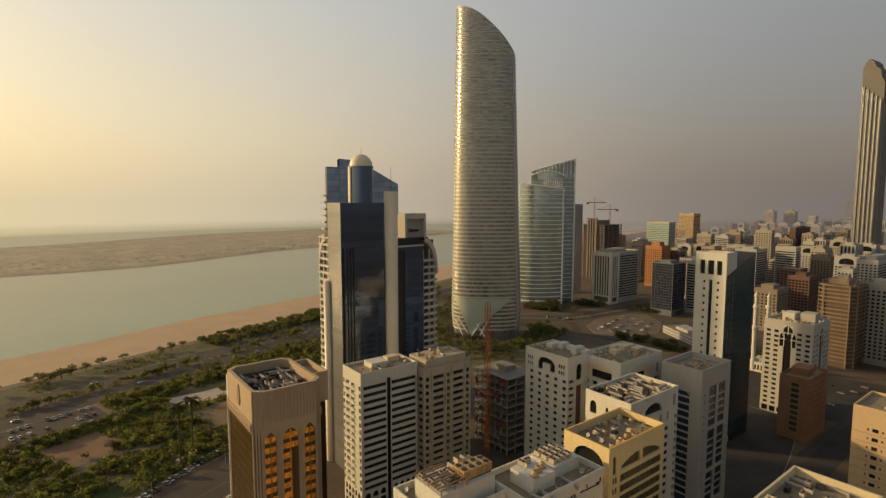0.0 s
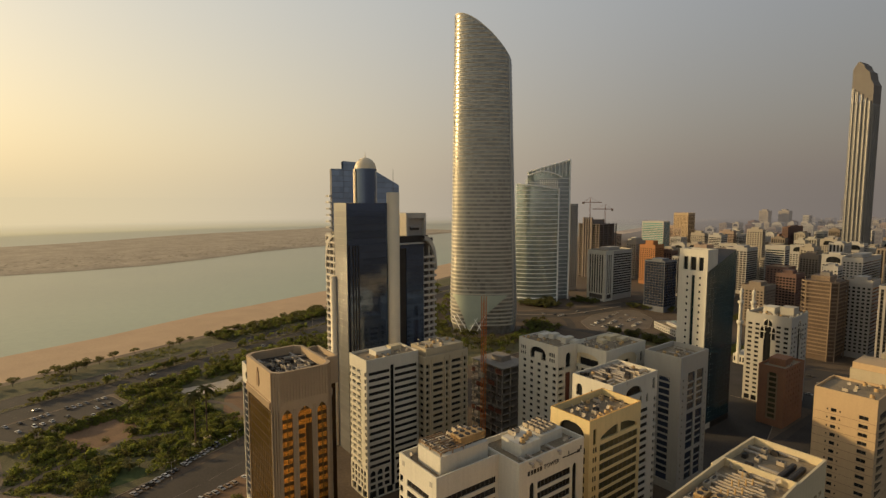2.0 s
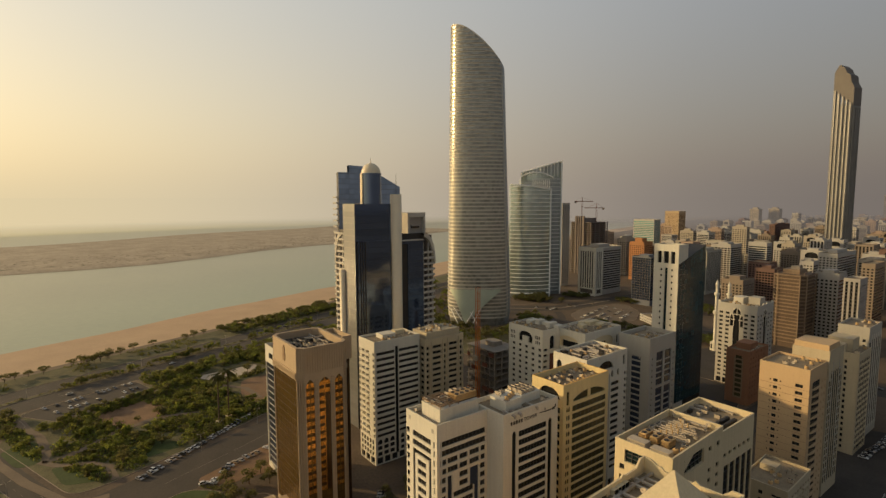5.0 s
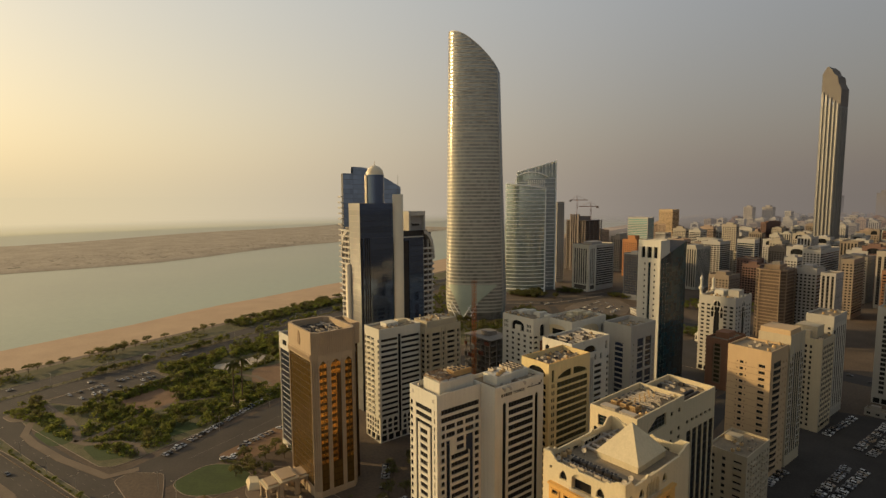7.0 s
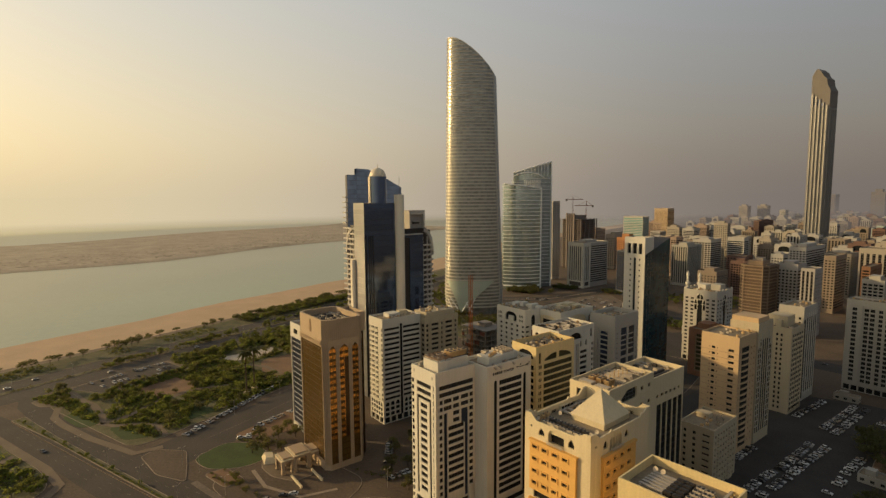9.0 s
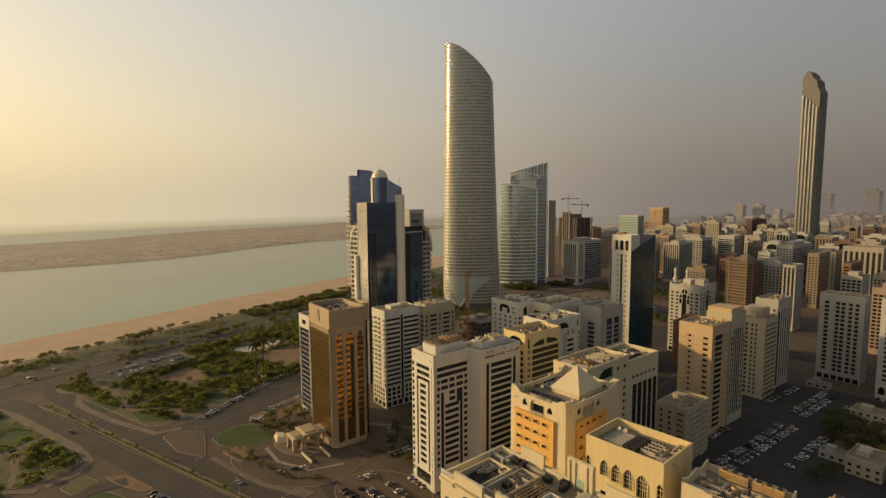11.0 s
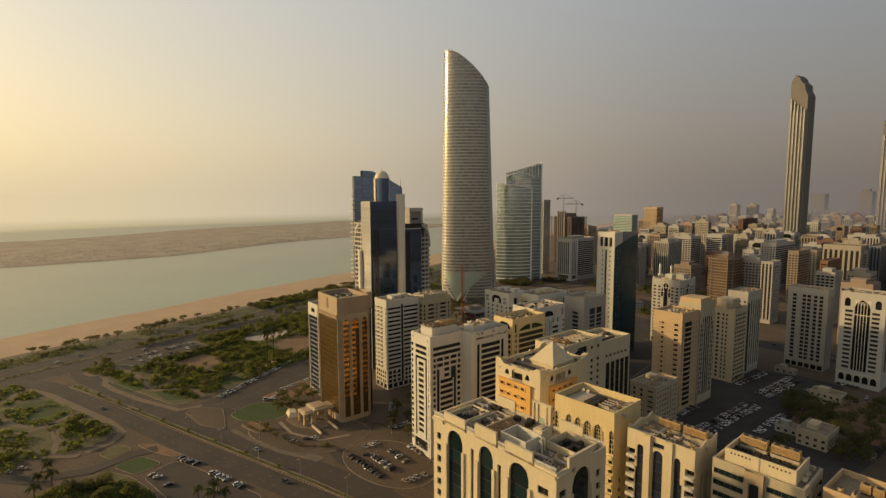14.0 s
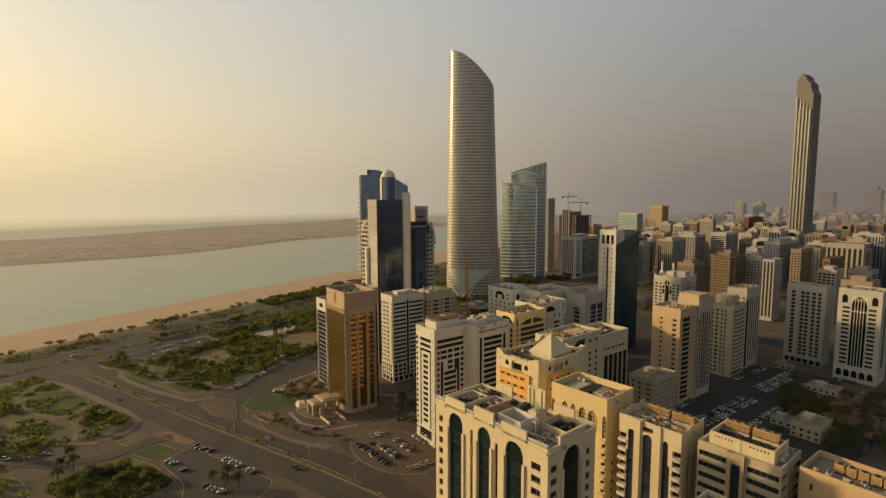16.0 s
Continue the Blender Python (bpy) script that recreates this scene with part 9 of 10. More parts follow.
def plant():
    rnd = random.Random(21)
    first = [(SPECIES[0], -300, 160), (SPECIES[1], -290, 100), (SPECIES[2], -330, 220), (SPECIES[3], -468, 150)]
    for s, x, y in first:
        s.matrix_basis = pose(x, y, 0.1)
    y = 20.0
    while y < 560:                                               # the row along the beach
        placed(SPECIES[3 if rnd.random() < 0.6 else 2], shore(y) + 13 + rnd.uniform(-3, 4), y, rnd.uniform(0, 360), rnd.uniform(0.75, 1.15))
        y += rnd.choice((7, 9, 13, 18, 30))
    for i in range(24):                                          # thicker belt at the promenade
        y = rnd.choice((rnd.uniform(150, 185), rnd.uniform(300, 400), rnd.uniform(300, 520)))
        placed(SPECIES[2], shore(y) + rnd.uniform(12, 34), y, rnd.uniform(0, 360), rnd.uniform(0.8, 1.2))

    def ok(x, y):
        return not (-388 < x < -349 and 82 < y < 162) and not (-358 < x < -325 and 189 < y < 239) and not (-320 < x < -266 and 184 < y < 232) and not (y > 20 and (x + 352) * 0.13 + (64 if x < -330 else 60) > y) and not (-340 < x < -310 and 110 < y < 142) and all(near(x, y, q) > 3.0 for q in PATHS)
    n = 0
    while n < 150:                                               # north park
        x, y = rnd.uniform(-384, -250), rnd.uniform(64, 330) if rnd.random() < 0.75 else rnd.uniform(300, 460)
        edge = -246 - max(0, y - 150) * 0.12
        if x > edge or not ok(x, y):
            continue
        s = rnd.choice((0, 0, 1, 1, 2))
        placed(SPECIES[s], x, y, rnd.uniform(0, 360), rnd.uniform(0.6, 1.05))
        n += 1
    for i in range(26):                                          # the line between car park and soil bed
        placed(SPECIES[1 if i % 3 else 2], -347 + rnd.uniform(-2, 2), 94 + i * 2.9, rnd.uniform(0, 360), rnd.uniform(0.6, 0.9))
    for i in range(34):                                          # south park
        x, y = rnd.choice(((rnd.uniform(-275, -240), rnd.uniform(-4, 17)), (rnd.uniform(-300, -245), rnd.uniform(-46, -14)), (rnd.uniform(-390, -300), rnd.uniform(-70, -14))))
        placed(SPECIES[rnd.choice((0, 1, 1))], x, y, rnd.uniform(0, 360), rnd.uniform(0.55, 0.95))
    for i in range(22):
        placed(SPECIES[rnd.choice((0, 2))], rnd.uniform(-198, -152), rnd.uniform(-44, -9), rnd.uniform(0, 360), rnd.uniform(0.6, 0.95))
    for x, y, s in ((-184, 92, 0.9), (-178, 98, 1.0), (-188, 102, 0.8), (-172, 102, 0.8), (-196, 106, 0.9), (-186, 112, 1.0), (-178, 118, 1.0), (-190, 122, 0.9)):
        placed(SPECIES[2], x, y, 40 * x, s)
    for x, y, s in ((-104, 112, 0.8), (-108, 120, 0.9), (-102, 126, 0.8), (-92, 134, 0.9), (-100, 140, 0.8), (-116, 134, 0.8), (-122, 140, 0.7), (-86, 128, 0.7), (-160, 66, 0.5), (-153, 64, 0.5), (-168, 70, 0.5), (-118, 70, 0.5), (-88, 108, 0.9), (-84, 114, 1.0), (-90, 120, 0.8), (-96, 128, 0.9), (-112, 146, 0.8), (-118, 152, 0.8)):
        placed(SPECIES[2], x, y, 40 * x, s)
    for x, y, s in ((107, 278, 1.6), (111, 271, 1.4), (104, 268, 1.3), (124, 258, 1.5), (129, 251, 1.4), (121, 264, 1.2), (128, 236, 1.5), (133, 229, 1.3), (150, 286, 1.3), (154, 278, 1.2), (140, 300, 1.0), (112, 228, 0.9), (158, 300, 1.4), (136, 262, 1.2), (146, 250, 1.2), (100, 205, 1.1), (94, 198, 1.0), (150, 215, 1.3), (160, 236, 1.3), (112, 262, 1.5), (118, 248, 1.4), (110, 244, 1.2), (142, 232, 1.4), (136, 222, 1.3), (128, 214, 1.2), (146, 270, 1.3), (154, 262, 1.2), (104, 258, 1.2), (126, 204, 1.1), (136, 206, 1.3), (152, 228, 1.4), (162, 250, 1.2), (128, 276, 1.2), (118, 282, 1.3)):
        placed(SPECIES[2], x, y, 50 * x, s)
    for i in range(46):                                          # greens round the tall towers
        x, y = rnd.choice(((rnd.uniform(-330, -190), rnd.uniform(410, 440)), (rnd.uniform(-300, -200), rnd.uniform(512, 548)), (rnd.uniform(-290, -205), rnd.uniform(620, 636)), (rnd.uniform(-130, -70), rnd.uniform(515, 530)), (rnd.uniform(-260, -228), rnd.uniform(628, 648))))
        placed(SPECIES[2], x, y, rnd.uniform(0, 360), rnd.uniform(0.8, 1.3))
    for i in range(9):                                           # slender median planting
        placed(SPECIES[1], -340 + i * 27, 41.6, rnd.uniform(0, 360), 0.45)
    PALM.matrix_basis = pose(-204, -30, 0.1)
    for x, y, s in ((-208, -34, 0.9), (-196, -40, 1.0), (-128, 6, 1.0), (-124, 2, 0.9), (-120, 7, 0.8), (-132, 1, 0.8), (-218, -26, 0.9), (-240, -40, 0.9), (-256, -44, 1.0), (-272, -50, 0.9)):
        placed(PALM, x, y, 70 * x, s)
    k = Mesh()                                                   # understorey
    for i in range(15000):
        u = rnd.random()
        if u < 0.55:
            x, y = rnd.uniform(-384, -250), rnd.uniform(62, 300)
        elif u < 0.75:
            x, y = rnd.uniform(-386, -280), rnd.uniform(290, 470)
        elif u < 0.9:
            x, y = rnd.uniform(-390, -238), rnd.uniform(-90, 19)
            if noise.noise(Vector((x * 0.06, y * 0.06, 9.0))) < -0.14:
                continue
        else:
            x, y = rnd.uniform(-200, -152), rnd.uniform(-44, -8)
        if noise.noise(Vector((x * 0.03, y * 0.03, 2.0))) < -0.26 or not ok(x, y) or (x > -246 - max(0, y - 150) * 0.12 and y > 0):
            continue
        leaves(k, rnd, (x, y, 0.7), rnd.uniform(1.0, 2.8), 16, 0.62, rnd.choice((M_LEAF, M_LEAF2, M_LEAF2, M_LEAF3)), 0.6)
    for i in range(1700):
        y = rnd.uniform(-60, 680)
        if noise.noise(Vector((y * 0.02, 0.0, 5.0))) > -0.05:
            leaves(k, rnd, (shore(y) + rnd.uniform(11, 38), y, 0.9), rnd.uniform(0.9, 2.2), 12, 0.5, rnd.choice((M_LEAF, M_LEAF3)), 0.6)
    for line in ([(-184, 66), (-168, 64), (-164, 70), (-182, 72)], [(-150, 66), (-132, 65), (-116, 74)], [(-126, 108), (-100, 112), (-92, 126), (-104, 146)], [(-206, 98), (-192, 102), (-176, 98)]):
        for (ax, ay), (bx, by) in zip(line, line[1:]):
            for j in range(22):
                u = rnd.random()
                leaves(k, rnd, (ax + (bx - ax) * u + rnd.uniform(-1, 1), ay + (by - ay) * u + rnd.uniform(-1, 1), 0.6), 0.8, 9, 0.32, rnd.choice((M_LEAF, M_LEAF3)), 0.6)
    for i in range(260):
        x = rnd.uniform(-350, -60)
        leaves(k, rnd, (x, 40.8, 0.4), 0.7, 8, 0.3, M_LEAF, 0.5)
    for i in range(420):
        y = rnd.uniform(-50, 700)
        leaves(k, rnd, (-414.7 + rnd.uniform(-1.6, 1.6), y, 0.6), 1.3, 10, 0.4, M_LEAF3, 0.6)
    wood = Mesh()                                                # the thick planting farther along the park
    for i in range(3400):
        y = rnd.uniform(165, 680) if i % 3 else rnd.uniform(60, 330)
        x = rnd.uniform(-388, -252 - max(0, y - 150) * 0.12)
        if i % 5 == 0:                                           # the verge by the beach, thicker farther on
            y = rnd.uniform(150, 182) if i % 20 == 1 else rnd.uniform(290, 680)
            x = rnd.uniform(shore(y) + 11, -441)
        elif i % 11 == 0:
            x, y = -414.7 + rnd.uniform(-1.2, 1.2), rnd.uniform(120, 680)
        elif i % 7 < 2:
            x, y = rnd.choice(((rnd.uniform(-320, -190), rnd.uniform(372, 436)), (rnd.uniform(-230, -200), rnd.uniform(500, 530)), (rnd.uniform(-40, 20), rnd.uniform(500, 530)), (rnd.uniform(-70, 30), rnd.uniform(640, 700)), (rnd.uniform(-255, -110), rnd.uniform(-92, -50)), (rnd.uniform(-212, -182), rnd.uniform(440, 520))))
            if abs(x + 255) < 40 and y > 440:
                continue
        if not ok(x, y) or noise.noise(Vector((x * 0.025, y * 0.025, 7.0))) < -0.22:
            continue
        h = rnd.uniform(2.6, 5.6) if y < 220 else rnd.uniform(3.6, 8.0)
        wood.tube((x, y, 0), (x, y, h * 0.6), 0.16, 0.1, M_BARK, 5)
        mt = rnd.choice((M_LEAF, M_LEAF, M_LEAF2, M_LEAF3))
        for q in range(3):
            leaves(wood, rnd, (x + rnd.uniform(-1.6, 1.6), y + rnd.uniform(-1.6, 1.6), h * rnd.uniform(0.6, 0.9)), rnd.uniform(1.3, 2.4), 24, 0.55, mt, 0.75)
    for i in range(420):                                         # planting round the lot below the tall towers
        x, y = rnd.choice(((rnd.uniform(-275, -235), rnd.uniform(612, 634)), (rnd.uniform(-225, -190), rnd.uniform(672, 688)), (rnd.uniform(-275, -235), rnd.uniform(612, 634)), (rnd.uniform(-150, -95), rnd.uniform(668, 686))))
        if i % 3 == 0:
            x, y = rnd.choice(((-129, 530), (-112, 528), (-81, 513), (-92, 520), (-72, 512)))
            x, y = x + rnd.uniform(-5, 5), y + rnd.uniform(-3, 3)
        h = rnd.uniform(3.5, 7.5)
        wood.tube((x, y, 0), (x, y, h * 0.6), 0.16, 0.1, M_BARK, 5)
        for q in range(3):
            leaves(wood, rnd, (x + rnd.uniform(-1.6, 1.6), y + rnd.uniform(-1.6, 1.6), h * rnd.uniform(0.6, 0.9)), rnd.uniform(1.4, 2.6), 22, 0.6, rnd.choice((M_LEAF, M_LEAF3, M_LEAF3)), 0.75)
    tagged(new("woodland", wood.data("woodland")), "thick dusty green park woodland behind the beach", "trees", "", "stuff")
    tagged(new("shrubs", k.data("shrubs")), "low dusty shrubs and hedges across the park", "shrubs", "", "stuff")


rows_sheet("parking_lot", [(-176, 564), (-175, 608), (-153, 651), (-136, 663), (-109, 624), (-103, 573), (-131, 536), (-156, 533)], 8, 0.18, M_DUSTY, "dusty unpaved parking lot beside the avenue", "parking lot", M_KERB)
plant()

# ---- cars ----
def car_paint(name, colour):
    return material(name, colour, 0.32, 0.05, 0.6, 4, 0.0, 0.0, 0.1, 0.5, "", 0.6)


M_CARWHITE, M_CARSILVER = car_paint("white_car_paint", (0.52, 0.51, 0.48)), car_paint("silver_car_paint", (0.29, 0.28, 0.27))
M_CARDARK, M_CARTAN = car_paint("dark_car_paint", (0.03, 0.03, 0.034)), car_paint("tan_car_paint", (0.28, 0.21, 0.14))
M_TYRE = material("tyre_rubber", (0.02, 0.02, 0.02), 0.8, 0.1, 0.4, 3)


def car(label, paint, tall):
    """A parked car, its nose towards +x."""
    t = thing("car", label, "car", group="parked cars")
    h = 0.98 if not tall else 1.12
    side = [(-2.25, 0.35), (-2.28, 0.8), (-2.1, h), (0.9, h), (2.15, h - 0.2), (2.28, 0.6), (2.2, 0.35)]
    k = Mesh()
    n = len(side)
    for s in (-1, 1):
        pts = [(x, s * (0.88 if z > 0.9 else 0.93), z) for x, z in side]
        k.face(pts if s < 0 else pts[::-1], paint)
    for i in range(n):
        a, b = side[i], side[(i + 1) % n]
        wa, wb = (0.88 if a[1] > 0.9 else 0.93), (0.88 if b[1] > 0.9 else 0.93)
        k.face(((a[0], wa, a[1]), (b[0], wb, b[1]), (b[0], -wb, b[1]), (a[0], -wa, a[1])), paint)
    part("body", k, t)
    k = Mesh()
    roof = 1.45 if not tall else 1.80
    low = [(-2.0 if tall else -1.75, -0.84), (1.0, -0.84), (1.0, 0.84), (-2.0 if tall else -1.75, 0.84)]
    up = [(-1.85 if tall else -1.15, -0.66), (0.25, -0.66), (0.25, 0.66), (-1.85 if tall else -1.15, 0.66)]
    k.prism(low, h, roof - 0.05, M_GLASS, up)
    part("glasshouse", k, t, "dark car glass")
    k = Mesh()
    k.prism(up, roof - 0.05, roof + 0.02, paint, [(x * 0.97, y * 0.95) for x, y in up])
    part("roof_panel", k, t)
    for x in (-1.4, 1.4):
        for y in (-0.86, 0.86):
            k = Mesh()
            k.tube((x, y - 0.1, 0.33), (x, y + 0.1, 0.33), 0.33, 0.33, M_TYRE, 10)
            part("wheel", k, t)
    return t


CARS = [car("white saloon car parked on asphalt", M_CARWHITE, False), car("silver saloon car parked on asphalt", M_CARSILVER, False),
        car("white off-road car parked on asphalt", M_CARWHITE, True), car("dark off-road car parked on asphalt", M_CARDARK, True), car("dark saloon car parked on asphalt", M_CARDARK, False), car("tan saloon car parked on asphalt", M_CARTAN, False)]


def park_cars():
    rnd = random.Random(8)
    used = [False] * len(CARS)

    def put(x, y, turn, z=0.12, pick=None):
        i = pick if pick is not None else rnd.choice((0, 0, 1, 1, 1, 2, 3, 4, 4, 5))
        m = pose(x, y, z, 0, 0, turn + rnd.choice((0, 0, 180)))
        if not used[i]:
            used[i] = True
            CARS[i].matrix_basis = m
        else:
            copy_thing(CARS[i], m)

    def row(a, b, step, turn, fill=0.9, z=0.12, dark=False):
        a, b = Vector(a), Vector(b)
        n = max(1, int((b - a).length / step))
        for i in range(n):
            if rnd.random() < fill:
                p = a.lerp(b, (i + 0.5) / n)
                put(p.x + rnd.uniform(-0.4, 0.4), p.y + rnd.uniform(-0.4, 0.4), turn + rnd.uniform(-6, 6), z, rnd.choice((3, 4, 4)) if dark else None)
    rw = TH
    row((73, 304), (91, 343), 2.7, rw)
    row((86, 288), (108, 344), 2.7, rw)
    row((92, 286), (114, 342), 2.7, rw)
    row((64, 222), (80, 265), 2.7, rw)
    row((69, 219), (87, 264), 2.7, rw)
    row((50, 190), (62, 219), 2.7, rw)
    row((56, 188), (68, 216), 2.7, rw, 0.8)
    row((40, 212), (52, 243), 2.7, rw, 0.85)
    row((92, 233), (102, 258), 2.9, rw, 0.7)
    row((82, 204), (92, 230), 2.9, rw, 0.5)
    row((116, 312), (124, 330), 2.9, rw, 0.9, 0.16)
    row((133, 348), (150, 342), 3.0, 70, 0.9)
    row((150, 322), (168, 316), 3.0, 70, 0.8)
    row((140, 212), (158, 262), 5.6, 70, 0.85)
    row((172, 305), (188, 352), 5.6, 70, 0.8)
    row((-236, 84), (-256, 168), 2.9, 12, 0.86)
    row((-210, 120), (-209, 146), 2.9, 5, 0.85, 0.16)
    row((-201, 101), (-210, 119), 3.0, 25, 0.85, 0.16)
    row((-254, 190), (-272, 262), 3.2, 10, 0.6)
    row((-382, 96), (-383, 156), 3.6, 0, 0.55, 0.2)
    row((-368, 98), (-368, 154), 4.2, 0, 0.5, 0.2)
    row((-356, 98), (-356, 152), 4.2, 0, 0.5, 0.2)
    row((-101, 71), (-72, 63), 2.7, 75, 0.95, 0.14, True)
    row((-90, 77), (-71, 71), 2.8, 75, 0.85, 0.14)
    row((-86, 87), (-70, 81), 2.8, 75, 0.9, 0.14)
    row((-101, 81), (-97, 92), 3.6, 0, 0.9, 0.14)
    row((-61, 64), (-54, 77), 3.0, 0, 0.9, 0.14)
    row((-80, 97), (-64, 92), 3.0, 75, 0.9, 0.14)
    row((-104, 108), (-97, 122), 3.0, -20, 0.95)
    row((-112, 122), (-126, 142), 3.0, 30, 0.8)
    row((-141, 64), (-132, 77), 3.4, 30, 0.8, 0.14)
    row((-178, 20), (-163, 21), 2.8, 70, 0.9, 0.1, True)
    row((-150, 20), (-124, 20), 2.8, 70, 0.85, 0.1)
    row((-175, 3), (-152, 1), 3.6, 60, 0.7, 0.1)
    row((-137, 10), (-127, 9), 3.2, 60, 0.9, 0.1)
    row((-135, -1), (-122, 0), 2.9, 60, 0.9, 0.1)
    for x, y, a in ((-240, -36, 30), (-238, -30, 30), (-250, -44, 30), (-286, 31, 0), (-150, 48, 0), (-110, 34, 0), (-205, 100, 70), (-425, 60, 90), (-431, 80, 90), (-398, 120, 90), (-404, 200, 90), (-428, 260, 90), (-397, 300, 90), (-432, 180, 90), (-424, 340, 90), (-93, 76, 20), (-65, 102, 70), (-54, 132, 70), (-40, 170, 70), (110, 428, -20), (140, 416, -20), (98, 440, -20), (160, 404, -20)):
        put(x, y, a, 0.05)
    for x, y, q in ((4, 398, 70), (9, 405, 70), (14, 396, 70), (22, 420, -20), (28, 426, -20), (34, 431, -20), (20, 436, -20), (42, 462, -20), (50, 470, -20), (36, 478, -20), (58, 486, -20), (-2, 452, -20), (66, 462, -20), (30, 470, 70)):
        put(x, y, q, 0.07)
    for i in range(8):                                           # avenue behind the blocks
        u = rnd.random()
        put(-232 + 56 * u + rnd.choice((-6, 6)), 574 + 70 * u * u + rnd.choice((4, -4)), 60 + 10 * u, 0.06)
    for q in range(4):
        row((-160 + 13 * q, 545 + 5 * q), (-152 + 12 * q, 636 - 8 * q), 3.4, rw, 0.4, 0.19)


park_cars()

# ---- villas, portico, masts ----
def villa(x, y, w, d, h, wall, label, turn=TH):
    b = Block("villa", label, (x, y), w, d, h, wall, turn, category="villa")
    for i in range(4):
        W = b.faces[i].width
        c = max(2, int(W / 3.6))
        s = W / c
        ops = grid_ops(spans(s * 0.28, s, c, s * 0.42), [(z + 0.9, z + 2.4) for z in (0.2, 3.6, 7.0) if z + 3 < h], -0.3, M_GLASS)
        b.side(i, ops)
        if i < 2:
            b.panes(i, ops, bars=2)
    b.roof(0.8, 0.3)
    box_part(b, "roof_room", -w * 0.3, w * 0.05, -d * 0.2, d * 0.25, h - 0.8, h + 2.0, wall)
    return b


villa(121, 212, 15, 20, 9.5, M_BEIGE, "two-storey beige villa with a flat roof")
villa(134, 292, 18, 13, 7.5, M_BEIGE, "low beige villa beside dark trees")
villa(150, 282, 8, 9, 6.0, M_TANBROWN, "small tan outbuilding behind a wall")
villa(108, 226, 12, 9, 4.5, M_GREY, "low grey annex with rooftop clutter")
villa(168, 230, 16, 14, 8.0, M_PALE, "white villa beside a side street")
villa(110, 350, 14, 7, 4.2, M_SAND2, "low sandy service building beside the car park")
pavilion = villa(-61, 535, 60, 24, 7.5, M_PALE, "long low white pavilion with a flat roof and two grey-green domes", -50)
for x in (-14, 12):
    k = Mesh()
    k.lathe([(4.6, 6.6), (4.6, 7.6), (4.2, 8.8), (3.0, 9.9), (1.4, 10.5), (0.02, 10.7)], M_GREENGREY, 14, (x, 2))
    part("dome", k, pavilion.ob, "low grey-green dome", pavilion.rel, True)


def portico():
    """The stone entrance canopy before the bronze tower."""
    c = Vector((-129, 97, 0)) - UX * 20.5 - UY * 9
    t = thing("portico", "tan stone entrance portico with arches and a stepped roof", "portico", pose(c.x, c.y, 0.1, 0, 0, TH))
    for cy, r, top in ((-7.2, 3.0, 6.2), (0.0, 4.2, 7.6), (7.2, 3.0, 6.2)):
        for x in (-r - 1.0, r + 1.0):
            for y in (cy - r + 0.5, cy + r - 0.5):
                k = Mesh()
                k.box(x - 0.75, x + 0.75, y - 0.75, y + 0.75, 0, top, M_STONE)
                k.box(x - 0.95, x + 0.95, y - 0.95, y + 0.95, 0, 0.7, M_STONE)
                k.box(x - 0.95, x + 0.95, y - 0.95, y + 0.95, top - 0.7, top, M_STONE)
                part("pillar", k, t)
        for x in (-r - 0.7, r + 0.7):
            k = Mesh()
            f = Face((x, cy - r + 0.9, 0), (0, 1, 0), (1, 0, 0), 2 * r - 1.8)
            arch_fill(k, f, 0.0, 2 * r - 1.8, top - 2.4, top, 0.5, M_STONE)
            part("arch", k, t)
        k = Mesh()
        k.box(-r - 2.0, r + 2.0, cy - r - 0.3, cy + r + 0.3, top, top + 1.1, M_STONE)
        k.box(-r - 2.3, r + 2.3, cy - r - 0.5, cy + r + 0.5, top + 1.1, top + 1.5, M_CREAM)
        k.box(-r - 0.9, r + 0.9, cy - r + 0.7, cy + r - 0.7, top + 1.5, top + 2.3, M_STONE)
        part("canopy_roof", k, t, "stepped stone canopy roof")
    s = thing("stair_ramp", "pale stone entrance ramp with side walls", "ramp", pose(c.x, c.y, 0.1, 0, 0, TH))
    k = Mesh()
    k.prism([(-22, -12), (-12, -14), (-9, -8), (-19, -6)], 0, 3.2, M_CREAM, [(-20, -11), (-13.5, -12.4), (-11, -9), (-17.5, -7.5)])
    part("bank", k, s)
    k = Mesh()
    k.box(9, 22, -7.6, -6.8, 0, 1.3, M_CREAM)
    part("side_wall", k, s)
    k = Mesh()
    k.box(9, 22, 3.2, 4.0, 0, 1.3, M_CREAM)
    part("side_wall", k, s)
    return t


portico()


TALL_PALM = palm(9, 31.0, "very tall palm-shaped mast on a pale plinth", 1.7, "palm_mast", "palm masts")
k = Mesh()
k.box(-1.6, 1.6, -1.6, 1.6, 0, 2.2, M_CREAM)
part("plinth", k, TALL_PALM, "pale rendered plinth")
TALL_PALM.matrix_basis = pose(-261, 147, 0.1)
copy_thing(TALL_PALM, pose(-264, 156, 0.1, 0, 0, 80))


def street_lamp(label):
    t = thing("street_lamp", label, "street lamp", group="street lamps")
    k = Mesh()
    k.tube((0, 0, 0), (0, 0, 9.5), 0.11, 0.07, M_DUCT, 6)
    part("pole", k, t)
    for s in (-1, 1):
        k = Mesh()
        k.tube((0, 0, 9.5), (s * 1.6, 0, 9.9), 0.05, 0.05, M_DUCT, 5)
        arm = part("arm", k, t)
        k = Mesh()
        k.box(s * 1.6 - 0.35, s * 1.6 + 0.35, -0.16, 0.16, 9.82, 9.98, M_ACBOX)
        part("lamp_head", k, arm)
    return t


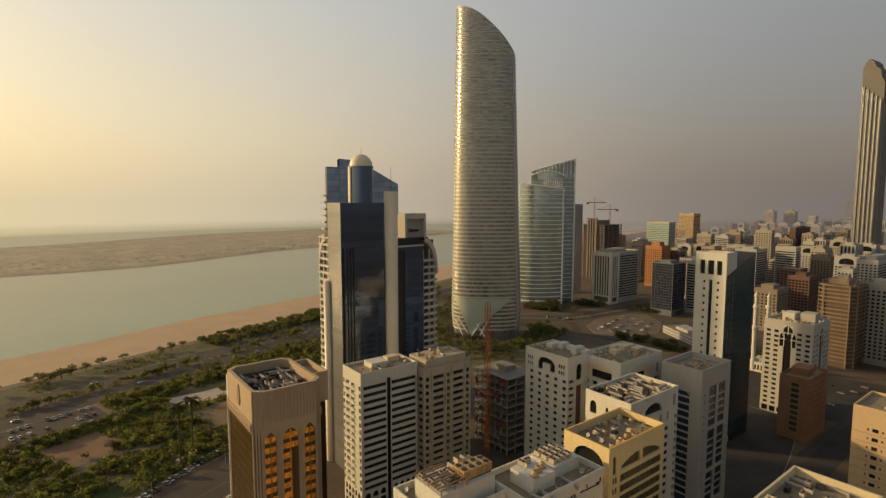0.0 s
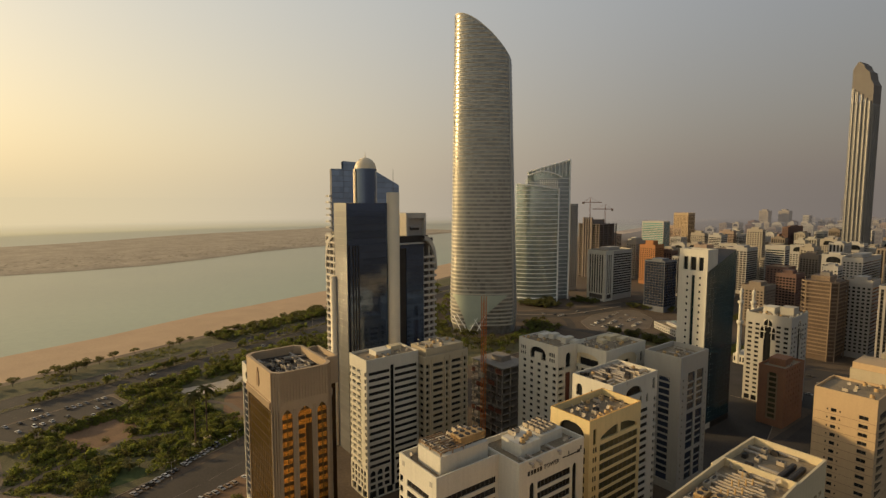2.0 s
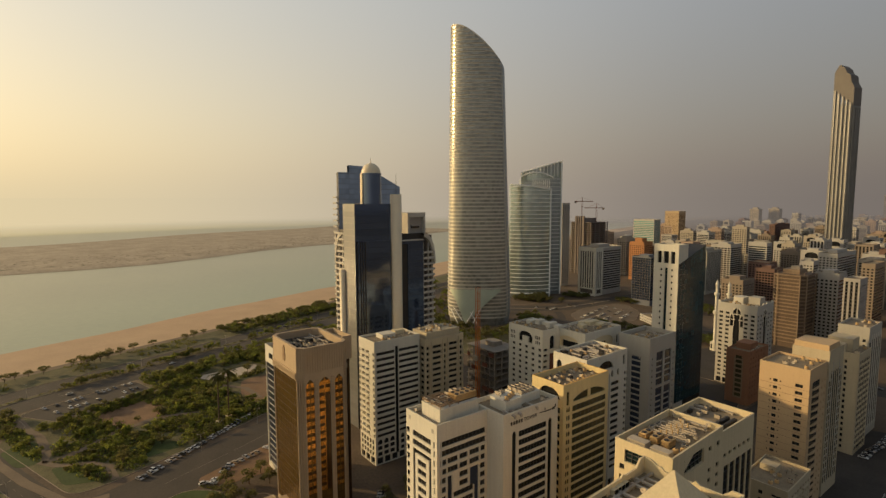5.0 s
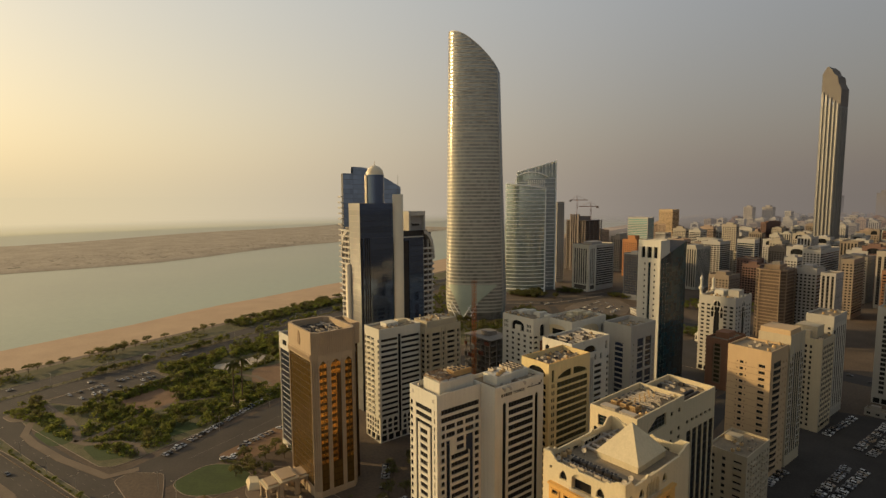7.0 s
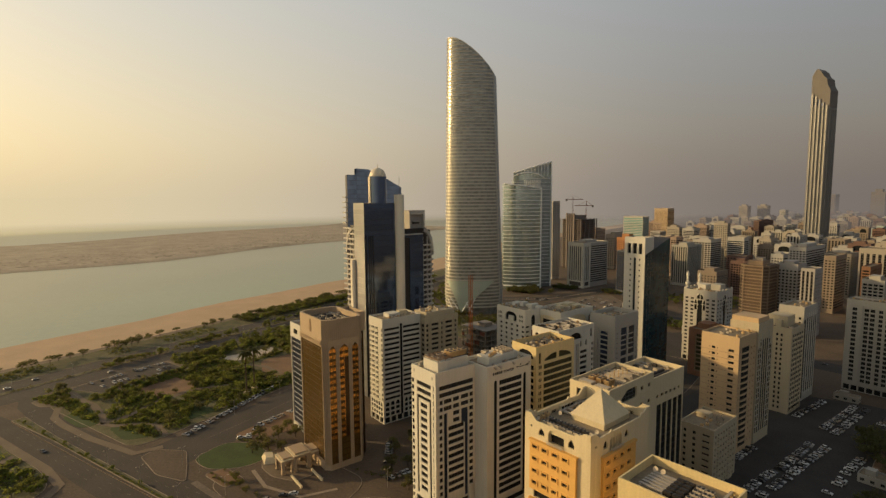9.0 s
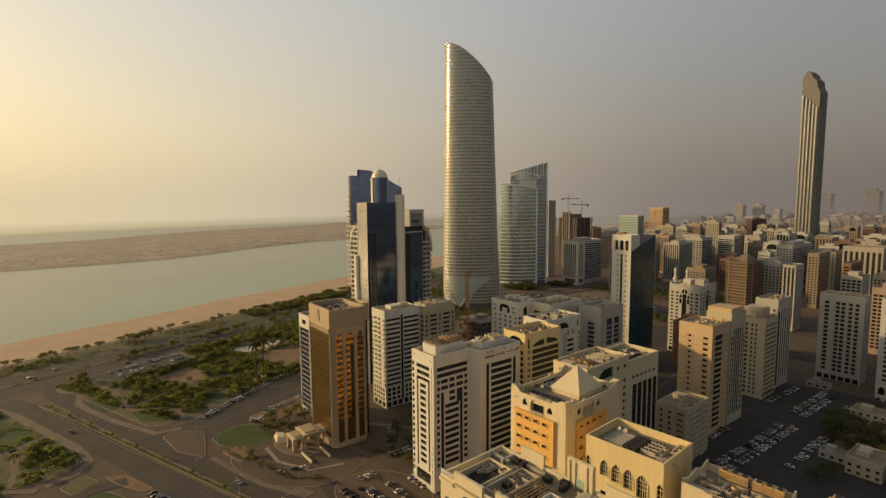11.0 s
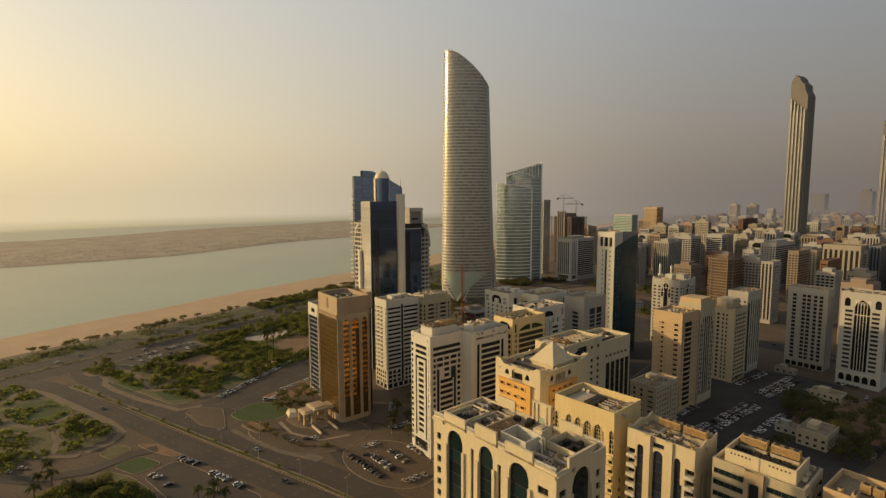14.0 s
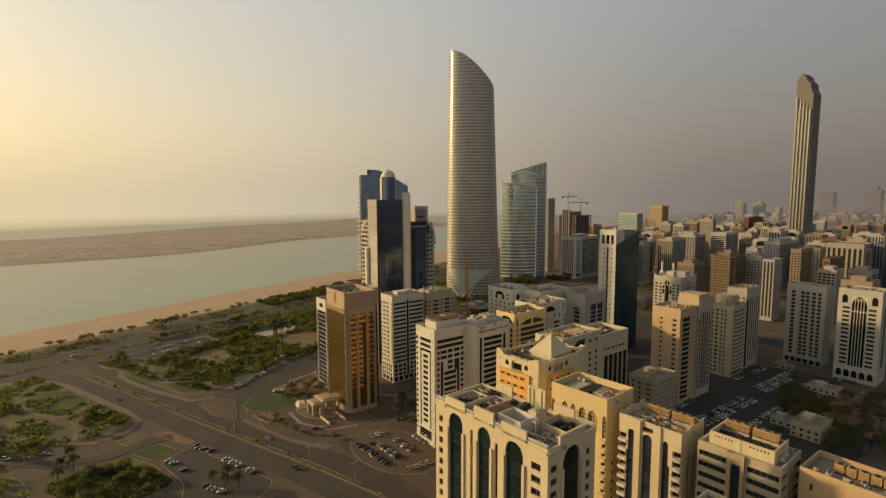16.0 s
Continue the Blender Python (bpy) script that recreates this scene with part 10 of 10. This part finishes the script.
LAMP = street_lamp("double-armed grey street lamp beside a road")
LAMP.matrix_basis = pose(-330, 42, 0.1, 0, 0, 90)
for x in range(-300, -60, 32):
    copy_thing(LAMP, pose(x, 41.5, 0.1, 0, 0, 90))
for y in range(60, 500, 40):
    copy_thing(LAMP, pose(-414.8, y, 0.2, 0, 0, 0))
for x, y in ((-190, 64), (-160, 58), (-80, 66), (-60, 88), (-98, 104), (-205, 64), (-238, 120), (-241, 160)):
    copy_thing(LAMP, pose(x, y, 0.1, 0, 0, 70))


# ---- rooftop plant ----
def ac_unit(label, mat):
    t = thing("air_conditioner", label, "air conditioner", group="rooftop air conditioners")
    k = Mesh()
    k.box(-1.0, 1.0, -0.6, 0.6, 0.15, 1.35, mat)
    k.box(-0.9, 0.9, -0.5, 0.5, 0, 0.15, M_DARK)
    part("casing", k, t)
    for x in (-0.5, 0.5):
        k = Mesh()
        k.tube((x, 0, 1.35), (x, 0, 1.48), 0.4, 0.4, M_DARK, 10)
        part("fan", k, t)
    return t


def cooling_tower(label, mat):
    t = thing("cooling_tower", label, "cooling tower", group="rooftop cooling towers")
    k = Mesh()
    for f in faces_of(2.2, 2.2):
        relief(k, f, 0.4, 2.6, [(u, u + 0.32, 0.6, 2.3, -0.14, mat) for u in (0.14, 0.57, 1.0, 1.43, 1.76)], mat)
    k.face(((-1.1, -1.1, 2.6), (1.1, -1.1, 2.6), (1.1, 1.1, 2.6), (-1.1, 1.1, 2.6)), mat)
    casing = part("casing", k, t)
    k = Mesh()
    k.tube((0, 0, 2.6), (0, 0, 2.8), 0.7, 0.75, M_DARK, 12)
    part("fan", k, casing)
    k = Mesh()
    k.box(-1.0, 1.0, -1.0, 1.0, 0, 0.4, M_DARK)
    part("base", k, t)
    return t


def water_tank(label):
    t = thing("water_tank", label, "water tank", group="rooftop water tanks")
    k = Mesh()
    k.lathe([(0.01, 0.3), (0.8, 0.3), (0.8, 1.3), (0.5, 1.6), (0.01, 1.6)], M_TANBOX, 14)
    part("drum", k, t)
    k = Mesh()
    k.tube((0, 0, 1.6), (0, 0, 1.75), 0.25, 0.25, M_DARK, 8)
    part("lid", k, t)
    k = Mesh()
    k.box(-0.8, 0.8, -0.8, 0.8, 0, 0.3, M_CONCRETE)
    part("plinth", k, t)
    return t


def dish(label):
    t = thing("satellite_dish", label, "satellite dish", group="rooftop satellite dishes")
    k = Mesh()
    tilt = pose(0, 0, 1.5, 55, 0, 0)
    rows = [[tilt @ Vector((r * math.cos(a), r * math.sin(a), 0.28 * r * r)) for a in (2 * math.pi * i / 14 for i in range(14))] for r in (0.05, 0.35, 0.68)]
    for a, b in zip(rows, rows[1:]):
        for i in range(14):
            j = (i + 1) % 14
            k.face((a[i], a[j], b[j], b[i]), M_ACBOX)
            k.face((a[i] + Vector((0, 0.05, -0.03)), b[i] + Vector((0, 0.05, -0.03)), b[j] + Vector((0, 0.05, -0.03)), a[j] + Vector((0, 0.05, -0.03))), M_GREY)
    part("reflector", k, t)
    k = Mesh()
    k.tube((0, 0.2, 0), (0, 0.2, 1.4), 0.06, 0.06, M_DARK, 6)
    k.tube(tilt @ Vector((0, 0, 0.1)), tilt @ Vector((0, 0, 0.9)), 0.03, 0.03, M_DARK, 4)
    part("mount", k, t)
    return t


def duct_run(label):
    t = thing("duct", label, "duct", group="rooftop ducts")
    k = Mesh()
    k.box(-3.0, 3.0, -0.35, 0.35, 0.4, 1.0, M_DUCT)
    k.box(2.4, 3.0, -0.35, 0.35, -0.1, 0.4, M_DUCT)
    k.box(-3.0, -2.4, -0.35, 0.35, -0.1, 0.4, M_DUCT)
    part("run", k, t)
    return t


KIT = {"ac": ac_unit("sun-bleached air conditioner on a dusty roof", M_ACBOX), "acd": ac_unit("dark air conditioner on a dusty roof", M_DARK), "tower": cooling_tower("ochre cooling tower on a dusty roof", M_TANBOX),
       "tank": water_tank("tan water tank on a dusty roof"), "dish": dish("white satellite dish on a dusty roof"), "duct": duct_run("grey sheet metal duct on a dusty roof")}
FRESH = set()


def plant_at(b, kind, x, y, z, turn=0.0):
    m = b.at(x, y, z, turn)
    if kind not in FRESH:
        FRESH.add(kind)
        KIT[kind].matrix_basis = m
        return KIT[kind]
    return copy_thing(KIT[kind], m)


def strew(b, seed, x0, x1, y0, y1, z, kinds, count, gap=2.3):
    """Plant strewn over part of a roof, nothing on top of another."""
    rnd = random.Random(seed)
    put = []
    for _ in range(count * 12):
        if len(put) >= count:
            break
        kind = rnd.choice(kinds)
        x, y = rnd.uniform(x0, x1), rnd.uniform(y0, y1)
        g = gap + (2.0 if kind == "duct" else 0.0)
        if all(abs(x - p) > g or abs(y - q) > gap * 0.8 for p, q in put):
            put.append((x, y))
            plant_at(b, kind, x, y, z, rnd.choice((0, 90, 180)))


def rank(b, kind, x0, y0, dx, dy, n, m, z, turn=0.0):
    for i in range(n):
        for j in range(m):
            plant_at(b, kind, x0 + i * dx, y0 + j * dy, z, turn)


def fit_roofs():
    strew(GOLD, 1, -11.5, 11.5, -7.5, 7.5, GOLD.h - 3.2, ("duct", "acd", "duct", "ac", "duct"), 44, 1.9)
    strew(STRIPED, 2, 4, 7.5, -12, 12, STRIPED.h - 1, ("ac", "dish", "tank", "dish"), 9)
    strew(GRIDDED, 3, -5.5, 5.5, -9.5, 10.5, GRIDDED.h + 3.0, ("ac", "duct", "dish", "tank"), 12)
    strew(NOTCHED, 4, -3.5, 5, -6.5, 0.2, NOTCHED.h + 3.2, ("ac", "acd", "duct"), 8)
    rank(NOTCHED, "tower", 1.2, 1.6, 2.32, 2.32, 2, 4, NOTCHED.h + 3.2)
    strew(NOTCHED, 30, -4, -0.6, 1.5, 9, NOTCHED.h + 3.2, ("acd", "ac", "duct"), 5)
    strew(NOTCHED, 5, -7.5, -5.6, -9, 9, NOTCHED.h - 2, ("dish", "tank", "ac"), 6)
    rank(SIGNED, "ac", -4.5, 2.4, 2.6, 2.0, 3, 4, SIGNED.h + 1.5)
    strew(SIGNED, 6, -2.5, 3.5, -8, -2, SIGNED.h + 2.2, ("ac", "dish", "tank"), 6)
    strew(SIGNED, 7, 5, 7.6, -12, 12, SIGNED.h - 1.6, ("duct", "ac", "dish"), 6)
    strew(YELLOWISH, 8, -6.5, 6.5, -12, 12, YELLOWISH.h - 2.6, ("dish", "tank", "acd", "ac", "tank"), 34, 1.9)
    strew(ARCHED, 9, -8, 8, -14, 14, ARCHED.h - 1.6, ("duct", "ac", "acd", "tank", "acd", "duct"), 40, 2.1)
    strew(ARCADE, 10, -12, 12, -9, -1, ARCADE.h - 1.4, ("dish", "ac", "tank"), 9)
    strew(ARCADE_B, 11, 1.5, 9.5, -14, 14, ARCADE_B.h - 1.4, ("dish", "ac", "duct", "tank"), 16)
    strew(ARCADE_B, 12, -9.5, -1, -15, -4, ARCADE_B.h - 1.4, ("dish", "duct", "ac"), 10)
    strew(COLUMNS, 13, -6, 6, -8, 9, COLUMNS.h - 2.2, ("ac", "duct", "tank"), 9)
    for i, b in enumerate(EAST):
        strew(b, 30 + i, b.w * -0.1, b.w * 0.42, -b.d * 0.42, b.d * 0.42, b.h - (1.4 if i == 1 else 0.9), ("ac", "dish", "tank"), 9)
    rank(PLANT_A, "tower", -4.4, -7.6, 3.5, 2.3, 3, 2, PLANT_A.h - 2.2)
    strew(PLANT_A, 14, -6.5, 6.5, 13.0, 15.0, PLANT_A.h - 2.2, ("duct", "ac", "duct", "dish"), 8)
    strew(PLANT_A, 29, -7.2, -5.6, -12.5, 10, PLANT_A.h - 2.2, ("dish", "ac"), 6)
    strew(PLANT_A, 28, 5.6, 7.0, -9, 11, PLANT_A.h - 2.2, ("dish", "ac", "tank"), 7)
    strew(PLANT_B, 15, -8, 2, -11, 12, PLANT_B.h - 2.4, ("duct", "acd", "ac"), 14)
    rank(PLANT_B, "acd", 4.2, -4.5, 2.4, 2.0, 2, 6, PLANT_B.h - 2.4, 90)
    rank(PYRAMID, "tank", -10.6, -13.6, 2.0, 2.2, 1, 4, PYRAMID.h - 2.4)
    rank(PYRAMID, "duct", -9.4, 0.5, 2.4, 3.4, 1, 5, PYRAMID.h - 2.4, 90)
    rank(PYRAMID, "ac", -6.4, -13.8, 2.4, 2.1, 7, 1, PYRAMID.h - 1.4)
    rank(PYRAMID, "acd", -5.2, -11.4, 2.4, 2.1, 6, 1, PYRAMID.h - 1.4)
    rank(PYRAMID, "ac", -7.6, -8.8, 2.4, 2.1, 6, 1, PYRAMID.h - 2.4)
    rank(PYRAMID, "dish", 9.6, -12.8, 0.5, 3.0, 1, 2, PYRAMID.h - 1.2)
    rank(PYRAMID, "dish", -11.0, -14.9, 3.0, 0.5, 2, 1, PYRAMID.h - 1.2)
    strew(PYRAMID, 16, -8, -6, -6, 13, PYRAMID.h - 2.4, ("dish", "duct", "ac"), 7)
    strew(PALACE, 17, -18.2, -12.4, -2.2, 1.8, PALACE.h - 1.3, ("acd", "ac"), 6)
    strew(PALACE, 25, -10.2, -6.4, -6.5, 4.4, PALACE.h - 1.3, ("acd", "ac", "tank"), 9)
    strew(PALACE, 26, -4.2, 0.8, -4.2, 2.6, PALACE.h - 1.4, ("ac", "acd", "tank"), 10)
    strew(PALACE, 27, -19, 6.4, 6.2, 8.6, PALACE.h - 1.4, ("duct", "ac", "duct", "acd"), 12)
    strew(PALACE, 18, 12.8, 20, -8, -1.3, PALACE.h - 1.4, ("duct", "ac", "acd"), 8)
    strew(PALACE, 28, 12, 19, 1.6, 7.6, PALACE.h - 1.3, ("acd",), 5)
    rank(AMBER, "duct", -5.6, -4.2, 6.2, 1.5, 1, 6, AMBER.h - 2.4)
    rank(AMBER, "acd", -1.4, -4.0, 2.2, 1.9, 2, 5, AMBER.h - 2.4)
    rank(AMBER, "ac", 3.4, -2.6, 2.2, 2.0, 2, 4, AMBER.h - 2.4)
    rank(AMBER, "dish", -8.2, 3.6, 2.0, 2.4, 2, 1, AMBER.h - 2.4)
    strew(AMBER, 19, 7.5, 10.6, -7, 6.6, AMBER.h - 2.4, ("dish", "duct", "tank", "ac"), 9)
    for x0 in (-4.6, 3.4):                                       # two tall banks of cooling towers on a plinth
        box_part(STRIP, "plinth", x0 - 1.2, x0 + 5.9, 2.6, 5.4, STRIP.h - 2.0, STRIP.h - 0.9, M_BEIGE)
        rank(STRIP, "tower", x0, 4.0, 2.35, 2.6, 3, 1, STRIP.h - 0.9)
    strew(STRIP, 20, -9, 9, -6, 1.2, STRIP.h - 2.0, ("dish", "duct", "ac", "tank", "dish"), 18, 2.0)
    for x0 in (-6.8, 1.2):                                       # two tall banks of cooling towers
        box_part(BAND, "plinth", x0 - 1.2, x0 + 5.9, 2.4, 4.9, BAND.h + 0.6, BAND.h + 2.0, M_BEIGE)
        rank(BAND, "tower", x0, 3.6, 2.35, 2.4, 3, 1, BAND.h + 2.0)
    rank(BAND, "acd", -7.2, -2.6, 2.4, 2.6, 6, 2, BAND.h + 0.6)
    strew(BAND, 21, 9.3, 10.6, -6, 6, BAND.h - 1.0, ("dish", "ac"), 4)
    rank(CORNER, "tower", -3.0, 0.5, 2.7, 2.7, 5, 1, CORNER.h - 1.6)
    strew(CORNER, 22, -8, 8, -6, -2, CORNER.h - 1.6, ("ac", "duct", "tank"), 9)
    strew(FRONT, 60, -8, 8, -5.5, 5.5, FRONT.h - 1.3, ("ac", "acd", "duct"), 9)
    for i, b in enumerate(NORTH):
        strew(b, 50 + i, -b.w * 0.42, b.w * 0.42, -b.d * 0.4, b.d * 0.4, b.h - 1.2, ("ac", "tank", "duct"), 12)
    strew(MOORISH, 23, -12, 12, -12, -3, MOORISH.h - 1.4, ("dish", "ac", "tank"), 10)
    strew(BRICK, 24, 4.5, 6.5, -10, 10, BRICK.h - 1.4, ("ac",), 4)


fit_roofs()
